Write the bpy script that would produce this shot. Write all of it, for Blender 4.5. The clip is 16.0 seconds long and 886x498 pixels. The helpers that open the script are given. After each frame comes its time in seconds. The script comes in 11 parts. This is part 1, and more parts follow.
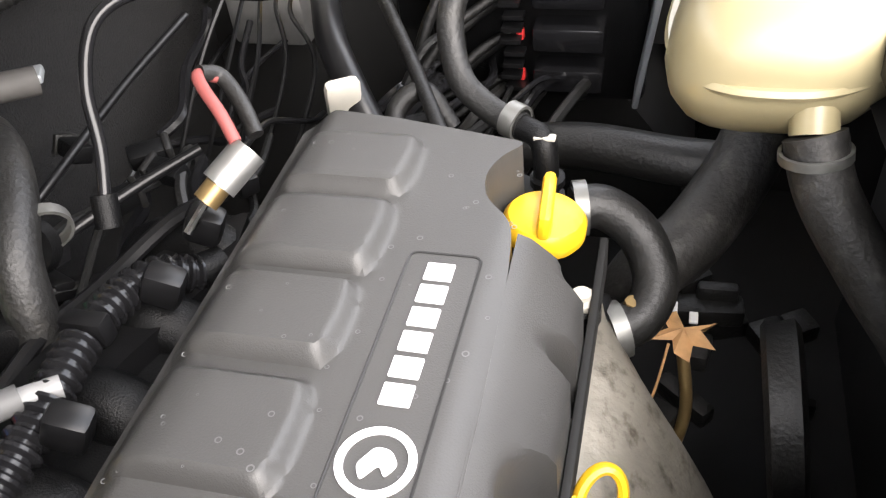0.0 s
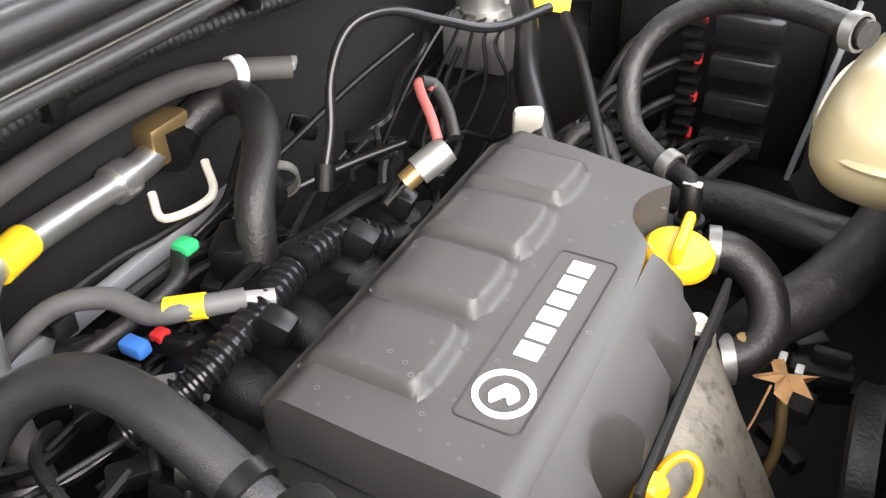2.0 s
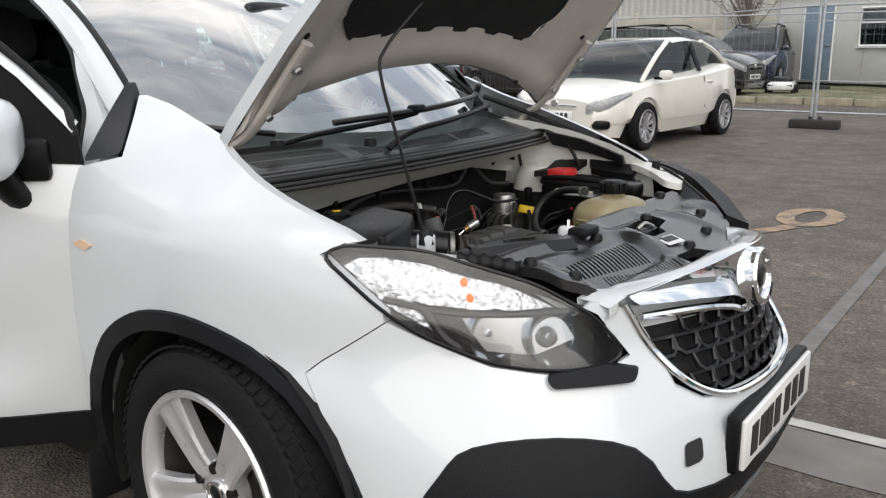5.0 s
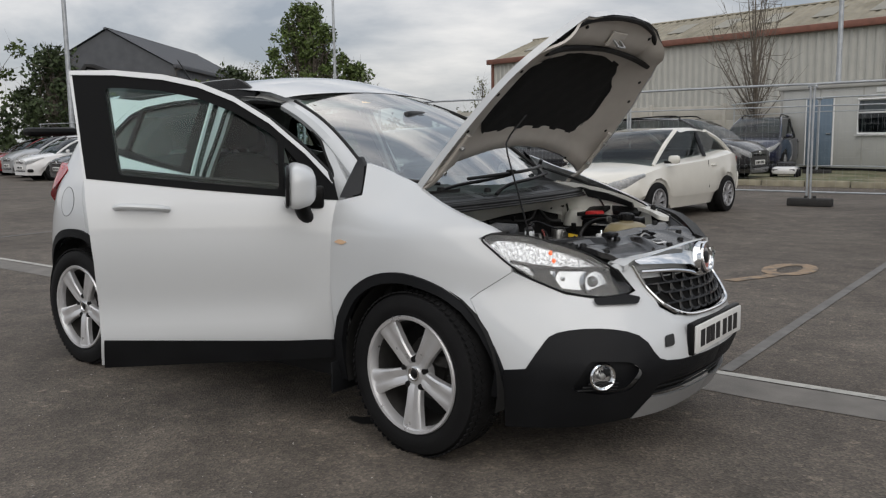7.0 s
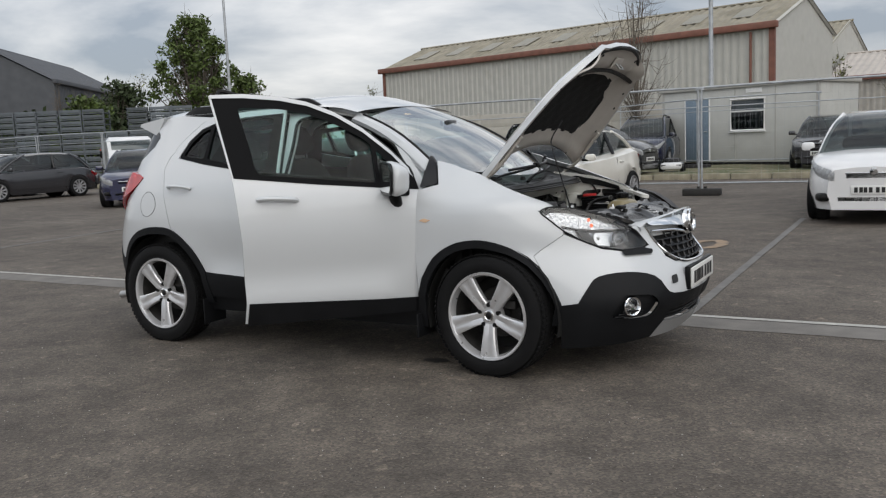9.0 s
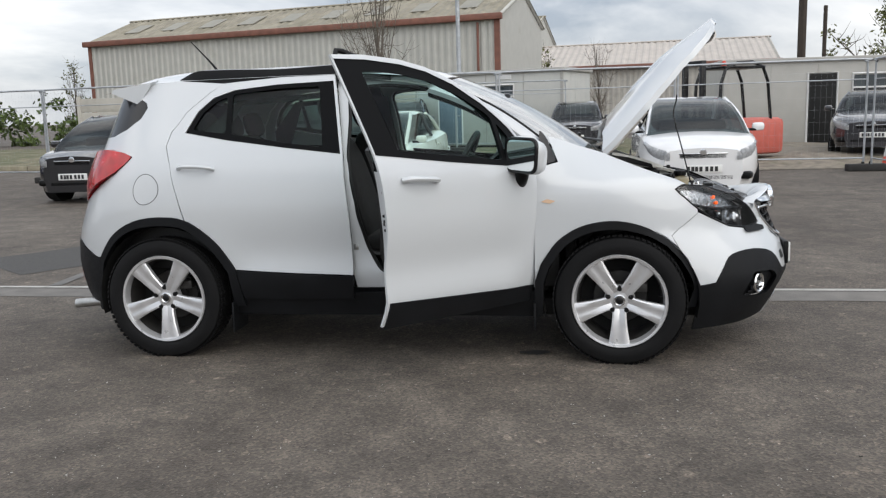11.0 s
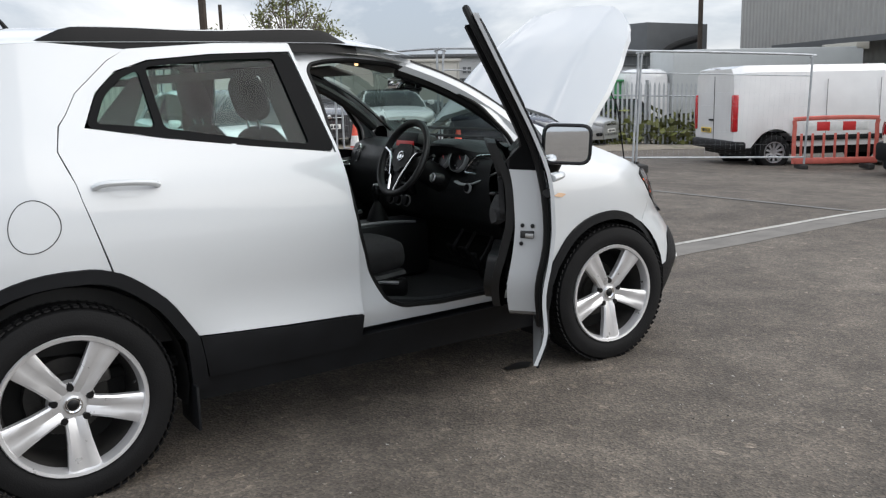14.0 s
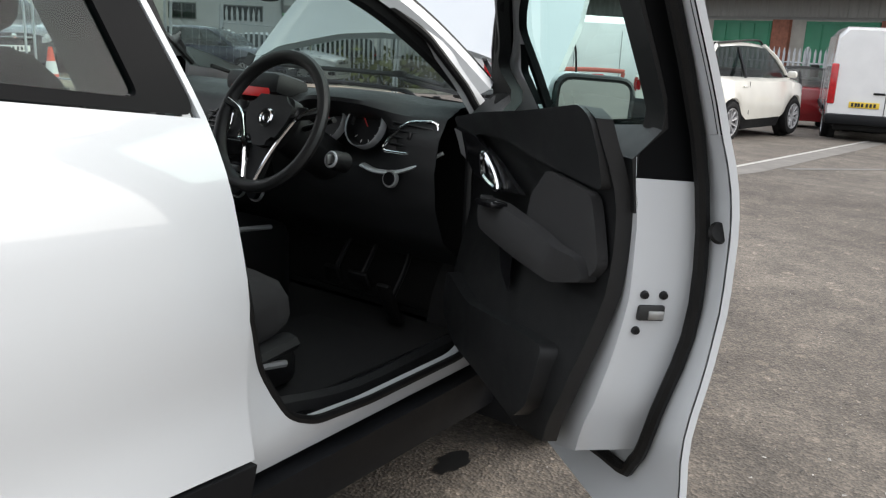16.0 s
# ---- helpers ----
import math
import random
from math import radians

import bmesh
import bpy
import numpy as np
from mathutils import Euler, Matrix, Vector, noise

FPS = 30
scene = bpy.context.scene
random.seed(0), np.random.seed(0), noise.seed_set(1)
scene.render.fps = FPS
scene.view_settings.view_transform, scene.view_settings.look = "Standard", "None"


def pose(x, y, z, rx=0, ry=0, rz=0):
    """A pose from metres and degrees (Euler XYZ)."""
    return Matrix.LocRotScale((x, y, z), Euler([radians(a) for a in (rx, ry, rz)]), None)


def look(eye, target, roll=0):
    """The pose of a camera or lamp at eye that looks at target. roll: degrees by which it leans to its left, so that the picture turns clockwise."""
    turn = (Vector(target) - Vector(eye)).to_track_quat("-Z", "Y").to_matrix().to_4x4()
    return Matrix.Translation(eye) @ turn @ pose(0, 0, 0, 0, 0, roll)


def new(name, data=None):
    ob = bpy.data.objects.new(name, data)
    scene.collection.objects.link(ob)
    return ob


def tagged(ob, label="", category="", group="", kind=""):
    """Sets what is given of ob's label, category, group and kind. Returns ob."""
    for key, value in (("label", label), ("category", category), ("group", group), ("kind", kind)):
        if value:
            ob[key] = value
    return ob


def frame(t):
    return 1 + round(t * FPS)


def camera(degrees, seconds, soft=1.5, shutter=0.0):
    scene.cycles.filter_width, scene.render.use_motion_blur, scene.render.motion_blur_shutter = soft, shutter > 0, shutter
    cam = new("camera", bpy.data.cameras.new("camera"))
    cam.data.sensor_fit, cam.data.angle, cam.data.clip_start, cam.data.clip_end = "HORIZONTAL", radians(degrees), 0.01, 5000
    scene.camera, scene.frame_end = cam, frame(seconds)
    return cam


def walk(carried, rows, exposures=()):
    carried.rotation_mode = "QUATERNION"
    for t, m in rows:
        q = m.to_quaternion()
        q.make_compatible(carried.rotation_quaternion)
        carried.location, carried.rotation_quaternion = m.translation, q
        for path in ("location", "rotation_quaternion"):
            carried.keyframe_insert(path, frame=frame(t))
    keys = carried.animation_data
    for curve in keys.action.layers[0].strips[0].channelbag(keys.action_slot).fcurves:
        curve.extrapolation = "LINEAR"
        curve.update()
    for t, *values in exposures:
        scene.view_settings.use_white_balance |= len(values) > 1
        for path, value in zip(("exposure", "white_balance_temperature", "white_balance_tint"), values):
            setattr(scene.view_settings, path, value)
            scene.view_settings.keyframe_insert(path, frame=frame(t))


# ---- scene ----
from mathutils import geometry

cam = camera(55.0, 16.0, soft=1.25)
PATH = [
    (0, (1.63, -0.345, 1.132), (1.159, 1.076, -0.195), -7.1),
    (0.5, (1.632, -0.356, 1.133), (1.063, 0.96, -0.262), -9.2),
    (1, (1.633, -0.367, 1.139), (1.006, 0.924, -0.254), -9.0),
    (1.5, (1.641, -0.396, 1.152), (0.932, 0.895, -0.202), -6.7),
    (2, (1.665, -0.452, 1.181), (0.863, 0.908, -0.046), -3.4),
    (2.5, (1.722, -0.581, 1.22), (0.859, 0.911, 0.206), -0.7),
    (3, (1.849, -0.758, 1.263), (0.925, 0.799, 0.414), -0.6),
    (3.5, (2.058, -0.97, 1.294), (1.003, 0.602, 0.649), -1.6),
    (4, (2.247, -1.266, 1.303), (1.155, 0.31, 0.733), -0.9),
    (6.5, (3.359, -3.058, 1.324), (2.136, -1.505, 1.02), -0.6),
    (7, (3.471, -3.484, 1.319), (2.261, -1.913, 1.056), -0.8),
    (7.5, (3.563, -3.897, 1.336), (2.37, -2.307, 1.113), -1.1),
    (8, (3.695, -4.315, 1.334), (2.537, -2.699, 1.122), -1.2),
    (8.5, (3.656, -4.693, 1.331), (2.578, -3.024, 1.098), -2.1),
    (9, (3.373, -4.986, 1.319), (2.387, -3.264, 1.066), -2.5),
    (11.5, (0.442, -5.306, 1.345), (0.33, -3.335, 1.02), -1.6),
    (12, (-0.145, -5.222, 1.342), (-0.043, -3.253, 1.006), -1.6),
    (12.5, (-0.717, -5.039, 1.355), (-0.368, -3.102, 0.997), -1.0),
    (13, (-1.202, -4.721, 1.401), (-0.624, -2.845, 1.018), -0.3),
    (13.5, (-1.574, -4.323, 1.392), (-0.705, -2.559, 1.023), -0.6),
    (14, (-1.763, -3.855, 1.365), (-0.666, -2.223, 1.001), -1.5),
    (14.5, (-1.851, -3.37, 1.367), (-0.579, -1.873, 0.988), -0.5),
    (15, (-1.744, -2.913, 1.33), (-0.355, -1.535, 0.916), 0.1),
    (15.5, (-1.481, -2.444, 1.312), (0.008, -1.187, 0.86), 1.1),
    (16, (-1.162, -2.026, 1.307), (0.408, -0.892, 0.807), 2.5),
]
EXPOSURES = [
    (0.0, 3.1, 6900, 14), (1.0, 3.14, 6900, 14), (2.0, 3.12, 6900, 14), (2.5, 3.12, 6850, 13), (3.0, 2.76, 6800, 12), (3.5, 2.05, 6750, 11.5), (4, 1.18, 6750, 11), (4.2, 1.03, 6750, 11),
    (5.4, 0.28, 6750, 11), (6.5, -0.12, 6750, 11), (9.0, 0.0, 6620, 10), (11.5, 0.4, 6550, 10), (14.0, 0.54, 6550, 10), (15.0, 0.73, 6750, 10.5), (16.0, 1.0, 6750, 10.5),
]
walk(cam, [(t, look(eye, target, roll)) for t, eye, target, roll in PATH], EXPOSURES)

# ---- daylight: a bright broken overcast ----
world = bpy.data.worlds.new("overcast_sky")
scene.world = world
world.use_nodes = True
wt = world.node_tree
wt.nodes.clear()


def wnode(kind, **settings):
    n = wt.nodes.new(kind)
    for k, v in settings.items():
        n.inputs[k].default_value = v
    return n


sky = wt.nodes.new("ShaderNodeTexSky")
sky.sky_type = "NISHITA"
sky.sun_disc = False
sky.sun_elevation = radians(36)
sky.sun_rotation = radians(112)
w_out = wt.nodes.new("ShaderNodeOutputWorld")
w_bg = wnode("ShaderNodeBackground", Strength=1.15)
w_co = wt.nodes.new("ShaderNodeTexCoord")
w_map = wt.nodes.new("ShaderNodeMapping")
w_map.inputs["Scale"].default_value = (1.5, 1.5, 4.5)
w_map.inputs["Location"].default_value = (0.35, 0.1, 0.0)
w_n1 = wnode("ShaderNodeTexNoise", Scale=1.6, Detail=7.0, Roughness=0.55, Distortion=0.3)
w_ramp = wt.nodes.new("ShaderNodeValToRGB")
w_ramp.color_ramp.elements[0].position = 0.41
w_ramp.color_ramp.elements[0].color = (0.33, 0.375, 0.44, 1)
w_ramp.color_ramp.elements[1].position = 0.7
w_ramp.color_ramp.elements[1].color = (1.0, 0.99, 0.98, 1)
w_scale = wnode("ShaderNodeVectorMath")
w_scale.operation = "SCALE"
w_scale.inputs["Scale"].default_value = 0.09
w_mix = wt.nodes.new("ShaderNodeMix")
w_mix.data_type = "RGBA"
w_mix.inputs["Factor"].default_value = 0.88
wt.links.new(w_co.outputs["Generated"], w_map.inputs["Vector"])
wt.links.new(w_map.outputs["Vector"], w_n1.inputs["Vector"])
wt.links.new(w_n1.outputs["Fac"], w_ramp.inputs["Fac"])
wt.links.new(sky.outputs["Color"], w_scale.inputs[0])
wt.links.new(w_scale.outputs["Vector"], w_mix.inputs["A"])
wt.links.new(w_ramp.outputs["Color"], w_mix.inputs["B"])
# an overcast sky is brighter overhead than near the horizon
w_sep = wt.nodes.new("ShaderNodeSeparateXYZ")
w_grad = wnode("ShaderNodeMapRange")
w_grad.inputs["From Min"].default_value = 0.02
w_grad.inputs["From Max"].default_value = 0.75
w_grad.inputs["To Min"].default_value = 0.9
w_grad.inputs["To Max"].default_value = 1.5
w_lit = wnode("ShaderNodeVectorMath")
w_lit.operation = "SCALE"
wt.links.new(w_co.outputs["Generated"], w_sep.inputs["Vector"])
wt.links.new(w_sep.outputs["Z"], w_grad.inputs["Value"])
wt.links.new(w_mix.outputs["Result"], w_lit.inputs[0])
wt.links.new(w_grad.outputs["Result"], w_lit.inputs["Scale"])
wt.links.new(w_lit.outputs["Vector"], w_bg.inputs["Color"])
wt.links.new(w_bg.outputs["Background"], w_out.inputs["Surface"])

sun = new("sun", bpy.data.lights.new("sun", "SUN"))
sun.data.energy = 1.25
sun.data.angle = radians(70)
sun.data.color = (1.0, 0.96, 0.9)
sun.matrix_world = look((0, 0, 30), (-9.5, 10.0, 20))

# ---- materials ----


def material(name, base, rough=0.5, metal=0.0, coat=0.0, vary=0.0, scale=8.0, bump=0.0, bump_scale=120.0, second=None, second_scale=2.0, second_at=0.6, spec=0.5, sheen=0.0, island=0.0, random_obj=0.0):
    """A node material with two scales of variation, dirt patches of a second colour and fine relief."""
    m = bpy.data.materials.new(name)
    m.use_nodes = True
    nt = m.node_tree
    b = nt.nodes["Principled BSDF"]
    b.inputs["Roughness"].default_value = rough
    b.inputs["Metallic"].default_value = metal
    b.inputs["Coat Weight"].default_value = coat
    b.inputs["Coat Roughness"].default_value = 0.04
    b.inputs["Specular IOR Level"].default_value = spec
    b.inputs["Sheen Weight"].default_value = sheen
    col = nt.nodes.new("ShaderNodeRGB")
    col.outputs[0].default_value = (*base, 1)
    out = col.outputs[0]
    co = nt.nodes.new("ShaderNodeTexCoord")
    if second:
        n2 = nt.nodes.new("ShaderNodeTexNoise")
        n2.inputs["Scale"].default_value = second_scale
        n2.inputs["Detail"].default_value = 6
        n2.inputs["Roughness"].default_value = 0.62
        nt.links.new(co.outputs["Object"], n2.inputs["Vector"])
        r2 = nt.nodes.new("ShaderNodeMapRange")
        r2.inputs["From Min"].default_value = second_at
        r2.inputs["From Max"].default_value = second_at + 0.16
        nt.links.new(n2.outputs["Fac"], r2.inputs["Value"])
        mx = nt.nodes.new("ShaderNodeMix")
        mx.data_type = "RGBA"
        nt.links.new(r2.outputs["Result"], mx.inputs["Factor"])
        nt.links.new(out, mx.inputs["A"])
        mx.inputs["B"].default_value = (*second, 1)
        out = mx.outputs["Result"]
    if vary:
        n1 = nt.nodes.new("ShaderNodeTexNoise")
        n1.inputs["Scale"].default_value = scale
        n1.inputs["Detail"].default_value = 8
        nt.links.new(co.outputs["Object"], n1.inputs["Vector"])
        r1 = nt.nodes.new("ShaderNodeMapRange")
        r1.inputs["From Min"].default_value = 0.3
        r1.inputs["From Max"].default_value = 0.7
        r1.inputs["To Min"].default_value = 1 - vary
        r1.inputs["To Max"].default_value = 1 + vary
        nt.links.new(n1.outputs["Fac"], r1.inputs["Value"])
        hv = nt.nodes.new("ShaderNodeHueSaturation")
        nt.links.new(r1.outputs["Result"], hv.inputs["Value"])
        nt.links.new(out, hv.inputs["Color"])
        out = hv.outputs["Color"]
        rr = nt.nodes.new("ShaderNodeMapRange")
        rr.inputs["To Min"].default_value = max(0.02, rough - 0.12 * min(1, rough * 2))
        rr.inputs["To Max"].default_value = min(1, rough + 0.12 * min(1, rough * 2))
        nt.links.new(n1.outputs["Fac"], rr.inputs["Value"])
        nt.links.new(rr.outputs["Result"], b.inputs["Roughness"])
    if island or random_obj:
        g = nt.nodes.new("ShaderNodeNewGeometry" if island else "ShaderNodeObjectInfo")
        r3 = nt.nodes.new("ShaderNodeMapRange")
        r3.inputs["To Min"].default_value = 1 - (island or random_obj)
        r3.inputs["To Max"].default_value = 1 + (island or random_obj)
        nt.links.new(g.outputs["Random Per Island" if island else "Random"], r3.inputs["Value"])
        h3 = nt.nodes.new("ShaderNodeHueSaturation")
        nt.links.new(r3.outputs["Result"], h3.inputs["Value"])
        nt.links.new(out, h3.inputs["Color"])
        out = h3.outputs["Color"]
    nt.links.new(out, b.inputs["Base Color"])
    if bump:
        nb = nt.nodes.new("ShaderNodeTexNoise")
        nb.inputs["Scale"].default_value = bump_scale
        nb.inputs["Detail"].default_value = 5
        nt.links.new(co.outputs["Object"], nb.inputs["Vector"])
        bp = nt.nodes.new("ShaderNodeBump")
        bp.inputs["Strength"].default_value = bump
        bp.inputs["Distance"].default_value = 0.004
        nt.links.new(nb.outputs["Fac"], bp.inputs["Height"])
        nt.links.new(bp.outputs["Normal"], b.inputs["Normal"])
    return m


def glass_material(name, tint, gloss=1.0, rough=0.0, power=6.0, base=0.055):
    """Clear pane: a tinted see-through layer with a Fresnel reflection."""
    m = bpy.data.materials.new(name)
    m.use_nodes = True
    nt = m.node_tree
    nt.nodes.clear()
    o = nt.nodes.new("ShaderNodeOutputMaterial")
    tr = nt.nodes.new("ShaderNodeBsdfTransparent")
    tr.inputs["Color"].default_value = (*tint, 1)
    gl = nt.nodes.new("ShaderNodeBsdfGlossy")
    gl.inputs["Roughness"].default_value = rough
    gl.inputs["Color"].default_value = (gloss, gloss, gloss, 1)
    lw = nt.nodes.new("ShaderNodeLayerWeight")
    pw = nt.nodes.new("ShaderNodeMath")
    pw.operation = "POWER"
    pw.inputs[1].default_value = power
    fr = nt.nodes.new("ShaderNodeMapRange")
    fr.inputs["To Min"].default_value = base
    fr.inputs["To Max"].default_value = 0.85
    nt.links.new(lw.outputs["Facing"], pw.inputs[0])
    nt.links.new(pw.outputs["Value"], fr.inputs["Value"])
    mx = nt.nodes.new("ShaderNodeMixShader")
    nt.links.new(fr.outputs["Result"], mx.inputs["Fac"])
    nt.links.new(tr.outputs["BSDF"], mx.inputs[1])
    nt.links.new(gl.outputs["BSDF"], mx.inputs[2])
    nt.links.new(mx.outputs["Shader"], o.inputs["Surface"])
    return m


def glow_material(name, colour, strength):
    m = bpy.data.materials.new(name)
    m.use_nodes = True
    b = m.node_tree.nodes["Principled BSDF"]
    b.inputs["Base Color"].default_value = (*colour, 1)
    b.inputs["Emission Color"].default_value = (*colour, 1)
    b.inputs["Emission Strength"].default_value = strength
    b.inputs["Roughness"].default_value = 0.3
    return m


M_WHITE = material("white_car_paint", (0.575, 0.595, 0.61), 0.3, coat=1.0)
M_INNER = material("white_bay_paint", (0.66, 0.66, 0.62), 0.42, vary=0.08, scale=9, second=(0.45, 0.42, 0.36), second_scale=14, second_at=0.6)
M_UNDER = material("bonnet_lining_paint", (0.5, 0.47, 0.43), 0.38, vary=0.06, scale=10)
M_PLASTIC = material("grained_black_plastic", (0.0042, 0.0043, 0.0046), 0.4, vary=0.15, scale=14, bump=0.25, bump_scale=700, spec=0.2)
M_CLAD = material("dark_cladding_plastic", (0.007, 0.0076, 0.009), 0.55, vary=0.2, scale=9, bump=0.3, bump_scale=500, spec=0.22)
M_GLOSSBLACK = material("gloss_black_trim", (0.009, 0.009, 0.01), 0.2, vary=0.1, scale=9, spec=0.4)
M_FRAMEBLACK = material("satin_black_window_frame", (0.004, 0.0043, 0.0048), 0.5, vary=0.1, scale=9, spec=0.08)
M_SCUTTLE = material("dusty_scuttle_plastic", (0.015, 0.0148, 0.0145), 0.36, vary=0.2, scale=16, second=(0.03, 0.029, 0.027), second_scale=9, second_at=0.58, bump=0.12, bump_scale=600, spec=0.6)
M_PIPE = material("brushed_aluminium_pipe", (0.5, 0.5, 0.48), 0.36, metal=0.9, vary=0.12, scale=30)
M_SATIN = material("satin_black_paint", (0.0055, 0.0055, 0.006), 0.33, vary=0.2, scale=20, spec=0.35)
M_RUBBER = material("black_rubber", (0.0045, 0.0045, 0.0045), 0.52, vary=0.25, scale=25, bump=0.3, bump_scale=300, spec=0.3)
M_TYRE = material("tyre_rubber", (0.0075, 0.0075, 0.008), 0.72, vary=0.25, scale=12, bump=0.4, bump_scale=160, second=(0.014, 0.0135, 0.0125), second_scale=9, second_at=0.64, spec=0.2)
M_ALLOY = material("silver_alloy", (0.7, 0.7, 0.71), 0.3, metal=0.62, vary=0.06, scale=18)
M_DULLALLOY = material("dull_grey_alloy", (0.36, 0.36, 0.37), 0.4, metal=0.5, vary=0.1, scale=18)
M_CHROME = material("chrome", (0.85, 0.86, 0.87), 0.06, metal=1.0)
M_STEEL = material("dull_steel", (0.45, 0.45, 0.44), 0.4, metal=0.9, vary=0.15, scale=40)
M_CLIPSTEEL = material("dull_clip_steel", (0.2, 0.2, 0.19), 0.45, metal=0.8, vary=0.25, scale=60)
M_GALV = material("galvanised_steel", (0.42, 0.44, 0.46), 0.5, metal=0.6, vary=0.18, scale=6)
M_GLASS = glass_material("green_tinted_glass", (0.66, 0.88, 0.83), base=0.015)
M_PRIVACY = glass_material("dark_tinted_glass", (0.6, 0.78, 0.73), power=4.2, base=0.02)
M_REFLECT = material("satin_lamp_reflector", (0.62, 0.63, 0.64), 0.12, metal=0.95, vary=0.05, scale=30)
# colour flecks imitate facets mirroring bright sky and dark ground
M_FACET = material("glint_flecked_chrome", (0.43, 0.44, 0.45), 0.1, metal=1.0, vary=0.55, scale=110, bump=1.0, bump_scale=60)
M_SCREEN = glass_material("windscreen_glass", (0.6, 0.75, 0.7), power=1.8, base=0.19)
M_LENS = glass_material("clear_lamp_lens", (0.93, 0.94, 0.95))
M_CARGLASS = glass_material("parked_car_glass", (0.3, 0.34, 0.34))
M_REDLENS = material("red_lamp_lens", (0.42, 0.006, 0.01), 0.25, coat=0.7, spec=0.4, vary=0.3, scale=14)
M_AMBER = glow_material("lit_amber_bulb", (1.0, 0.12, 0.006), 0.7)
M_INDICATOR = material("amber_lens", (0.7, 0.47, 0.3), 0.2, coat=1.0)
M_MIRROR = material("mirror_silver", (0.9, 0.92, 0.93), 0.02, metal=1.0)
M_COVER = material("grey_engine_cover", (0.042, 0.0412, 0.04), 0.44, vary=0.1, scale=9, bump=0.12, bump_scale=900, second=(0.11, 0.11, 0.108), second_scale=55, second_at=0.69)
M_LETTER = material("silver_white_print", (0.72, 0.72, 0.72), 0.4)
M_YELLOW = material("yellow_plastic", (0.75, 0.43, 0.015), 0.35, vary=0.05, scale=20)
M_LABEL = material("yellow_label", (0.78, 0.52, 0.02), 0.5, vary=0.08, scale=30)
M_TANK = material("yellowed_tank_plastic", (0.25, 0.212, 0.122), 0.32, vary=0.1, scale=9, second=(0.2, 0.155, 0.075), second_scale=7, second_at=0.55)
M_HOSE = material("dusty_hose_rubber", (0.0072, 0.007, 0.0067), 0.5, vary=0.3, scale=22, second=(0.024, 0.0225, 0.02), second_scale=30, second_at=0.58, bump=0.25, bump_scale=250)
M_BRAID = material("braided_sleeve", (0.022, 0.022, 0.023), 0.36, vary=0.3, scale=700, bump=0.3, bump_scale=1100)
M_HEAT = material("stained_heat_shield", (0.23, 0.21, 0.175), 0.5, metal=0.55, vary=0.3, scale=14, second=(0.09, 0.076, 0.058), second_scale=55, second_at=0.53, bump=0.5, bump_scale=70)
M_RED = material("red_plastic", (0.55, 0.03, 0.03), 0.4)
M_GREEN = material("green_plastic", (0.02, 0.35, 0.13), 0.4)
M_BLUE = material("blue_plastic", (0.04, 0.16, 0.5), 0.4)
M_CREAM = material("cream_clip_plastic", (0.42, 0.4, 0.35), 0.5, vary=0.12, scale=40)
M_BRASS = material("brown_brass", (0.32, 0.22, 0.1), 0.4, metal=0.8, vary=0.2, scale=30)
# near-black for real black parts and for shade painted into gaps, slots and holes
M_DARK = material("shade_and_black_metal", (0.004, 0.004, 0.004), 0.8, vary=0.4, scale=12)
M_FELT = material("black_felt", (0.003, 0.003, 0.0033), 0.95, vary=0.3, scale=60, bump=0.5, bump_scale=400)
M_CLOTH = material("dark_woven_cloth", (0.0085, 0.0084, 0.009), 0.9, vary=0.3, scale=150, bump=0.5, bump_scale=900, sheen=0.04)
M_TRIM = material("dark_interior_plastic", (0.0065, 0.0068, 0.0072), 0.45, vary=0.15, scale=20, bump=0.3, bump_scale=800)
M_DASH = material("dark_grey_dash", (0.011, 0.0117, 0.0125), 0.5, vary=0.12, scale=12, bump=0.3, bump_scale=700)
M_SILVERTRIM = material("silver_painted_trim", (0.42, 0.43, 0.44), 0.35, metal=0.5)
M_LEAF = material("dry_leaf", (0.42, 0.23, 0.1), 0.75, vary=0.3, scale=60)
M_PLATE = material("white_number_plate", (0.72, 0.72, 0.7), 0.4, vary=0.03, scale=20)
M_PLATE_Y = material("yellow_number_plate", (0.75, 0.52, 0.05), 0.4, vary=0.03, scale=20)
M_INK = material("black_print", (0.015, 0.015, 0.015), 0.5)
M_CARPET = material("black_carpet", (0.004, 0.004, 0.004), 0.95, vary=0.3, scale=120, bump=0.5, bump_scale=600)

# ---- building blocks ----


def part(name, bm, mat, parent=None, label="", smooth=True, mats=None):
    """Links a bmesh as one mesh object, under a thing or a part."""
    bmesh.ops.recalc_face_normals(bm, faces=bm.faces)
    me = bpy.data.meshes.new(name)
    bm.to_mesh(me)
    bm.free()
    for m in mats or [mat]:
        me.materials.append(m)
    if smooth:
        for p in me.polygons:
            p.use_smooth = True
        me.set_sharp_from_angle(angle=radians(38))
    ob = new(name, me)
    if parent is not None:
        ob.parent = parent
    if label:
        ob["label"] = label
    return ob


def thing(name, label, category, group="", at=None):
    ob = new(name)
    ob.empty_display_size = 0.2
    if at is not None:
        ob.matrix_world = at
    return tagged(ob, label, category, group)


def V(*a):
    return Vector(a)


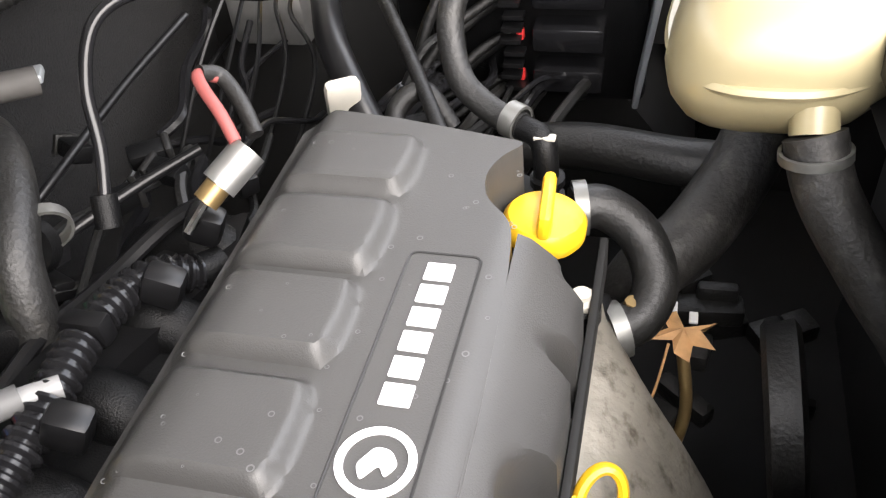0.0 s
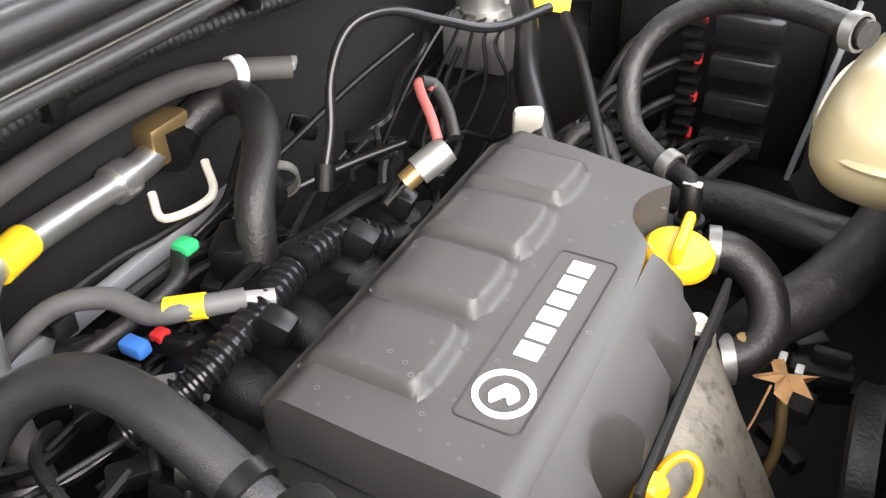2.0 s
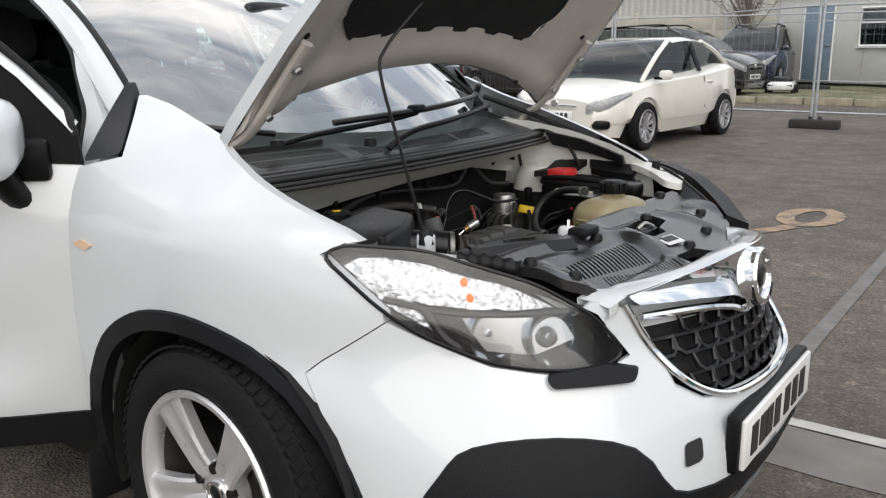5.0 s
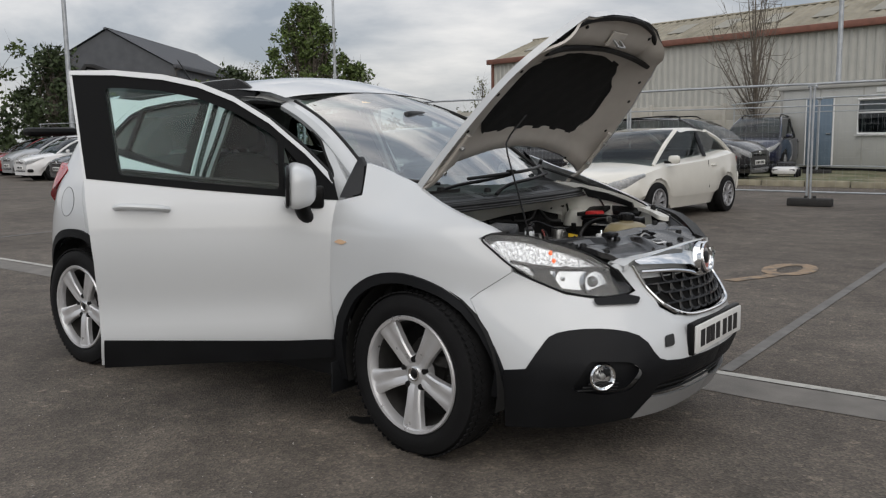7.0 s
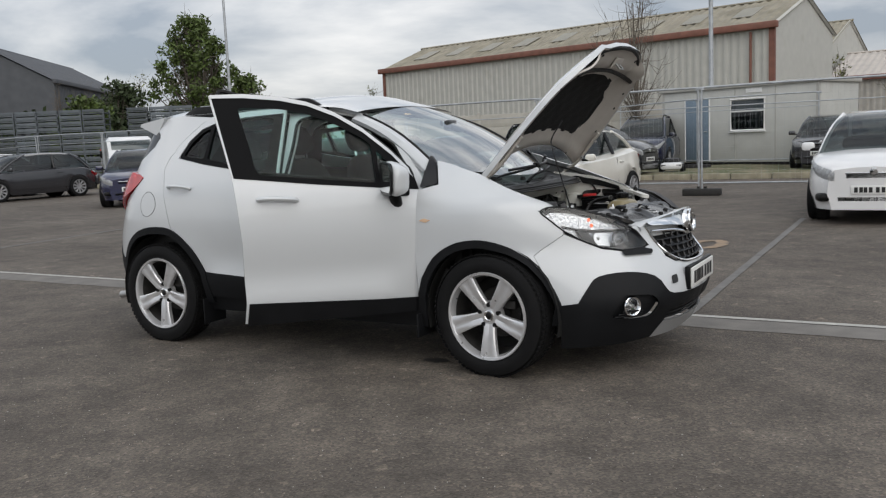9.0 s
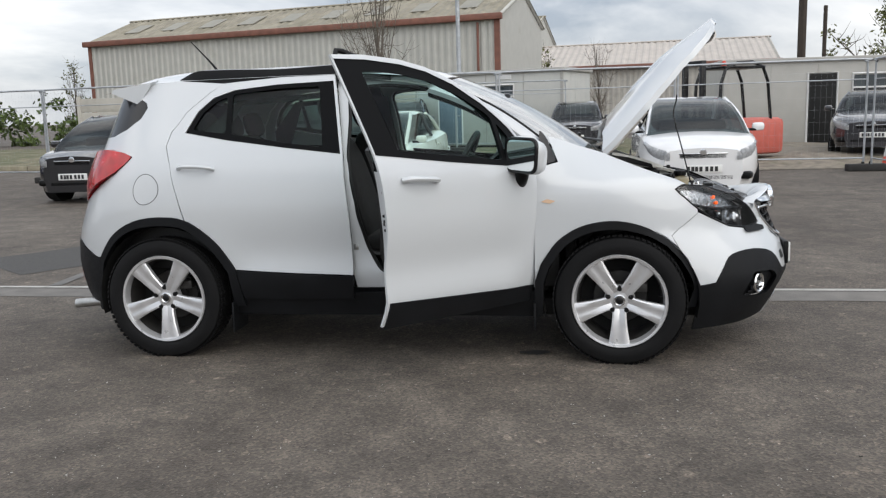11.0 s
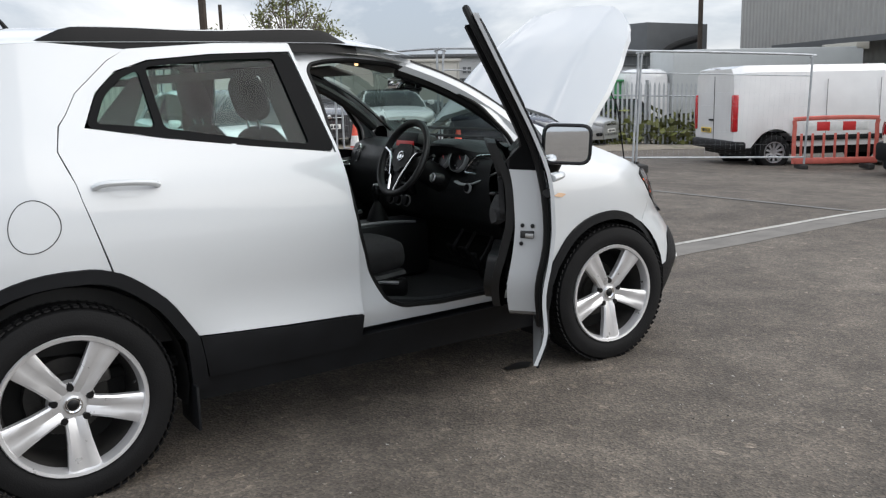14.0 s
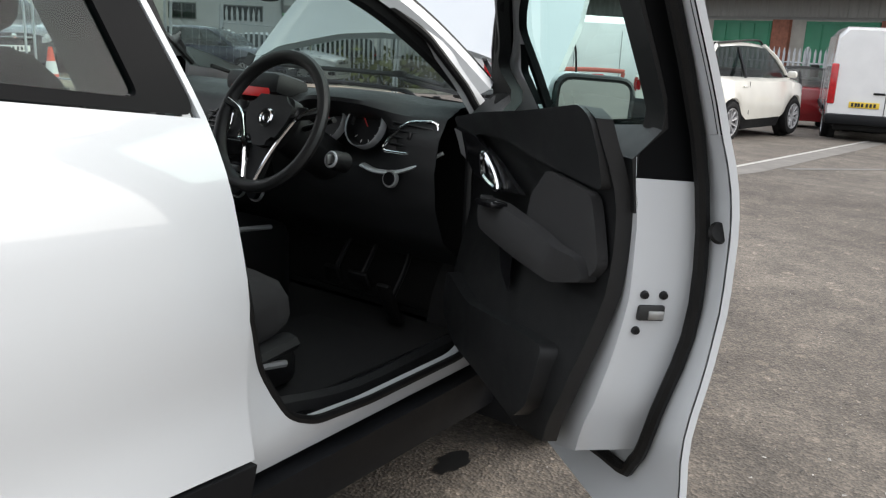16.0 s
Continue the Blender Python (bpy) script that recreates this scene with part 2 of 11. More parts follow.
def add_box(bm, c, s, bevel=0.0, m=None, mat=0, seg=2):
    r = bmesh.ops.create_cube(bm, size=1.0)
    vs = r["verts"]
    bmesh.ops.scale(bm, vec=s, verts=vs)
    if bevel:
        es = list({e for v in vs for e in v.link_edges})
        bw = bmesh.ops.bevel(bm, geom=es, offset=min(bevel, 0.49 * min(s)), segments=seg, affect="EDGES", profile=0.5)
        vs = list({v for f in bw["faces"] for v in f.verts} | {v for v in vs if v.is_valid})
    t = Matrix.Translation(c) @ (m if m is not None else Matrix())
    bmesh.ops.transform(bm, matrix=t, verts=vs)
    fs = {f for v in vs for f in v.link_faces}
    for f in fs:
        f.material_index = mat
    return vs


def box(c, s, bevel=0.0, m=None):
    bm = bmesh.new()
    add_box(bm, c, s, bevel, m)
    return bm


def spline(pts, n=8, closed=False):
    """Catmull-Rom points through pts."""
    p = [Vector(a) for a in pts]
    if len(p) < 3:
        return p
    out = []
    k = len(p)
    for i in range(k if closed else k - 1):
        a = p[(i - 1) % k] if closed or i else p[0] * 2 - p[1]
        b, c = p[i], p[(i + 1) % k]
        d = p[(i + 2) % k] if closed or i + 2 < k else c * 2 - b
        for j in range(n):
            t = j / n
            out.append(0.5 * ((2 * b) + (c - a) * t + (2 * a - 5 * b + 4 * c - d) * t * t + (3 * b - a - 3 * c + d) * t ** 3))
    if not closed:
        out.append(p[-1])
    return out


def add_tube(bm, pts, r, seg=10, smooth_n=6, closed=False, caps=True, flat=1.0, mat=0, radius=None):
    """A round pipe along a smooth line; radius(k) with k from 0 to 1 may vary it."""
    line = spline(pts, smooth_n, closed) if smooth_n > 1 else [Vector(a) for a in pts]
    n = len(line)
    rings = []
    up = None
    for i, c in enumerate(line):
        a = line[(i - 1) % n] if closed or i else c
        b = line[(i + 1) % n] if closed or i + 1 < n else c
        t = (b - a).normalized() if (b - a).length > 1e-9 else V(0, 0, 1)
        if up is None:
            up = V(0, 0, 1) if abs(t.z) < 0.9 else V(1, 0, 0)
        side = t.cross(up)
        if side.length < 1e-5:
            side = t.cross(V(1, 0, 0))
        side.normalize()
        up = side.cross(t).normalized()
        rr = r * (radius(i / max(1, n - 1)) if radius else 1.0)
        rings.append([bm.verts.new(c + (side * math.cos(q) + up * math.sin(q) * flat) * rr) for q in (2 * math.pi * j / seg for j in range(seg))])
    for i in range(n if closed else n - 1):
        a, b = rings[i], rings[(i + 1) % n]
        for j in range(seg):
            f = bm.faces.new((a[j], a[(j + 1) % seg], b[(j + 1) % seg], b[j]))
            f.material_index = mat
    if caps and not closed:
        bm.faces.new(rings[0][::-1]).material_index = mat
        bm.faces.new(rings[-1]).material_index = mat
    return rings


def tube(pts, r, seg=10, smooth_n=6, closed=False, flat=1.0, radius=None):
    bm = bmesh.new()
    add_tube(bm, pts, r, seg, smooth_n, closed, True, flat, 0, radius)
    return bm


def ribbed(pts, r, pitch, depth=0.18, seg=12):
    """A corrugated conduit: a pipe whose radius goes up and down along it."""
    line = spline(pts, 10)
    dense = [line[0]]
    for a, b in zip(line, line[1:]):
        k = max(1, int((b - a).length / (pitch / 4)))
        dense += [a.lerp(b, (j + 1) / k) for j in range(k)]
    bm = bmesh.new()
    n = len(dense) - 1
    shape = (1.0, 1.0, 1 - depth, 1 - depth)
    add_tube(bm, dense, r, seg, 1, radius=lambda k: shape[int(round(k * n)) % 4])
    return bm


def add_lathe(bm, profile, m=None, seg=24, mat=0):
    """Turns (radius, height) pairs round the z axis."""
    m = m if m is not None else Matrix()
    rings = []
    for r, h in profile:
        if r < 1e-5:
            rings.append([bm.verts.new(m @ V(0, 0, h))])
        else:
            rings.append([bm.verts.new(m @ V(r * math.cos(q), r * math.sin(q), h)) for q in (2 * math.pi * j / seg for j in range(seg))])
    for a, b in zip(rings, rings[1:]):
        for j in range(seg):
            k = (j + 1) % seg
            if len(a) == 1 and len(b) == 1:
                continue
            if len(a) == 1:
                f = bm.faces.new((a[0], b[k], b[j]))
            elif len(b) == 1:
                f = bm.faces.new((a[j], a[k], b[0]))
            else:
                f = bm.faces.new((a[j], a[k], b[k], b[j]))
            f.material_index = mat
    return rings


def lathe(profile, m=None, seg=24):
    bm = bmesh.new()
    add_lathe(bm, profile, m, seg)
    return bm


def add_prism(bm, outline, depth, m=None, mat=0, bevel=0.0):
    """An outline in x, y pushed up by depth."""
    m = m if m is not None else Matrix()
    a = [bm.verts.new(m @ V(x, y, 0)) for x, y in outline]
    b = [bm.verts.new(m @ V(x, y, depth)) for x, y in outline]
    n = len(a)
    fs = [bm.faces.new(a[::-1]), bm.faces.new(b)]
    for i in range(n):
        fs.append(bm.faces.new((a[i], a[(i + 1) % n], b[(i + 1) % n], b[i])))
    for f in fs:
        f.material_index = mat
    if bevel:
        es = [e for e in fs[1].edges]
        bmesh.ops.bevel(bm, geom=es, offset=bevel, segments=2, affect="EDGES")
    return fs


def prism(outline, depth, m=None, bevel=0.0):
    bm = bmesh.new()
    add_prism(bm, outline, depth, m, 0, bevel)
    return bm


def rounded(pts, r=0.02, n=4):
    """The outline with its corners rounded."""
    p = [Vector(a) for a in pts]
    out = []
    k = len(p)
    for i in range(k):
        a, b, c = p[i - 1], p[i], p[(i + 1) % k]
        d1, d2 = (a - b), (c - b)
        q = min(r, d1.length * 0.45, d2.length * 0.45)
        s, e = b + d1.normalized() * q, b + d2.normalized() * q
        for j in range(n + 1):
            t = j / n
            out.append(((1 - t) ** 2) * s + 2 * t * (1 - t) * b + t * t * e)
    return [tuple(v) for v in out]


def inside(x, y, poly):
    c = False
    for (x1, y1), (x2, y2) in zip(poly, poly[1:] + poly[:1]):
        if (y1 > y) != (y2 > y) and x < (x2 - x1) * (y - y1) / (y2 - y1) + x1:
            c = not c
    return c


def dense_outline(poly, step):
    out = []
    for a, b in zip(poly, poly[1:] + poly[:1]):
        a, b = Vector(a), Vector(b)
        k = max(1, int(round((b - a).length / step)))
        out += [tuple(a.lerp(b, j / k)) for j in range(k)]
    return out


def add_sheet(bm, poly, surface, step=0.06, holes=(), thick=0.0, mat=0, inward=None):
    """A panel: the outline poly, less its holes, in two surface coordinates, laid on surface(u, v) and given an edge thick."""
    poly = dense_outline([tuple(p) for p in poly], step)
    hs = [dense_outline([tuple(p) for p in h], step) for h in holes]
    pts, edges = [], []
    for loop in [poly] + hs:
        o = len(pts)
        pts += [Vector(p) for p in loop]
        edges += [(o + i, o + (i + 1) % len(loop)) for i in range(len(loop))]
    nb = len(pts)
    us, vs = [p[0] for p in poly], [p[1] for p in poly]
    nu, nv = int((max(us) - min(us)) / step) + 1, int((max(vs) - min(vs)) / step) + 1
    for i in range(nu + 1):
        for j in range(nv + 1):
            u, v = min(us) + (i + 0.5 * (j % 2)) * step, min(vs) + j * step
            if inside(u, v, poly) and not any(inside(u, v, h) for h in hs):
                if min((Vector((u, v)) - q).length_squared for q in pts[:nb]) > (0.45 * step) ** 2:
                    pts.append(Vector((u, v)))
    ov, _, tris, *_ = geometry.delaunay_2d_cdt(pts, edges, [], 0, 1e-6)
    verts = {}

    def vert(i):
        if i not in verts:
            verts[i] = bm.verts.new(surface(ov[i][0], ov[i][1]))
        return verts[i]

    made = []
    for t in tris:
        cx, cy = sum(ov[i][0] for i in t) / 3, sum(ov[i][1] for i in t) / 3
        if inside(cx, cy, poly) and not any(inside(cx, cy, h) for h in hs):
            f = bm.faces.new([vert(i) for i in t])
            f.material_index = mat
            made.append(f)
    if thick:
        inw = inward if inward is not None else V(0, 1, 0)
        rim = [e for f in made for e in f.edges if len(e.link_faces) == 1]
        rim = list(dict.fromkeys(rim))
        low = {}
        for e in rim:
            for v in e.verts:
                if v not in low:
                    d = inw(v.co) if callable(inw) else inw
                    low[v] = bm.verts.new(v.co + d * thick)
            f = bm.faces.new((e.verts[0], e.verts[1], low[e.verts[1]], low[e.verts[0]]))
            f.material_index = mat
    return made


def sheet(poly, surface, step=0.06, holes=(), thick=0.0, inward=None):
    bm = bmesh.new()
    add_sheet(bm, poly, surface, step, holes, thick, 0, inward)
    return bm


def table(rows, v):
    """Straight-line lookup in (at, value) pairs."""
    for (a, b), (c, d) in zip(rows, rows[1:]):
        if v <= c:
            k = max(0.0, min(1.0, (v - a) / (c - a)))
            return b + (d - b) * k
    return rows[-1][1]


def ease(a, b, v):
    k = max(0.0, min(1.0, (v - a) / (b - a)))
    return k * k * (3 - 2 * k)


def ground(x, y):
    """The yard falls away gently to the east; a low bank rises behind the fence."""
    z = -0.040 * max(0.0, x - 6.0) * ease(6.0, 9.0, x)
    z += 0.22 * ease(12.8, 14.5, y) * ease(3.5, 6.5, x) * (1 - ease(10.0, 13.0, x))
    z += 0.10 * ease(17.6, 17.9, y) * (1 - ease(4.0, 6.5, x))
    return z

# ---- the yard ----
M_ASPHALT = bpy.data.materials.new("worn_asphalt")
M_ASPHALT.use_nodes = True


def asphalt_nodes(m):
    nt = m.node_tree
    b = nt.nodes["Principled BSDF"]
    co = nt.nodes.new("ShaderNodeTexCoord")

    def noise_tex(scale, detail, rough=0.6):
        n = nt.nodes.new("ShaderNodeTexNoise")
        n.inputs["Scale"].default_value = scale
        n.inputs["Detail"].default_value = detail
        n.inputs["Roughness"].default_value = rough
        nt.links.new(co.outputs["Object"], n.inputs["Vector"])
        return n.outputs["Fac"]

    def ramp(fac, *stops):
        r = nt.nodes.new("ShaderNodeValToRGB")
        while len(r.color_ramp.elements) < len(stops):
            r.color_ramp.elements.new(0.5)
        for e, (p, c) in zip(r.color_ramp.elements, stops):
            e.position, e.color = p, (*c, 1)
        nt.links.new(fac, r.inputs["Fac"])
        return r.outputs["Color"]

    def mix(kind, fac, a, c):
        x = nt.nodes.new("ShaderNodeMix")
        x.data_type, x.blend_type = "RGBA", kind
        x.inputs["Factor"].default_value = fac
        nt.links.new(a, x.inputs["A"])
        nt.links.new(c, x.inputs["B"])
        return x.outputs["Result"]

    big = ramp(noise_tex(0.35, 5), (0.32, (0.083, 0.071, 0.061)), (0.68, (0.158, 0.142, 0.125)))
    mid = ramp(noise_tex(3.0, 8, 0.7), (0.33, (0.62, 0.61, 0.6)), (0.67, (1.26, 1.24, 1.21)))
    v = nt.nodes.new("ShaderNodeTexVoronoi")
    v.inputs["Scale"].default_value = 95
    nt.links.new(co.outputs["Object"], v.inputs["Vector"])
    chips = ramp(v.outputs["Color"], (0.0, (0.5, 0.495, 0.49)), (0.65, (1.0, 0.97, 0.93)), (0.92, (1.42, 1.35, 1.28)), (1.0, (2.5, 2.4, 2.3)))
    dark = ramp(noise_tex(14, 4), (0.22, (0.45, 0.45, 0.45)), (0.4, (1, 1, 1)))
    v2 = nt.nodes.new("ShaderNodeTexVoronoi")
    v2.inputs["Scale"].default_value = 26
    nt.links.new(co.outputs["Object"], v2.inputs["Vector"])
    stones = ramp(v2.outputs["Color"], (0.0, (0.7, 0.7, 0.7)), (0.12, (0.95, 0.95, 0.95)), (0.86, (1.05, 1.04, 1.03)), (0.95, (1.7, 1.65, 1.6)), (1.0, (2.2, 2.15, 2.05)))
    c = mix("MULTIPLY", 1.0, mix("MULTIPLY", 1.0, mix("MULTIPLY", 1.0, big, mid), chips), dark)
    c = mix("MULTIPLY", 1.0, c, stones)
    nt.links.new(c, b.inputs["Base Color"])
    b.inputs["Roughness"].default_value = 0.82
    bp = nt.nodes.new("ShaderNodeBump")
    bp.inputs["Strength"].default_value = 0.75
    bp.inputs["Distance"].default_value = 0.006
    nt.links.new(v.outputs["Distance"], bp.inputs["Height"])
    nt.links.new(bp.outputs["Normal"], b.inputs["Normal"])


asphalt_nodes(M_ASPHALT)
M_PAINT = material("worn_white_road_paint", (0.42, 0.41, 0.38), 0.8, vary=0.15, scale=9, second=(0.16, 0.15, 0.14), second_scale=11, second_at=0.57, bump=0.3, bump_scale=200)
M_FADED = material("faded_road_paint", (0.15, 0.145, 0.137), 0.85, vary=0.2, scale=6, second=(0.11, 0.105, 0.1), second_scale=5, second_at=0.52)
M_STRIP = material("pale_concrete_strip", (0.165, 0.154, 0.14), 0.85, vary=0.2, scale=5, second=(0.145, 0.135, 0.122), second_scale=3, second_at=0.55, bump=0.4, bump_scale=120)
M_ORANGE = material("faded_orange_paint", (0.3, 0.215, 0.14), 0.85, vary=0.25, scale=9, second=(0.12, 0.11, 0.098), second_scale=8, second_at=0.47)
M_GRASS = material("rough_grass", (0.09, 0.1, 0.045), 0.95, vary=0.4, scale=6, second=(0.2, 0.17, 0.11), second_scale=1.2, second_at=0.45, bump=1.0, bump_scale=40)
M_DIRT = material("gravelly_dirt", (0.22, 0.19, 0.15), 0.95, vary=0.3, scale=5, second=(0.12, 0.12, 0.07), second_scale=1.5, second_at=0.55, bump=0.8, bump_scale=60)
M_KERB = material("stained_yellow_kerb", (0.26, 0.235, 0.17), 0.85, vary=0.3, scale=4)
M_OIL = material("oil_stain", (0.012, 0.012, 0.012), 0.45)


def ground_mesh():
    bm = bmesh.new()
    xs = [-3000, -600, -150, -60] + [-40 + 2 * i for i in range(22)] + [3.5 + 0.5 * i for i in range(22)] + [15 + 2 * i for i in range(15)] + [60, 150, 600, 3000]
    ys = [-3000, -600, -100, -30, -10, 0, 6, 10, 12] + [12.8 + 0.25 * i for i in range(26)] + [20, 24, 30, 40, 60, 150, 600, 3000]
    grid = [[bm.verts.new((x, y, ground(min(x, 45), min(y, 100)))) for y in ys] for x in xs]
    for i in range(len(xs) - 1):
        for j in range(len(ys) - 1):
            bm.faces.new((grid[i][j], grid[i + 1][j], grid[i + 1][j + 1], grid[i][j + 1]))
    return bm


tagged(part("ground", ground_mesh(), M_ASPHALT), "worn grey asphalt yard with scattered grit and stains", "ground", kind="structure")


def strip(name, label, mat, x0, y0, x1, y1, width, lift=0.004, cat="road marking"):
    """A painted band that follows the ground."""
    a, b = V(x0, y0, 0), V(x1, y1, 0)
    d = (b - a).normalized()
    n = V(-d.y, d.x, 0) * width / 2
    k = max(2, int((b - a).length / 0.3))
    bm = bmesh.new()
    rows = []
    rnd = random.Random(int(abs(x0 * 37 + y0 * 91)))
    for i in range(k + 1):
        c = a.lerp(b, i / k)
        row = []
        for s in (-1, 1):
            q = c + n * s * (1 + rnd.uniform(-0.07, 0.07))
            row.append(bm.verts.new((q.x, q.y, ground(q.x, q.y) + lift)))
        rows.append(row)
    for p, q in zip(rows, rows[1:]):
        bm.faces.new((p[0], p[1], q[1], q[0]))
    return tagged(part(name, bm, mat), label, cat, kind="structure")


strip("concrete_strip", "pale worn concrete drainage strip let into the asphalt", M_STRIP, -14, 0.86, 17, 0.86, 0.32, 0.003, "ground")
strip("white_line", "worn white painted line along the concrete strip", M_PAINT, -14, 1.06, 17, 1.06, 0.065, 0.006)
strip("bay_line", "faded grey painted parking bay line", M_FADED, 1.9, 1.12, 1.86, 8.0, 0.075, 0.005)
strip("bay_line", "faded grey painted parking bay line", M_FADED, -3.3, 1.12, -3.9, 7.5, 0.1, 0.005)
strip("bay_line", "faded grey painted parking bay line", M_FADED, -8.5, 1.12, -9.3, 7.0, 0.1, 0.005)
strip("bay_line", "faded grey painted parking bay line", M_FADED, 6.9, 1.12, 6.8, 6.2, 0.1, 0.005)
strip("bay_line", "faded white painted line near the barrier", M_FADED, 9.4, 0.6, 12.2, -0.9, 0.11, 0.005)
strip("asphalt_patch", "darker relaid asphalt patch", material("dark_asphalt_patch", (0.06, 0.057, 0.054), 0.85, vary=0.3, scale=30, bump=0.6, bump_scale=150), -4.5, 2.0, -1.8, 5.6, 1.3, 0.003, "ground")


def painted_mark():
    bm = bmesh.new()

    def flat(pts):
        bm.faces.new([bm.verts.new((x, y, 0.006)) for x, y in pts])

    flat([(0.86, 4.02), (0.98, 4.0), (1.22, 4.5), (1.1, 4.54)])
    ring = [(1.18 + 0.24 * math.cos(a), 4.95 + 0.42 * math.sin(a)) for a in (i * math.pi / 8 for i in range(16))]
    hole = [(1.18 + 0.1 * math.cos(a), 4.95 + 0.27 * math.sin(a)) for a in (i * math.pi / 8 for i in range(16))]
    for i in range(16):
        j = (i + 1) % 16
        flat([ring[i], ring[j], hole[j], hole[i]])
    return bm


tagged(part("painted_number", painted_mark(), M_ORANGE), "faded orange number painted on the asphalt", "road marking", kind="structure")


def blot(x, y, r, name, label):
    rnd = random.Random(5)
    bm = bmesh.new()
    vs = []
    for i in range(18):
        a = i * math.pi / 9
        q = r * (0.65 + 0.35 * rnd.random())
        vs.append(bm.verts.new((x + q * 1.3 * math.cos(a), y + q * 0.7 * math.sin(a), 0.005)))
    bm.faces.new(vs)
    tagged(part(name, bm, M_OIL), label, "stain", kind="structure")


blot(0.82, -0.67, 0.075, "oil_stain", "small black oil stain on the asphalt")


def grit():
    """Loose pale and dark chips on the near asphalt."""
    rnd = random.Random(11)
    bm = bmesh.new()
    for _ in range(5200):
        x, y = rnd.uniform(-3.2, 4.6), -0.9 - 4.4 * rnd.random() ** 0.8
        s = rnd.uniform(0.0025, 0.0065) * (1.6 if rnd.random() < 0.08 else 1.0)
        c = V(x, y, s * 0.4)
        vs = [bm.verts.new(c + V(rnd.uniform(-s, s), rnd.uniform(-s, s), rnd.uniform(0, s))) for _ in range(4)]
        k = 1 if rnd.random() < 0.45 else 0
        for t in ((0, 1, 2), (0, 2, 3), (0, 1, 3), (1, 2, 3)):
            bm.faces.new([vs[i] for i in t]).material_index = k
    return bm


tagged(part("grit", grit(), None, smooth=False, mats=[material("pale_chip", (0.4, 0.38, 0.35), 0.8), material("dark_chip", (0.06, 0.055, 0.05), 0.8)]), "loose pale and dark stone chips on the asphalt", "grit", kind="stuff")


def verge():
    bm = bmesh.new()
    xs = [-40 + i for i in range(44)]
    ys = [17.75, 18.2, 19, 20, 22, 26, 34]
    rnd = random.Random(3)
    g = [[bm.verts.new((x, y, ground(x, y) + 0.02 + (rnd.uniform(0, 0.05) if j else 0))) for j, y in enumerate(ys)] for x in xs]
    for i in range(len(xs) - 1):
        for j in range(len(ys) - 1):
            bm.faces.new((g[i][j], g[i + 1][j], g[i + 1][j + 1], g[i][j + 1]))
    return bm


tagged(part("grass_verge", verge(), M_GRASS), "patchy rough grass verge behind the kerb", "grass", kind="structure")


def dirt_bank():
    bm = bmesh.new()
    xs = [4 + 0.5 * i for i in range(46)]
    ys = [12.9, 13.3, 13.8, 14.4, 15.5, 18, 22, 30]
    rnd = random.Random(4)
    g = [[bm.verts.new((x, y + rnd.uniform(-0.12, 0.12), ground(x, y) + 0.012 + (rnd.uniform(0, 0.03) if 0 < j < 7 else 0))) for j, y in enumerate(ys)] for x in xs]
    for i in range(len(xs) - 1):
        for j in range(len(ys) - 1):
            bm.faces.new((g[i][j], g[i + 1][j], g[i + 1][j + 1], g[i][j + 1]))
    return bm


tagged(part("dirt_bank", dirt_bank(), M_DIRT), "low bank of bare dirt and gravel under the parked cars", "dirt", kind="structure")
kerb = thing("kerb", "row of stained yellowish concrete kerb stones", "kerb")
tagged(kerb, kind="structure")
kerb_stone = None
for i in range(44):
    x = -40 + i * 1.0
    if kerb_stone is None:
        kerb_stone = part("kerb_stone", box((0.49, 0, 0.06), (0.97, 0.13, 0.2), 0.015), M_KERB, kerb)
        kerb_mesh = kerb_stone.data
        kerb_stone.location = (x, 17.68, 0)
    else:
        o = new("kerb_stone", kerb_mesh)
        o.parent = kerb
        o.location = (x, 17.68, 0.004 * (i % 3))

# ---- the white car: x runs to its nose, the driver's side lies towards negative y ----
WIDTHS = [(0.15, 0.78), (0.3, 0.825), (0.386, 0.842), (0.6, 0.868), (0.85, 0.878), (1.0, 0.862), (1.08, 0.84), (1.13, 0.815), (1.2, 0.782), (1.557, 0.584), (1.65, 0.53)]
NOSES = [(0.15, 2.12), (0.3, 2.2), (0.42, 2.25), (0.5, 2.25), (0.6, 2.22), (0.7, 2.18), (0.8, 2.14), (0.87, 2.09), (0.95, 2.0), (1.1, 1.85)]
TAILS = [(0.2, 2.0), (0.35, 2.06), (0.5, 2.085), (0.7, 2.06), (0.9, 1.97), (1.1, 1.89), (1.3, 1.82), (1.5, 1.75), (1.65, 1.7)]


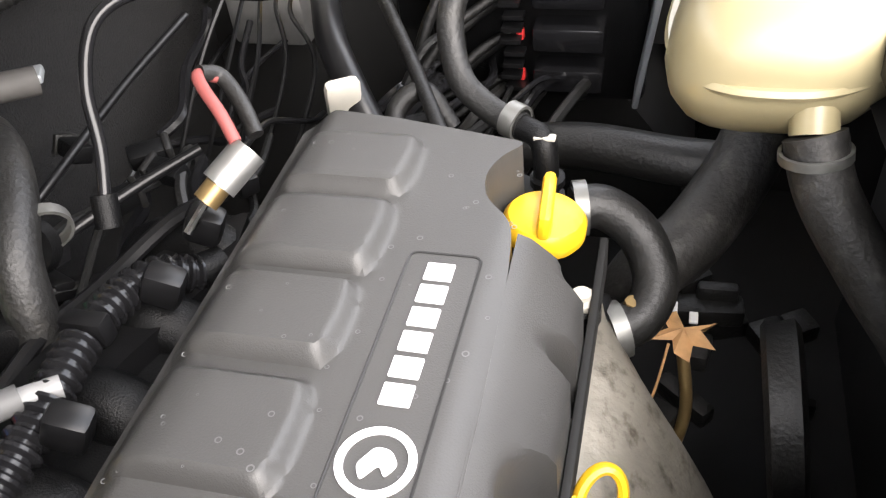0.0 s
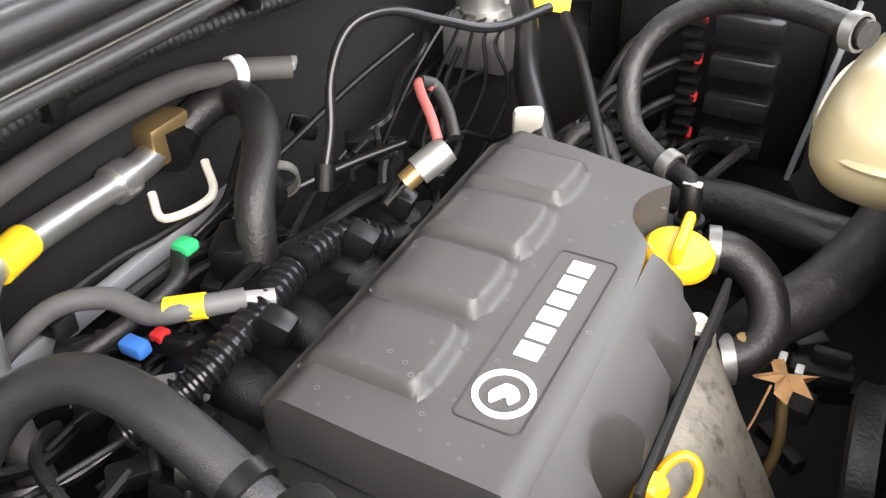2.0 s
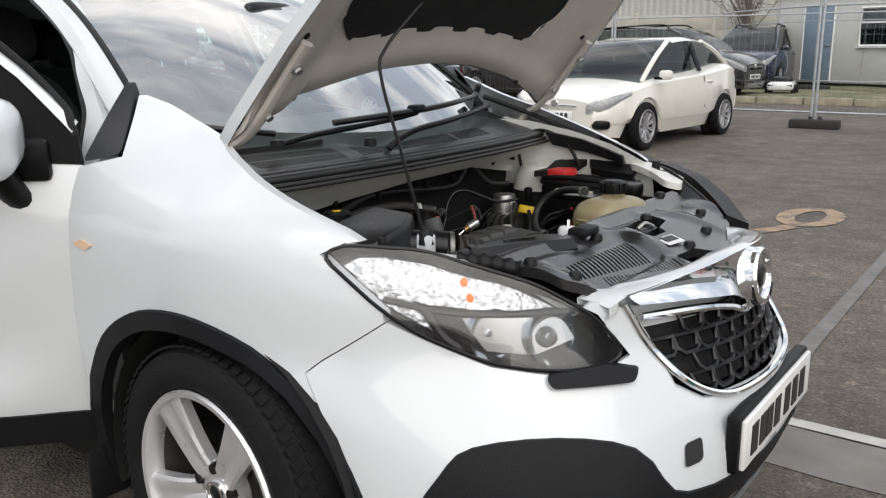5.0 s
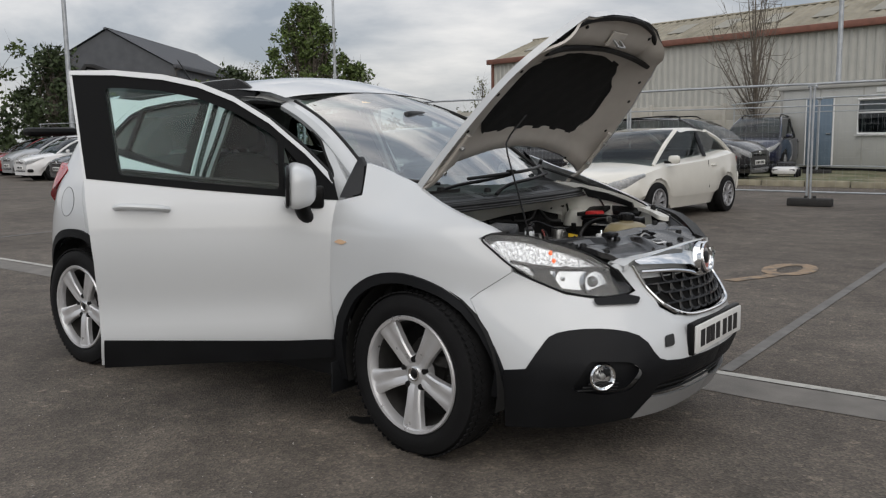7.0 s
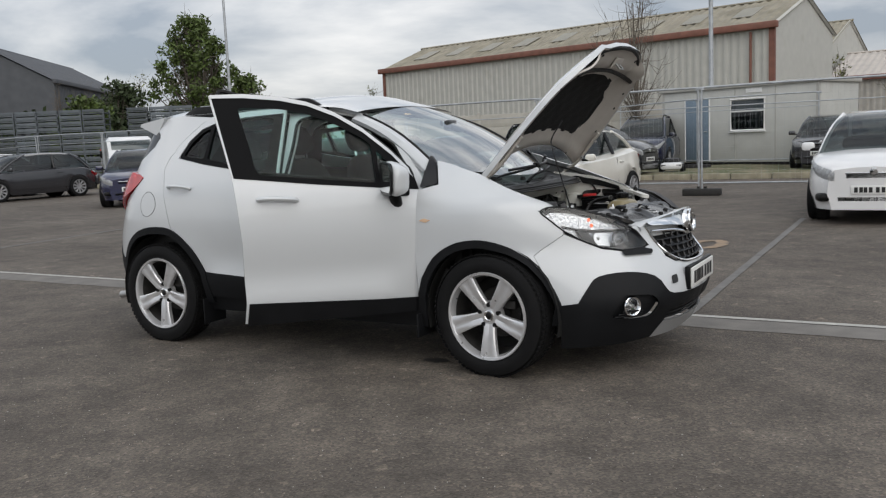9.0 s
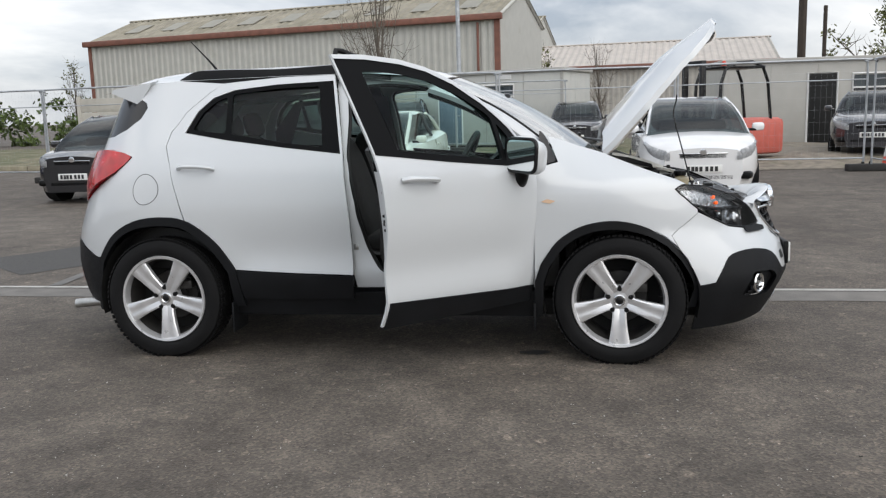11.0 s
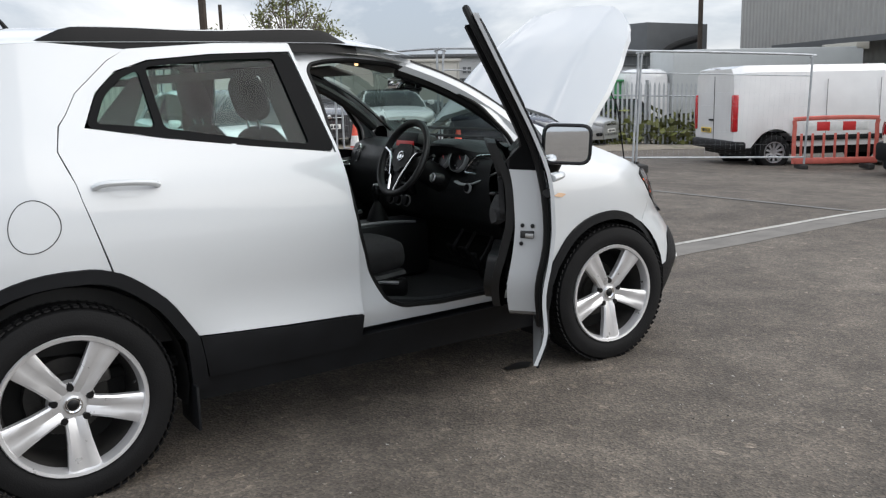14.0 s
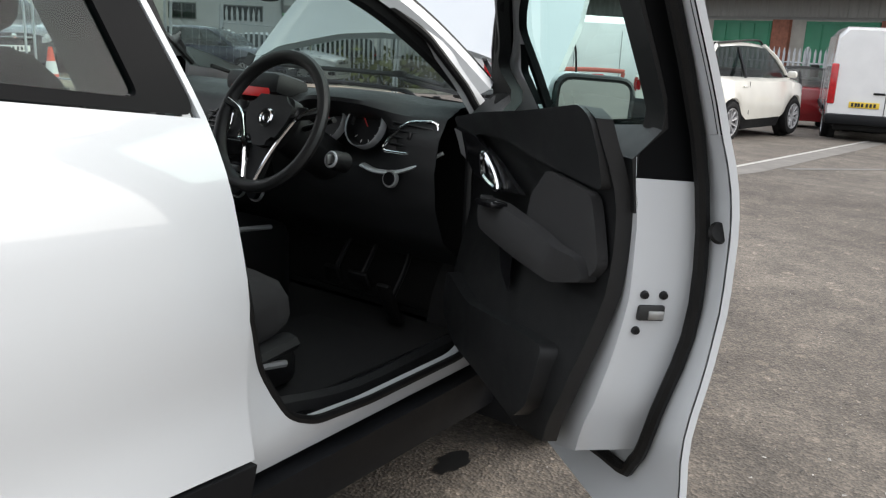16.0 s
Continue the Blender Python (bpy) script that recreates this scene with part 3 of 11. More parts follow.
def body(u, z):
    """The body's skin on the driver's side. u is x along the flank and runs on round the corners: 2.55 is the nose, -2.5 the tail."""
    w = (table(WIDTHS, z - 0.025) + table(WIDTHS, z) + table(WIDTHS, z + 0.025)) / 3
    if u > 1.2:
        p = min(1.0, (u - 1.2) / 1.35) * math.pi / 2
        n = table([(0.42, 2.5), (0.7, 1.8)], z)
        x = 1.2 + (table(NOSES, z) - 1.2) * math.sin(p) ** (2 / n)
        y = w * max(0.0, math.cos(p)) ** (2 / n)
    elif u < -1.2:
        p = min(1.0, (-1.2 - u) / 1.3) * math.pi / 2
        x = -1.2 - (table(TAILS, z) - 1.2) * math.sin(p) ** (2 / 2.6)
        y = w * max(0.0, math.cos(p)) ** (2 / 2.6)
    else:
        x, y = u, w
    y -= 0.9 * max(0.0, z - 0.95) * ease(0.6, 1.3, x) * (1 - ease(1.22, 1.34, z)) * y / w
    # a soft hollow along the doors
    y -= 0.012 * math.exp(-((z - 0.62) / 0.09) ** 2) * ease(-1.0, -0.7, x) * (1 - ease(0.6, 0.85, x))
    # the doors flare out again towards the sill
    y += 0.02 * math.exp(-((z - 0.46) / 0.085) ** 2) * ease(-0.95, -0.7, x) * (1 - ease(0.6, 0.82, x))
    return V(x, -y, z)


def skin(side=1, out=0.0):
    """body() moved outwards by out, on the driver's (1) or the other (-1) side."""

    def f(u, z):
        p = body(u, z)
        if out:
            a, b = body(u + 0.01, z) - body(u - 0.01, z), body(u, z + 0.01) - body(u, z - 0.01)
            n = b.cross(a)
            if n.length > 1e-9:
                n.normalize()
                if n.y > 0 or (abs(n.y) < 0.05 and n.x * (1 if u > 0 else -1) < 0):
                    n = -n
                p = p + n * out
        return V(p.x, p.y * side, p.z)

    return f


def inlay(side=1, d=0.0):
    """body() moved straight inwards by d."""

    def f(u, z):
        p = body(u, z)
        return V(p.x, (p.y + d) * side, p.z)

    return f


def inwards(side):
    return lambda c: V(-0.35 if c.x > 1.7 else (0.35 if c.x < -1.6 else 0.0), side * 0.9, 0.0)


def shrink(poly, d):
    """Pulls an outline in by d."""
    p = [Vector(a) for a in poly]
    area = sum(a.x * b.y - b.x * a.y for a, b in zip(p, p[1:] + p[:1]))
    s = 1 if area > 0 else -1
    out = []
    for i in range(len(p)):
        a, b, c = p[i - 1], p[i], p[(i + 1) % len(p)]
        n1 = Vector((-(b - a).y, (b - a).x)).normalized() * s
        n2 = Vector((-(c - b).y, (c - b).x)).normalized() * s
        m = n1 + n2
        if m.length < 1e-6:
            m = n1
        m = m.normalized() / max(0.5, (m.normalized()).dot(n1))
        out.append(tuple(b + m * d))
    return out


ARCH_F0 = [(0.833, 0.449), (0.865, 0.542), (0.95, 0.662), (1.06, 0.735), (1.182, 0.765), (1.31, 0.762), (1.43, 0.722), (1.495, 0.66), (1.525, 0.575), (1.532, 0.5), (1.537, 0.414)]
ARCH_R0 = [(-0.833, 0.51), (-0.873, 0.574), (-0.942, 0.669), (-1.057, 0.763), (-1.15, 0.803), (-1.273, 0.808), (-1.397, 0.769), (-1.502, 0.69), (-1.599, 0.569)]


def eased(line, n=3):
    """The line with points between, on a smooth curve."""
    return [(p.x, p.y) for p in spline([(a, b, 0.0) for a, b in line], n)]


ARCH_F = ARCH_F0[:2] + eased(ARCH_F0[1:8])[1:] + ARCH_F0[8:]
ARCH_R = eased(ARCH_R0)
LIP = eased([(1.62, 0.425), (1.7, 0.51), (1.777, 0.562), (1.934, 0.574), (2.083, 0.541), (2.17, 0.45), (2.29, 0.432)])
Q_GAP = [(-0.934, 1.545), (-1.009, 1.504), (-1.139, 1.391), (-1.205, 1.283), (-1.216, 1.199), (-1.182, 1.036), (-1.115, 0.79)]
R_WINDOW = [(-1.126, 1.276), (-1.07, 1.389), (-0.989, 1.463), (-0.867, 1.503), (-0.618, 1.526), (-0.298, 1.536), (-0.218, 1.144), (-0.55, 1.185), (-0.874, 1.23)]
LAMP_F0 = [(1.612, 0.917), (1.667, 0.936), (1.811, 0.924), (1.985, 0.852), (2.07, 0.782), (2.112, 0.705), (2.057, 0.684), (1.95, 0.688), (1.859, 0.706), (1.755, 0.762), (1.697, 0.81), (1.651, 0.868)]
LAMP_R = [(-2.27, 0.878), (-2.2, 1.02), (-2.05, 1.13), (-1.85, 1.168), (-1.65, 1.175), (-1.5, 1.168), (-1.42, 1.147), (-1.46, 1.108), (-1.54, 1.052), (-1.68, 0.99), (-1.8, 0.943), (-1.95, 0.885), (-2.12, 0.858)]
TAIL_GLASS = [(-1.56, 1.478), (-1.43, 1.447), (-1.405, 1.42), (-1.44, 1.36), (-1.56, 1.3), (-1.72, 1.262), (-2.0, 1.25), (-2.5, 1.25), (-2.5, 1.5), (-2.1, 1.5)]

LAMP_F = rounded(LAMP_F0, 0.03, 3)
suv = thing("white_suv", "white compact SUV with raised bonnet, open driver's door and black cladding", "car")

for side in (1, -1):
    s0, inw = skin(side), inwards(side)

    quarter = Q_GAP + [p for p in ARCH_R if p[0] < -1.12] + [(-1.647, 0.573), (-1.72, 0.598), (-1.892, 0.648), (-2.07, 0.65), (-2.27, 0.64), (-2.27, 0.878)]
    quarter += LAMP_R[:6:-1] + [(-1.42, 1.147), (-1.5, 1.168), (-1.65, 1.175), (-1.85, 1.168), (-1.95, 1.152), (-1.95, 1.25), (-1.72, 1.262), (-1.56, 1.3), (-1.44, 1.36), (-1.405, 1.42), (-1.43, 1.447), (-1.5, 1.47), (-1.46, 1.555), (-1.2, 1.568)]
    part("quarter_panel", sheet(shrink(quarter, 0.0012), s0, 0.05, (), 0.02, inw), M_WHITE, suv)
    part("rear_door", sheet(shrink([(-0.934, 1.548), (-0.6, 1.572), (-0.292, 1.575), (-0.286, 1.566), (-0.2, 1.144), (-0.165, 0.805), (-0.154, 0.482), (-0.496, 0.493)] + [p for p in ARCH_R if p[0] > -1.09] + [(-1.11, 0.788)] + Q_GAP[::-1][1:-1], 0.0014), s0, 0.05, [shrink(R_WINDOW, -0.004)], 0.02, inw), M_WHITE, suv)
    rw = rounded(R_WINDOW, 0.03)
    glass_r = rounded([(-0.86, 1.262), (-0.88, 1.482), (-0.62, 1.506), (-0.372, 1.514), (-0.318, 1.178), (-0.55, 1.208)], 0.02)
    glass_q = rounded([(-1.09, 1.288), (-1.045, 1.378), (-0.975, 1.442), (-0.908, 1.47), (-0.892, 1.266)], 0.02)
    part("window_trim", sheet(rw, skin(side, -0.002), 0.05, [glass_r, glass_q], 0.025, inw), M_FRAMEBLACK, suv, "gloss black window surround")
    part("window_glass", sheet(shrink(glass_r, -0.006), skin(side, -0.012), 0.07), M_PRIVACY, suv, "green tinted rear door window")
    part("window_glass", sheet(shrink(glass_q, -0.006), skin(side, -0.012), 0.07), M_PRIVACY, suv, "small tinted quarter window")
    wing = ARCH_F[:-2] + [(1.524, 0.6), (1.528, 0.68), (1.693, 0.788), (1.697, 0.81), (1.651, 0.868), (1.612, 0.917), (1.667, 0.938), (1.7, 0.941), (1.665, 0.962), (1.6, 0.985), (1.47, 1.028), (1.346, 1.068), (1.196, 1.11), (1.06, 1.152), (0.97, 1.185), (0.9, 1.205), (0.955, 1.072), (0.842, 1.045), (0.832, 0.725)]
    part("front_wing", sheet(shrink(wing, 0.001), s0, 0.05, (), 0.025, inw), M_WHITE, suv)
    part("pillar_corner_trim", sheet(rounded([(0.85, 1.055), (0.948, 1.076), (0.892, 1.2), (0.855, 1.24)], 0.015), skin(side, 0.001), 0.05, (), 0.02, inw), M_GLOSSBLACK, suv, "black triangular trim at the door mirror")
    bumper = [(1.528, 0.6795), (1.693, 0.7875), (1.697, 0.79), (1.755, 0.757), (1.859, 0.7), (1.95, 0.682), (2.057, 0.678), (2.118, 0.7), (2.076, 0.785), (2.05, 0.803), (2.07, 0.81), (2.11, 0.806), (2.135, 0.79), (2.165, 0.74), (2.205, 0.632), (2.27, 0.598), (2.55, 0.59), (2.55, 0.43)] + LIP[::-1] + [(1.54, 0.414), (1.534, 0.5), (1.526, 0.6)]
    part("front_bumper", sheet(shrink(bumper, 0.0008), s0, 0.05, (), 0.02, inw), M_WHITE, suv)
    lower = [(1.537, 0.414)] + LIP + [(2.55, 0.43), (2.55, 0.36), (2.3, 0.365), (2.2, 0.34), (2.185, 0.29), (2.127, 0.2), (1.9, 0.178), (1.563, 0.165)]
    lower_hole = rounded([(1.8, 0.34), (1.86, 0.46), (2.04, 0.45), (2.1, 0.4), (2.06, 0.33), (1.95, 0.32)], 0.03)
    part("lower_bumper", sheet(lower, skin(side, 0.006), 0.05, [lower_hole], 0.03, inw), M_CLAD, suv, "dark textured lower bumper corner")
    part("fog_lamp_recess", sheet(shrink(lower_hole, -0.005), skin(side, -0.022), 0.05), M_CLAD, suv)
    for k in range(3):
        zz = 0.335 + 0.014 * k
        part("recess_fin", tube([skin(side, -0.004)(1.83 + 0.02 * k, zz), skin(side, -0.004)(1.93, zz + 0.004), skin(side, -0.004)(2.0, zz)], 0.006, 8), M_CLAD, suv)
    c = skin(side, -0.006)(1.925, 0.393)
    fog = Matrix.Translation(c) @ V(0.82, -0.57 * side, 0).to_track_quat("Z", "Y").to_matrix().to_4x4()
    fl = part("fog_lamp", lathe([(0.0, -0.02), (0.035, -0.012), (0.042, 0.0), (0.05, 0.006), (0.055, 0.0), (0.055, -0.03)], fog), M_CHROME, suv, "round fog lamp with a chrome ring")
    part("lens", lathe([(0.0, 0.012), (0.03, 0.008), (0.043, 0.001)], fog), M_LENS, fl)
    part("bulb_shield", lathe([(0.0, 0.004), (0.012, 0.0), (0.014, -0.014)], fog, 12), M_STEEL, fl)
    part("lower_grille", sheet([(2.21, 0.355), (2.3, 0.372), (2.55, 0.37), (2.55, 0.275), (2.25, 0.275), (2.19, 0.29)], skin(side, -0.03), 0.06), M_DARK, suv)
    for k in range(3):
        zz = 0.292 + 0.024 * k
        part("grille_bar", tube([skin(side, -0.012)(u, zz) for u in (2.21, 2.3, 2.42, 2.55)], 0.005, 6), M_PLASTIC, suv)
    part("skid_plate", sheet([(2.125, 0.196), (2.18, 0.287), (2.25, 0.282), (2.55, 0.285), (2.55, 0.215), (2.3, 0.2)], skin(side, 0.008), 0.05, (), 0.03, inw), M_SILVERTRIM, suv, "silver painted skid plate")
    part("tow_eye_cover", sheet(rounded([(2.195, 0.488), (2.245, 0.492), (2.25, 0.535), (2.2, 0.53)], 0.012), skin(side, 0.003 if side > 0 else -0.3), 0.05), M_INK, suv) if side > 0 else None
    for ring, ins, nm in ((ARCH_F, 1.2775, "front"), (ARCH_R, -1.2775, "rear")):
        inner = [(ins + (p[0] - ins) * 0.9, 0.338 + (p[1] - 0.338) * 0.9) for p in ring]
        if nm == "front":
            outline = [(0.826, 0.25), (0.83, 0.4)] + ring + [(1.54, 0.3), (1.5, 0.3)] + inner[::-1] + [(0.87, 0.25)]
        else:
            outline = [(-0.80, 0.3), (-0.815, 0.42)] + ring + [(-1.64, 0.5), (-1.6, 0.45)] + inner[::-1] + [(-0.86, 0.3)]
        part("wheel_arch_trim", sheet(outline, skin(side, 0.01), 0.05, (), 0.035, inw), M_CLAD, suv, "dark plastic wheel arch moulding")
        liner = bmesh.new()
        for i in range(19):
            a = math.pi * (1.08 - 1.16 * i / 18)
            liner_r = 0.405
            liner.verts.new((ins + liner_r * math.cos(a), -side * 0.83, 0.345 + liner_r * math.sin(a)))
            liner.verts.new((ins + liner_r * math.cos(a), -side * 0.5, 0.345 + liner_r * math.sin(a)))
        liner.verts.ensure_lookup_table()
        for i in range(18):
            liner.faces.new([liner.verts[j] for j in (2 * i, 2 * i + 1, 2 * i + 3, 2 * i + 2)])
        c0 = liner.verts.new((ins, -side * 0.5, 0.3))
        liner.verts.ensure_lookup_table()
        for i in range(18):
            liner.faces.new((liner.verts[2 * i + 1], c0, liner.verts[2 * i + 3]))
        part("wheel_arch_liner", liner, M_DARK, suv)
    part("rear_door_cladding", sheet(shrink([(-0.83, 0.508), (-0.496, 0.49), (-0.154, 0.478), (-0.162, 0.345), (-0.5, 0.34), (-0.80, 0.343)], 0.002), skin(side, 0.008), 0.06, (), 0.025, inw), M_CLAD, suv)
    part("sill", sheet([(-0.86, 0.36), (0.84, 0.39), (0.84, 0.24), (-0.86, 0.24)], skin(side, -0.012), 0.08, (), 0.15, inw), M_CLAD, suv, "black plastic sill")
    rb = [(-1.599, 0.569), (-1.647, 0.573), (-1.72, 0.598), (-1.892, 0.648), (-2.07, 0.65), (-2.5, 0.64), (-2.5, 0.3), (-1.9, 0.29), (-1.62, 0.28), (-1.6, 0.45)]
    part("rear_bumper", sheet(rb, skin(side, 0.006), 0.06, (), 0.03, inw), M_CLAD, suv, "dark textured rear bumper")
    part("tail_lamp", sheet(rounded(LAMP_R, 0.03), lambda u, z, s=side: skin(s, 0.006 + 0.03 * ease(1.44, 1.72, -u) * ease(0.86, 1.0, z))(u, z), 0.035, (), 0.05, inw), M_REDLENS, suv, "red wraparound tail lamp")
    part("lamp_lobe", sheet(rounded([(-1.98, 1.02), (-1.9, 1.12), (-1.7, 1.14), (-1.55, 1.13), (-1.6, 1.075), (-1.75, 1.01), (-1.9, 0.96)], 0.03), skin(side, 0.009), 0.03), material("bright_red_lens", (0.75, 0.02, 0.02), 0.15, coat=0.6, vary=0.2, scale=30), suv, "brighter red lobe inside the tail lamp")
    part("lamp_lobe", sheet(rounded([(-2.2, 0.9), (-2.12, 1.0), (-2.0, 0.96), (-1.86, 0.925), (-2.0, 0.885)], 0.02), skin(side, 0.009), 0.03), material("dark_red_lens", (0.16, 0.004, 0.008), 0.15, coat=0.6, vary=0.2, scale=30), suv, "dark red lower lobe of the tail lamp")
    part("rear_reflector", sheet(rounded([(-2.02, 0.39), (-2.02, 0.47), (-1.9, 0.475), (-1.92, 0.4)], 0.015), skin(side, 0.01), 0.03), M_REDLENS, suv, "small red bumper reflector")
    part("tailgate", sheet([(-2.27, 0.64), (-2.5, 0.63), (-2.5, 1.255), (-1.95, 1.255), (-1.95, 1.15), (-2.05, 1.13), (-2.2, 1.02), (-2.27, 0.878)], s0, 0.06, (), 0.02, inw), M_WHITE, suv)
    part("rear_window", sheet(TAIL_GLASS, skin(side, -0.002), 0.06), M_GLOSSBLACK, suv, "dark wraparound rear window")
    fuel = [(-1.298 + 0.068 * math.cos(a), 0.967 + 0.085 * math.sin(a)) for a in (i * math.pi / 16 for i in range(32))]
    if side == 1:
        part("fuel_flap", sheet(shrink(fuel, 0.002), skin(side, 0.001), 0.05), M_WHITE, suv)
        part("flap_gap", tube([skin(side, 0.0002)(*p) for p in fuel], 0.0016, 6, 1, True), M_INK, suv)
    # pull handle of the rear door
    hb = bmesh.new()
    hp = [skin(side, o)(u, z) for u, z, o in ((-1.14, 1.076, 0.004), (-1.11, 1.078, 0.03), (-1.03, 1.076, 0.036), (-0.96, 1.072, 0.03), (-0.93, 1.07, 0.004))]
    add_tube(hb, hp, 0.0125, 10, 5, flat=0.9)
    part("door_handle", hb, M_WHITE, suv, "body-coloured door handle")
    cup = [(-1.035 + 0.062 * math.cos(a), 1.066 + 0.03 * math.sin(a)) for a in (i * math.pi / 10 for i in range(20))]
    part("handle_recess", sheet(cup, skin(side, 0.0012), 0.03), M_WHITE, suv)

# headlamps: a dark bowl with reflectors under a clear lens
for side in (1, -1):
    lamp = part("headlamp", sheet(LAMP_F, skin(side, -0.045), 0.04, (), 0.0), M_GLOSSBLACK, suv, "headlamp with chrome reflectors and an amber indicator")
    edge = [skin(side, 0.0)(*p) for p in dense_outline(LAMP_F, 0.04)]
    back = [skin(side, -0.046)(*p) for p in dense_outline(LAMP_F, 0.04)]
    wall = bmesh.new()
    ra, rb2 = [wall.verts.new(p) for p in edge], [wall.verts.new(p) for p in back]
    for i in range(len(ra)):
        j = (i + 1) % len(ra)
        wall.faces.new((ra[i], ra[j], rb2[j], rb2[i]))
    part("lamp_housing", wall, M_GLOSSBLACK, lamp)
    part("rim", tube(edge, 0.0045, 6, 1, True), M_SATIN, lamp)
    upper = [(1.645, 0.9), (1.68, 0.915), (1.73, 0.918), (1.81, 0.905), (1.94, 0.856), (2.01, 0.812), (1.93, 0.808), (1.86, 0.812), (1.78, 0.822), (1.7, 0.845)]
    fac = bmesh.new()
    add_sheet(fac, upper, skin(side, -0.036), 0.02)
    part("reflector", fac, M_FACET, lamp, "faceted chrome reflector")
    for zi in (0.829, 0.862):
        bulb = bmesh.new()
        bmesh.ops.create_uvsphere(bulb, u_segments=12, v_segments=8, radius=1.0, matrix=Matrix.Translation(skin(side, -0.03)(1.86, zi + 0.006)) @ Matrix.Diagonal((0.008, 0.006, 0.0095, 1.0)))
        part("indicator_bulb", bulb, M_AMBER, lamp, "lit amber indicator")
    part("lamp_end_ribs", sheet([(2.012, 0.812), (1.985, 0.838), (2.03, 0.815), (2.055, 0.79), (2.04, 0.785)], skin(side, -0.03), 0.02), M_SILVERTRIM, lamp, "ribbed grey lamp end")
    part("divider", tube([skin(side, -0.024)(u, z) for u, z in ((1.7, 0.832), (1.8, 0.808), (1.9, 0.8), (2.04, 0.797))], 0.007, 8), M_GLOSSBLACK, lamp)
    part("divider", tube([skin(side, -0.024)(u, z) for u, z in ((1.77, 0.815), (1.79, 0.76), (1.815, 0.735))], 0.012, 8), M_GLOSSBLACK, lamp)
    part("reflector", sheet([(1.648, 0.885), (1.7, 0.86), (1.765, 0.82), (1.79, 0.755), (1.745, 0.785), (1.69, 0.83), (1.655, 0.868)], skin(side, -0.034), 0.02), M_FACET, lamp, "faceted chrome side reflector")
    for uc, zc, r in ((1.868, 0.76, 0.054), (1.978, 0.748, 0.056)):
        c = skin(side, -0.05)(uc, zc)
        m = Matrix.Translation(c) @ V(0.92, -0.38 * side, 0.05).to_track_quat("Z", "Y").to_matrix().to_4x4()
        part("reflector_bowl", lathe([(0.0, -0.012), (r * 0.35, -0.008), (r * 0.75, 0.006), (r, 0.026)], m, 24), M_REFLECT, lamp, "round chrome reflector bowl")
        part("bulb_cap", lathe([(0.0, 0.018), (0.008, 0.014), (0.009, -0.008)] if uc < 1.9 else [(0.0, 0.03), (0.014, 0.026), (0.022, 0.012), (0.024, -0.008)], m, 18), M_REFLECT, lamp)
    part("reflector", sheet([(1.83, 0.79), (2.02, 0.785), (2.035, 0.74), (1.95, 0.712), (1.86, 0.722)], skin(side, -0.043), 0.03), M_REFLECT, lamp)
    part("lens", sheet(shrink(LAMP_F, -0.002), skin(side, 0.002), 0.05), M_LENS, lamp)
    part("washer_strip", sheet(rounded([(1.945, 0.678), (1.95, 0.655), (2.11, 0.652), (2.125, 0.672), (2.06, 0.688)], 0.01), skin(side, 0.012), 0.04, (), 0.03, inwards(side)), M_CLAD, suv, "ribbed black strip under the headlamp")

# grille, chrome bar, badge and front plate
def nose(y, z, out=0.0):
    w = table(WIDTHS, z)
    n = table([(0.42, 2.5), (0.7, 1.8)], z)
    return V(1.2 + (table(NOSES, z) - 1.2) * max(0.0, 1 - min(1, abs(y) / w) ** n) ** (1 / n) + out, y, z)


grille = part("grille", sheet([(-0.37, 0.79), (-0.30, 0.64), (-0.2, 0.596), (0.2, 0.596), (0.3, 0.64), (0.37, 0.79)], lambda y, z: nose(y, z, -0.045), 0.05), M_DARK, suv, "black honeycomb grille")
for row in range(4):
    zr = 0.622 + 0.038 * row
    for col in range(-5 + (row % 2), 6):
        yc = col * 0.062 + (0.031 if row % 2 else 0)
        if abs(yc) < 0.255 + 0.028 * row:
            hexa = [V(yc + 0.031 * c, 0, zr + 0.02 * s) for c, s in ((0.92, 0.95), (-0.92, 0.95), (-0.92, -0.35), (-0.5, -0.85), (0.5, -0.85), (0.92, -0.35))]
            part("grille_cell", tube([nose(p.x, p.z, -0.012) for p in hexa], 0.007, 6, 1, True), M_GLOSSBLACK, grille)
part("grille_frame", tube([nose(y, z, 0.004) for y, z in ((-0.375, 0.80), (-0.345, 0.71), (-0.30, 0.632), (-0.2, 0.592), (0, 0.588), (0.2, 0.592), (0.30, 0.632), (0.345, 0.71), (0.375, 0.80))], 0.008, 8), M_CHROME, suv, "chrome grille surround")


def bar_edge(y):
    """The crest of the chrome bar: white shelf behind it, chrome blade below it."""
    a = abs(y)
    return V(nose(y, 0.8).x + 0.022, y, table([(0.0, 0.874), (0.1, 0.87), (0.25, 0.85), (0.385, 0.822), (0.42, 0.8)], a))


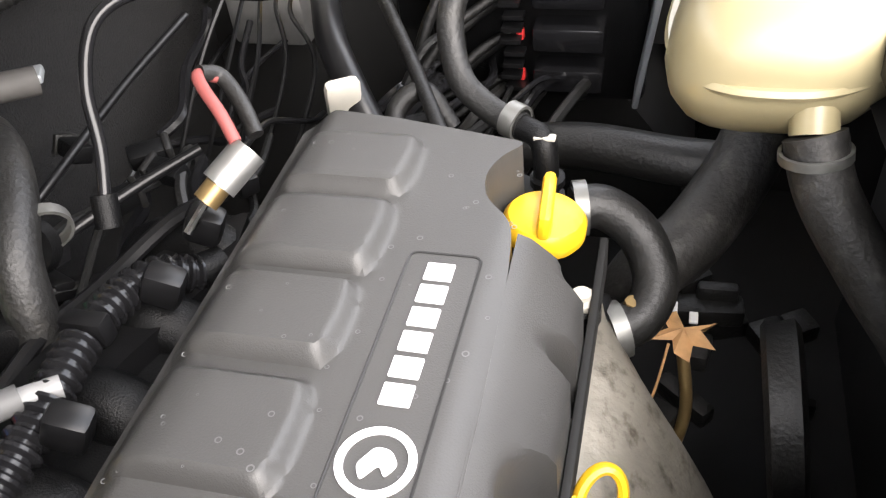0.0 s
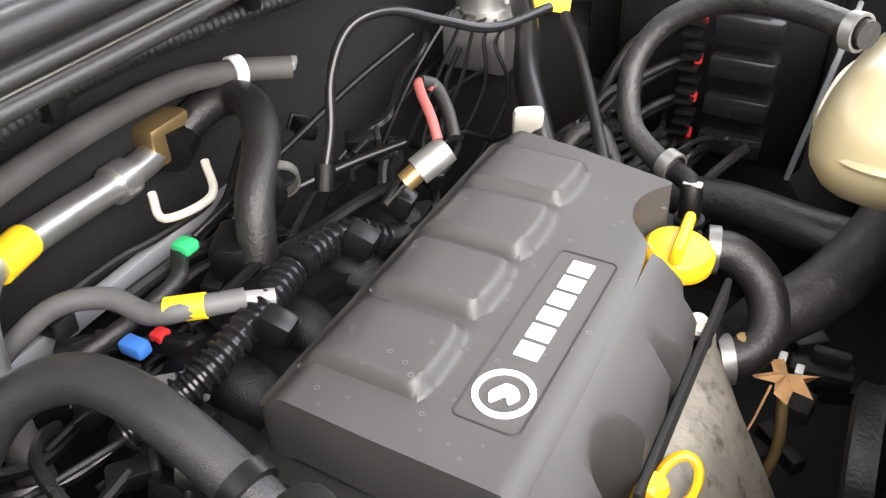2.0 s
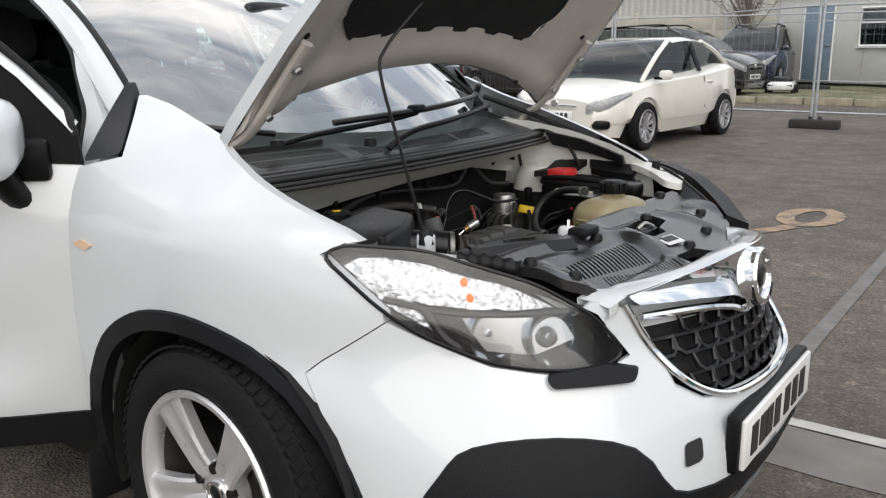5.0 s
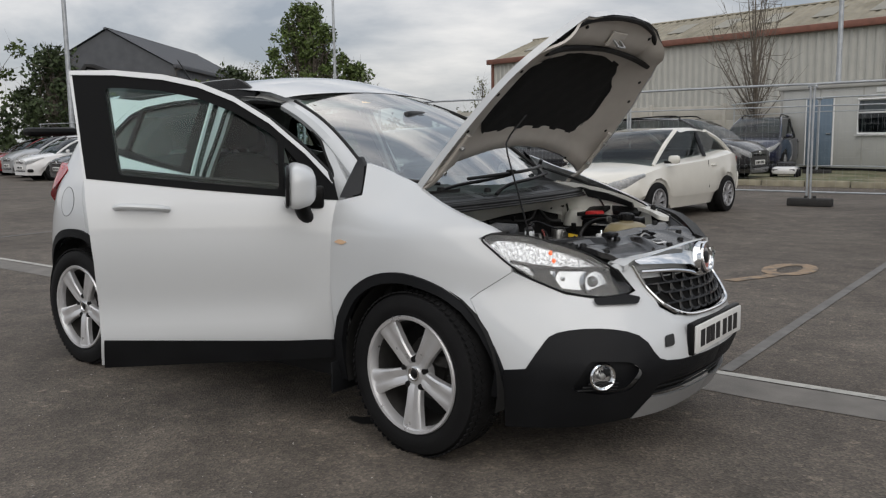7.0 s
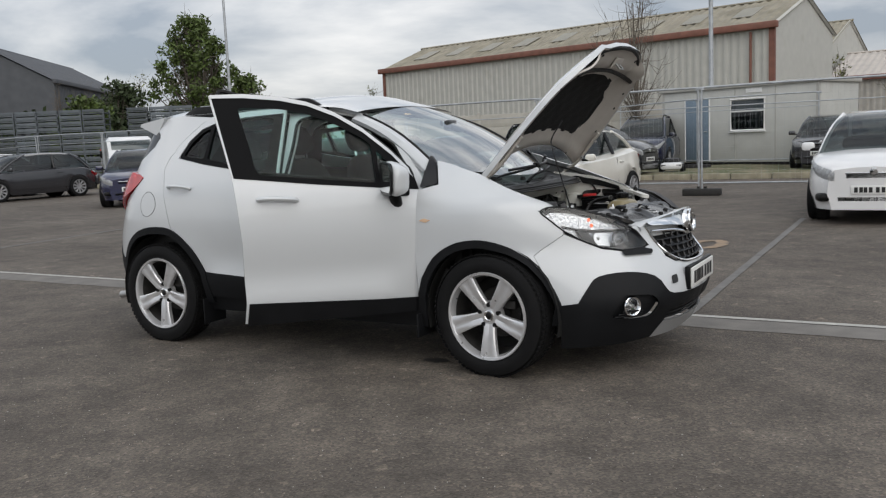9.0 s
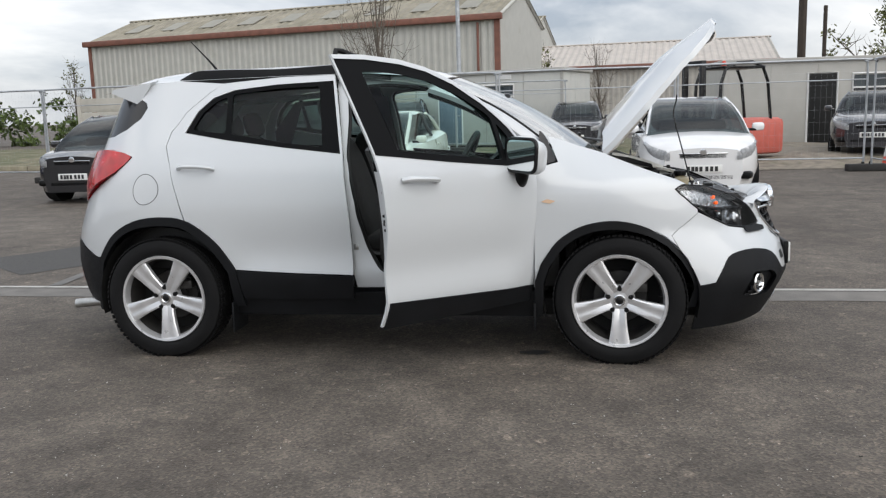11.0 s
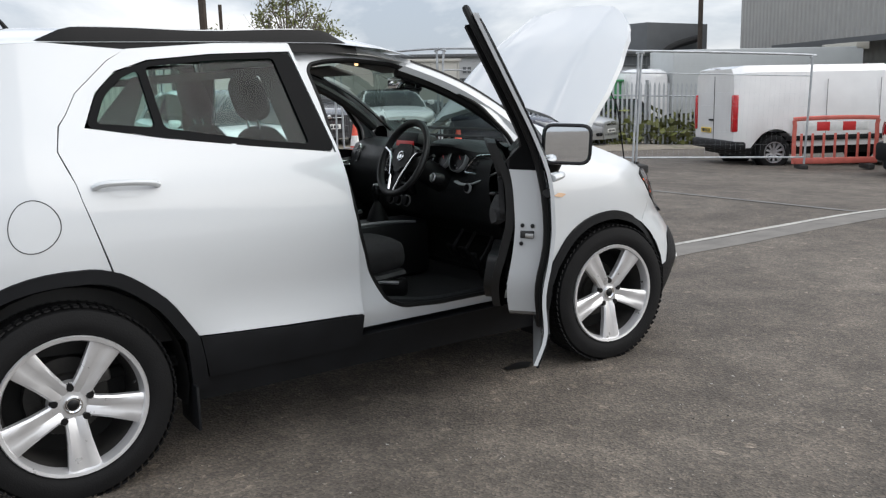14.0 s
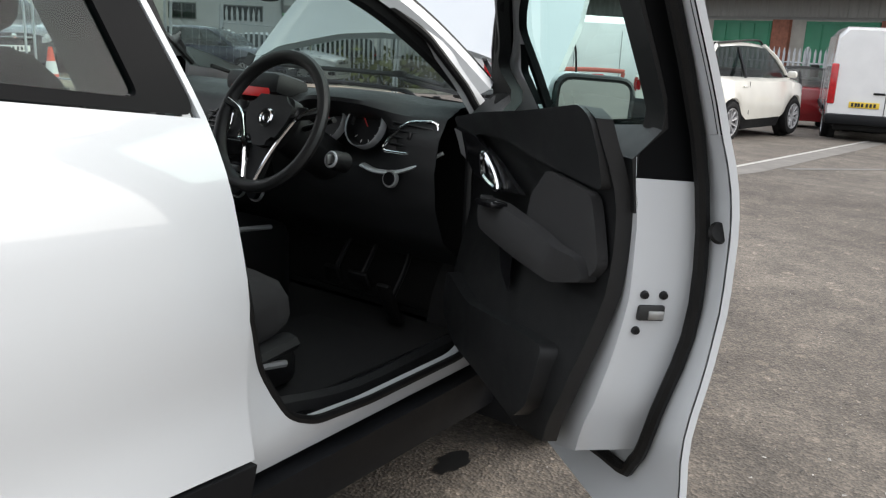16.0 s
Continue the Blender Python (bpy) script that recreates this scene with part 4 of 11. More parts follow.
bar = bmesh.new()
rows = []
for i in range(41):
    y = -0.385 + 0.77 * i / 40
    top, z1 = bar_edge(y), table([(0.0, 0.75), (0.07, 0.762), (0.13, 0.786), (0.25, 0.8), (0.385, 0.808)], abs(y))
    rows.append([bar.verts.new(p) for p in [top + V(-0.012, 0, -0.002), top + V(0.0, 0, 0.001)] + [V(top.x + 0.003 - 0.005 * math.sin(k * math.pi / 5) + 0.024 * k / 5, y, top.z + (z1 - top.z) * k / 5) for k in range(6)] + [V(top.x + 0.018, y, z1 - 0.003), V(top.x - 0.03, y, z1 - 0.004)]])
for a, b in zip(rows, rows[1:]):
    for j in range(len(a) - 1):
        bar.faces.new((a[j], a[j + 1], b[j + 1], b[j]))
part("chrome_bar", bar, M_CHROME, suv, "broad chrome bar above the grille")
part("chrome_strip", tube([nose(y, z, 0.006) for y, z in ((-0.35, 0.772), (-0.2, 0.766), (-0.11, 0.752), (-0.05, 0.735), (0.05, 0.735), (0.11, 0.752), (0.2, 0.766), (0.35, 0.772))], 0.009, 8), M_CHROME, suv)
bm_ = Matrix.Translation(nose(0, 0.8, 0.042)) @ pose(0, 0, 0, 0, 82, 0)
badge = part("badge", lathe([(0.0, 0.004), (0.05, 0.004), (0.052, 0.012), (0.062, 0.014), (0.067, 0.008), (0.067, -0.02)], bm_, 32), M_CHROME, suv, "round chrome badge")
part("emblem", lathe([(0.0, 0.009), (0.03, 0.008), (0.036, 0.004)], bm_ @ Matrix.Diagonal((0.75, 1.0, 1.0, 1.0)), 18), M_SATIN, badge)


def plate(parent, at, mat, w=0.52, h=0.111):
    """A number plate whose characters are plain bars."""
    p = part("number_plate", box((0, 0, 0), (0.012, w, h), 0.004, at), mat, parent, "number plate with plain black bars")
    p.matrix_basis = Matrix()
    for y0 in (-0.2, -0.14, -0.09, -0.03, 0.05, 0.115, 0.18):
        part("plate_bar", box((0, 0, 0), (0.003, 0.042, 0.068), 0, at @ Matrix.Translation((0.0072, y0 * w / 0.52, 0))), M_INK, p)
    return p


part("plate_holder", box((2.228, 0, 0.502), (0.03, 0.54, 0.13), 0.008), M_PLASTIC, suv)
plate(suv, Matrix.Translation((2.248, 0, 0.502)), M_PLATE)

# roof, rails, screen and pillars
ROOF_EDGE = [(-1.75, 1.50), (-1.46, 1.555), (-1.2, 1.568), (-0.6, 1.575), (-0.1, 1.575), (0.15, 1.552), (0.3, 1.516)]


def roof_z(x, k):
    e = table(ROOF_EDGE, x)
    top = 0.072 * ease(-1.95, -1.3, x) * (0.35 + 0.65 * (1 - ease(0.0, 0.34, x))) + 0.012
    return e + top * (1 - k * k) ** 0.8


def roof_mesh(x0, x1, lift=0.0, n=30):
    bm = bmesh.new()
    rows = []
    for i in range(n + 1):
        x = x0 + (x1 - x0) * i / n
        w = -body(x, table(ROOF_EDGE, x)).y if x > -1.2 else 0.575 - 0.03 * ease(-1.2, -1.75, x)
        rows.append([bm.verts.new((x + (0.05 * (1 - k * k) if x > 0.2 else 0), w * k, roof_z(x, k) + lift)) for k in (j / 10 - 1 for j in range(21))])
    for a, b in zip(rows, rows[1:]):
        for j in range(20):
            bm.faces.new((a[j], a[j + 1], b[j + 1], b[j]))
    return bm


part("roof", roof_mesh(-1.72, 0.3), M_WHITE, suv)
part("headlining", roof_mesh(-1.6, 0.25, -0.035, 12), material("grey_headlining", (0.3, 0.3, 0.29), 0.9, vary=0.1, scale=50), suv)
spoiler = bmesh.new()
sp = []
for i in range(21):
    y = (i / 10 - 1) * 0.6
    k = abs(y) / 0.6
    sp.append([spoiler.verts.new(c) for c in ((-1.38, y, 1.566 + 0.05 * (1 - k * k)), (-1.68 + 0.05 * k * k, y, 1.53 + 0.045 * (1 - k * k)), (-1.69 + 0.05 * k * k, y, 1.512 + 0.04 * (1 - k * k)), (-1.47, y, 1.44 + 0.03 * (1 - k * k)))])
for a, b in zip(sp, sp[1:]):
    for j in range(4):
        spoiler.faces.new((a[j], a[(j + 1) % 4], b[(j + 1) % 4], b[j]))
spoiler.faces.new(sp[0])
spoiler.faces.new(sp[-1][::-1])
part("roof_spoiler", spoiler, M_WHITE, suv)
for side in (1, -1):
    bm = bmesh.new()
    rows = []
    for i in range(33):
        k = i / 32
        x = -1.27 + 1.3 * k
        up = 0.006 + 0.053 * ease(0.0, 0.13, k) * (1 - ease(0.86, 1.0, k)) - 0.012 * math.sin(math.pi * k) ** 6
        w = 0.012 + 0.011 * ease(0.0, 0.1, k) * (1 - ease(0.9, 1.0, k))
        y = -body(x, table(ROOF_EDGE, x)).y - 0.032 if x > -1.2 else 0.545
        z = table(ROOF_EDGE, x) - 0.004
        rows.append([bm.verts.new((x, -side * (y + o), z + h)) for o, h in ((w + 0.012, -0.035), (w * 0.9, up * 0.6), (w * 0.45, up), (-w * 0.6, up), (-w, up * 0.6), (-w, -0.012))])
    for a, b in zip(rows, rows[1:]):
        for j in range(6):
            bm.faces.new((a[j], a[(j + 1) % 6], b[(j + 1) % 6], b[j]))
    bm.faces.new(rows[0])
    bm.faces.new(rows[-1][::-1])
    bmesh.ops.recalc_face_normals(bm, faces=bm.faces)
    rail = part("roof_rail", bm, M_PLASTIC, suv, "black roof rail with a satin top strip")
    strip = []
    for i in range(13):
        x = -1.08 + 0.92 * i / 12
        k = (x + 1.27) / 1.3
        y = -body(x, table(ROOF_EDGE, x)).y - 0.032
        strip.append((x, -side * y, table(ROOF_EDGE, x) - 0.004 + 0.057 - 0.012 * math.sin(math.pi * k) ** 6))
    part("rail_strip", tube(strip, 0.007, 6, 2), M_SILVERTRIM, rail, "satin silver strip")
part("aerial", tube([(-1.23, 0, 1.645), (-1.27, 0, 1.7), (-1.4, 0, 1.84)], 0.006, 8, 4, radius=lambda k: 1.8 - 1.3 * k), M_PLASTIC, suv, "short black roof aerial")


def screen(k, v):
    """The windscreen: k from side to side, v from the cowl up to the roof."""
    hw = 0.70 + (0.565 - 0.70) * v
    x0, x1 = 1.2 - 0.28 * k * k, 0.36 - 0.06 * k * k
    z0, z1 = 1.085 + 0.05 * k * k, roof_z(0.3, 0) - 0.004 - 0.06 * k * k
    return V(x0 + (x1 - x0) * v, hw * k, z0 + (z1 - z0) * v + 0.045 * math.sin(math.pi * v))


bm = bmesh.new()
g = [[bm.verts.new(screen(i / 10 - 1, j / 12)) for j in range(13)] for i in range(21)]
for i in range(20):
    for j in range(12):
        bm.faces.new((g[i][j], g[i + 1][j], g[i + 1][j + 1], g[i][j + 1]))
part("windscreen", bm, M_SCREEN, suv, "clear green-tinted windscreen").visible_shadow = False
for side in (1, -1):
    bm = bmesh.new()
    rows = []
    for j in range(17):
        v = 0.06 + 0.94 * j / 16
        c = screen(-side, v)
        rows.append([bm.verts.new(p) for p in (c + V(0.004, side * 0.004, 0.006), c + V(-0.02, -side * 0.02, 0.004), c + V(-0.05, -side * 0.03, -0.012), c + V(-0.075, -side * 0.012, -0.028))])
    for a, b in zip(rows, rows[1:]):
        for j in range(3):
            bm.faces.new((a[j], a[j + 1], b[j + 1], b[j]))
    part("windscreen_pillar", bm, M_WHITE, suv)
    part("screen_seal", tube([screen(-side, v / 8) + V(0.006, side * 0.012, 0.008) for v in range(9)], 0.009, 6), M_RUBBER, suv)
    part("pillar_trim", tube([screen(-side, v / 8) + V(-0.055, side * 0.03, -0.03) for v in range(1, 9)], 0.03, 8), M_TRIM, suv)


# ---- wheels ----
# brake iron; also the shade painted on the wheel barrels
M_DISC = material("brake_iron_and_barrel_shade", (0.05, 0.048, 0.046), 0.5, metal=0.5, vary=0.2, scale=30)
def alloy_wheel(parent, at, tyre_r=0.345, rim_r=0.246, width=0.215, spokes=5, name="wheel", detail=True, paint=None):
    """A road wheel; its outer face looks along local z. Tyre, rim, spokes, hub cap and nuts are parts of it."""
    paint = paint or (M_ALLOY if detail else M_DULLALLOY)
    h = width / 2
    w = part(name, lathe([(rim_r, -h * 0.85), (rim_r + 0.012, -h * 0.95), (tyre_r - 0.05, -h), (tyre_r - 0.012, -h * 0.88), (tyre_r, -h * 0.6), (tyre_r, h * 0.6), (tyre_r - 0.012, h * 0.88), (tyre_r - 0.045, h * 1.0), (rim_r + 0.03, h * 0.98), (rim_r + 0.012, h * 0.93), (rim_r, h * 0.82)], at, 56 if detail else 28), M_TYRE, parent, "alloy wheel with a black tyre")
    rim = part("rim", lathe([(rim_r + 0.004, h * 0.9), (rim_r, h * 0.97), (rim_r - 0.012, h * 0.95), (rim_r - 0.02, h * 0.72), (rim_r - 0.022, h * 0.55)], at, 48 if detail else 24), paint, w, "silver rim")
    # barrel darker than the rim: shade between the spokes put into its colour
    part("barrel", lathe([(rim_r - 0.021, h * 0.58), (rim_r - 0.03, h * 0.3), (rim_r - 0.035, -h * 0.85)], at, 48 if detail else 24), M_DISC, rim, "inner barrel coloured dark for the shade behind the spokes")
    sp = bmesh.new()
    for s in range(spokes):
        rot = at @ Matrix.Rotation(2 * math.pi * s / spokes - math.pi / 2, 4, "Z")
        prof = ((0.045, 0.036, 0.66), (0.08, 0.036, 0.74), (0.13, 0.04, 0.8), (0.18, 0.047, 0.84), (rim_r - 0.012, 0.056, 0.88))
        if spokes > 5:
            prof = tuple((r * rim_r / 0.238 if i else r, hw * 0.5, z) for i, (r, hw, z) in enumerate(prof))
        rows = []
        for r, hw, z in prof:
            rows.append([sp.verts.new(rot @ V(r, y, q)) for y, q in ((-hw, h * z - 0.03), (-hw, h * z - 0.006), (-hw * 0.8, h * z), (-hw * 0.3, h * z - 0.002), (0, h * z - 0.006), (hw * 0.3, h * z - 0.002), (hw * 0.8, h * z), (hw, h * z - 0.006), (hw, h * z - 0.03))])
        for a, b in zip(rows, rows[1:]):
            for j in range(8):
                sp.faces.new((a[j], a[j + 1], b[j + 1], b[j]))
    add_lathe(sp, [(0.0, h * 0.62), (0.05, h * 0.62), (0.078, h * 0.58), (0.082, h * 0.3)], at, 30)
    part("spokes", sp, paint, w, "five broad silver spokes" if spokes == 5 else "silver spokes")
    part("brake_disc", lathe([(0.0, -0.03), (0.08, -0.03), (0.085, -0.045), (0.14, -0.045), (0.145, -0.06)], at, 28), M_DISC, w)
    # added black disc closes the wheel's back as shade
    part("hub_shade", lathe([(0.0, -h * 0.75), (rim_r - 0.03, -h * 0.8)], at, 24), M_DARK, w)
    if detail:
        part("brake_caliper", box((0, 0, 0), (0.09, 0.05, 0.05), 0.01, at @ Matrix.Translation((0.1, 0.06, 0.0))), M_DISC, w)
        part("centre_cap", lathe([(0.0, h * 0.66), (0.022, h * 0.66), (0.026, h * 0.7), (0.031, h * 0.69), (0.032, h * 0.6)], at, 24), M_CHROME, w, "round chrome centre cap")
        part("cap_emblem", lathe([(0.0, h * 0.69), (0.018, h * 0.675), (0.02, h * 0.66)], at, 16), M_SATIN, w)
        for s in range(5):
            a = 2 * math.pi * s / 5 - math.pi / 2 + math.pi / 5
            part("wheel_nut", lathe([(0.0, h * 0.6), (0.0125, h * 0.6), (0.015, h * 0.52), (0.017, h * 0.45)], at @ Matrix.Translation((0.062 * math.cos(a), 0.062 * math.sin(a), 0.011)), 8), M_SATIN, w)
        tread = bmesh.new()
        for i in range(72):
            a = 2 * math.pi * i / 72
            for z0 in (-0.078, -0.04, 0.04, 0.078):
                add_box(tread, (0, 0, 0), (0.006, 0.02, 0.026), 0, at @ Matrix.Rotation(a, 4, "Z") @ Matrix.Translation((tyre_r + 0.001, 0, z0)) @ pose(0, 0, 0, 18 if z0 > 0 else -18))
        part("tread", tread, M_TYRE, w, smooth=False)["kind"] = "stuff"
        part("valve", tube([at @ V(rim_r - 0.03, 0.03, h * 0.7), at @ V(rim_r - 0.045, 0.03, h * 0.85)], 0.004, 6, 1), M_RUBBER, w)
    return w


OUT_R, OUT_L = pose(0, 0, 0, 90, 0, 0), pose(0, 0, 0, -90, 0, 0)
for ax, turn in ((1.2775, -4.0), (-1.2775, 0.0)):
    alloy_wheel(suv, Matrix.Translation((ax, -0.768, 0.342)) @ Matrix.Rotation(radians(turn), 4, "Z") @ OUT_R @ Matrix.Rotation(radians(0 if ax > 0 else 4), 4, "Z"))
    alloy_wheel(suv, Matrix.Translation((ax, 0.768, 0.342)) @ Matrix.Rotation(radians(turn), 4, "Z") @ OUT_L, detail=False)
for side in (1, -1):
    part("mud_flap", box((-0.86, -side * 0.78, 0.24), (0.012, 0.2, 0.17), 0.004), M_CLAD, suv)
    part("mud_flap", box((0.83, -side * 0.78, 0.26), (0.012, 0.2, 0.14), 0.004), M_CLAD, suv)
part("underbody", box((0, 0, 0.27), (3.6, 1.36, 0.1), 0.03), M_DARK, suv)
part("exhaust_tip", tube([(-1.6, -0.55, 0.27), (-1.85, -0.6, 0.265), (-1.98, -0.62, 0.255)], 0.028, 12), M_STEEL, suv, "dull metal exhaust tailpipe")
part("side_repeater", sheet(rounded([(0.868, 0.872), (0.9, 0.886), (0.945, 0.876), (0.915, 0.862)], 0.008), skin(1, 0.004), 0.02, (), 0.01, V(0, 1, 0)), M_INDICATOR, suv, "small amber side repeater")

# ---- driver's doorway: pillars, sill and seal behind the open door ----
OPENING = [(-0.215, 1.487), (-0.195, 1.35), (-0.19, 1.16), (-0.162, 0.98), (-0.13, 0.79), (-0.088, 0.63), (-0.015, 0.51), (0.07, 0.455), (0.25, 0.436), (0.62, 0.44), (0.71, 0.478), (0.765, 0.58), (0.79, 0.75), (0.8, 1.0), (0.74, 1.19), (0.6, 1.33), (0.4, 1.452), (0.2, 1.52), (0.0, 1.54), (-0.12, 1.535), (-0.195, 1.52)]
DOOR = [(0.836, 0.434), (0.832, 0.725), (0.842, 1.045), (0.825, 1.14), (0.7, 1.268), (0.55, 1.395), (0.4, 1.485), (0.25, 1.543), (0.1, 1.572), (-0.1, 1.585), (-0.284, 1.578), (-0.28, 1.555), (-0.203, 1.144), (-0.17, 0.805), (-0.158, 0.475)]
for side in (1, -1):
    part("door_frame", sheet(shrink(DOOR, -0.004) + [(-0.15, 0.385), (0.83, 0.395)], skin(side, -0.05), 0.05, [rounded(OPENING, 0.03)], 0.05, lambda c, s=side: V(0, s, 0)), M_WHITE, suv, "white painted door frame and sill")
    part("door_seal", tube([skin(side, -0.058)(u, z) for u, z in shrink(rounded(OPENING, 0.03), 0.004)], 0.011, 8, 1, True), M_RUBBER, suv, "black rubber door seal")
    part("rear_frame", sheet([(-1.1, 1.3), (-0.9, 1.5), (-0.3, 1.54), (-0.15, 0.8), (-0.16, 0.45), (-0.85, 0.45), (-1.15, 0.9)], skin(side, -0.11), 0.12, [[(-1.0, 1.2), (-0.86, 1.47), (-0.4, 1.5), (-0.34, 1.16)]]), M_TRIM, suv)
for z, x in ((1.075, -0.158), (0.79, -0.118)):
    part("door_catch", box((x - 0.03, -0.80, z - 0.16), (0.03, 0.02, 0.035), 0.004), M_STEEL, suv)

# ---- the open driver's door, built shut and then swung out on its hinges ----
HINGE = V(0.825, -0.822, 0.8)
SWING = Matrix.Translation(HINGE + V(-0.008, 0.0, -0.004)) @ Matrix.Rotation(radians(50.0), 4, Vector((0.054, 0.057, 1.0))) @ Matrix.Translation(-HINGE)
WIN = rounded([(0.62, 1.088), (0.69, 1.215), (0.545, 1.348), (0.4, 1.437), (0.25, 1.493), (0.1, 1.522), (-0.08, 1.533), (-0.172, 1.53), (-0.1, 1.152), (0.25, 1.118)], 0.025)
DOOR_GLASS = rounded([(0.585, 1.1), (0.585, 1.305), (0.54, 1.34), (0.4, 1.418), (0.25, 1.475), (0.1, 1.503), (-0.07, 1.512), (-0.135, 1.51), (-0.065, 1.16), (0.25, 1.13)], 0.02)
FRONT_GLASS = rounded([(0.61, 1.1), (0.61, 1.278), (0.67, 1.21), (0.635, 1.1)], 0.012)
inw = V(0, 1, 0)
DOOR_LOW = [(0.82, 0.352), (0.836, 0.434)] + DOOR[1:] + [(-0.166, 0.352)]
door = part("driver_door", sheet(shrink(DOOR_LOW, 0.002), skin(1), 0.045, [WIN], 0.014, inw), M_WHITE, suv, "white driver's door standing wide open")
door.matrix_basis = SWING
FRAME_IN = [(0.8, 0.46), (0.8, 1.06), (0.74, 1.2), (0.55, 1.365), (0.4, 1.452), (0.25, 1.51), (0.1, 1.54), (-0.1, 1.552), (-0.21, 1.548), (-0.13, 1.144), (-0.098, 0.85), (-0.06, 0.64), (0.01, 0.515), (0.12, 0.475)]


def door_in(z, low, high):
    """The door is thick below the window and slim round the glass."""
    return low + (high - low) * ease(1.08, 1.16, z)



part("window_trim", sheet([(0.825, 1.128), (0.7, 1.256), (0.55, 1.384), (0.4, 1.474), (0.25, 1.531), (0.1, 1.56), (-0.1, 1.573), (-0.268, 1.566), (-0.192, 1.144), (0.25, 1.1), (0.84, 1.052)], skin(1, 0.002), 0.04, [DOOR_GLASS, FRONT_GLASS], 0.02, inw), M_FRAMEBLACK, door, "black window frame")
part("roof_line_strip", sheet([(0.825, 1.14), (0.7, 1.268), (0.55, 1.395), (0.4, 1.485), (0.25, 1.543), (0.1, 1.572), (-0.1, 1.585), (-0.278, 1.578), (-0.274, 1.56), (-0.1, 1.563), (0.1, 1.549), (0.25, 1.52), (0.4, 1.462), (0.55, 1.372), (0.7, 1.245), (0.815, 1.12)], skin(1, 0.006), 0.04, (), 0.02, inw), M_WHITE, door)
part("door_window", sheet(shrink(DOOR_GLASS, -0.006), skin(1, -0.012), 0.06), M_GLASS, door, "green tinted door window").visible_shadow = False
part("corner_window", sheet(shrink(FRONT_GLASS, -0.006), skin(1, -0.012), 0.06), M_GLASS, door, "small front corner window")
part("door_cladding", sheet([(0.836, 0.43), (0.818, 0.345), (-0.152, 0.345), (-0.143, 0.472)], skin(1, 0.008), 0.06, (), 0.009, inw), M_CLAD, door)
# the inner shell, its folded edges and the black trim
shell = bmesh.new()
add_sheet(shell, FRAME_IN, lambda u, z: inlay(1, door_in(z, 0.145, 0.06))(u, z), 0.05, [shrink(WIN, -0.012)], 0.0)
ring_o = [shell.verts.new(inlay(1, 0.02)(*p)) for p in dense_outline(FRAME_IN, 0.045)]
ring_i = [shell.verts.new(inlay(1, door_in(p[1], 0.145, 0.06))(*p)) for p in dense_outline(FRAME_IN, 0.045)]
for i in range(len(ring_o)):
    j = (i + 1) % len(ring_o)
    shell.faces.new((ring_o[i], ring_o[j], ring_i[j], ring_i[i]))
for fc in shell.faces:
    fc.material_index = 1 if fc.calc_center_median().z > 1.075 else 0
part("door_shell", shell, M_WHITE, door, "white inner door shell with a black window frame", mats=[M_WHITE, M_FRAMEBLACK])
part("door_flange", sheet(shrink(DOOR_LOW, 0.004), inlay(1, 0.016), 0.05, [shrink(FRAME_IN, -0.001)]), M_WHITE, door)
part("inner_frame_cover", sheet([(0.795, 1.0), (0.795, 1.062), (0.735, 1.2), (0.55, 1.362), (0.4, 1.449), (0.25, 1.507), (0.1, 1.537), (-0.1, 1.549), (-0.207, 1.545), (-0.13, 1.15), (-0.11, 1.0)], lambda u, z: inlay(1, door_in(z, 0.149, 0.064))(u, z), 0.03, [shrink(WIN, -0.004)], 0.03, V(0, -1, 0)), M_TRIM, door, "black window frame trim")
part("door_seal", tube([inlay(1, 0.03)(*p) for p in shrink(FRAME_IN, -0.022)], 0.013, 8, 4, True), M_RUBBER, door, "black rubber door seal")
part("pillar_cover", sheet([(-0.06, 1.14), (-0.135, 1.54), (-0.205, 1.54), (-0.128, 1.14)], lambda u, z: inlay(1, door_in(z, 0.149, 0.068))(u, z), 0.03, (), 0.012, V(0, -1, 0)), M_TRIM, door)
part("frame_cover", tube([inlay(1, 0.046)(*p) for p in ((0.78, 1.12), (0.72, 1.215), (0.545, 1.365), (0.4, 1.452), (0.25, 1.508), (0.1, 1.538), (-0.1, 1.55), (-0.19, 1.54))], 0.012, 8, 5), M_RUBBER, door)
part("door_card", sheet([(0.79, 0.55), (0.795, 1.075), (0.6, 1.102), (0.25, 1.13), (-0.085, 1.165), (-0.115, 1.15), (-0.08, 0.85), (-0.04, 0.64), (0.03, 0.525), (0.2, 0.485), (0.6, 0.485), (0.74, 0.5)], lambda u, z: inlay(1, 0.175 + 0.03 * ease(0.95, 0.62, z) + 0.012 * ease(1.0, 1.12, z))(u, z), 0.04, (), 0.03, V(0, -1, 0)), M_TRIM, door, "dark plastic door card")
part("upper_card", sheet(rounded([(0.78, 1.01), (0.79, 1.078), (0.6, 1.106), (0.25, 1.134), (-0.08, 1.168), (-0.112, 1.15), (-0.09, 1.03), (0.2, 1.04), (0.45, 1.06), (0.65, 1.05)], 0.02), lambda u, z: inlay(1, 0.196)(u, z), 0.04, (), 0.02, V(0, -1, 0)), M_DASH, door, "grey padded upper door trim")
part("cloth_insert", sheet(rounded([(0.3, 0.9), (0.26, 0.97), (0.16, 1.03), (-0.05, 1.02), (-0.085, 0.9), (-0.03, 0.86), (0.25, 0.865)], 0.02), lambda u, z: inlay(1, 0.2)(u, z), 0.04, (), 0.02, V(0, -1, 0)), M_CLOTH, door, "dark cloth door insert")
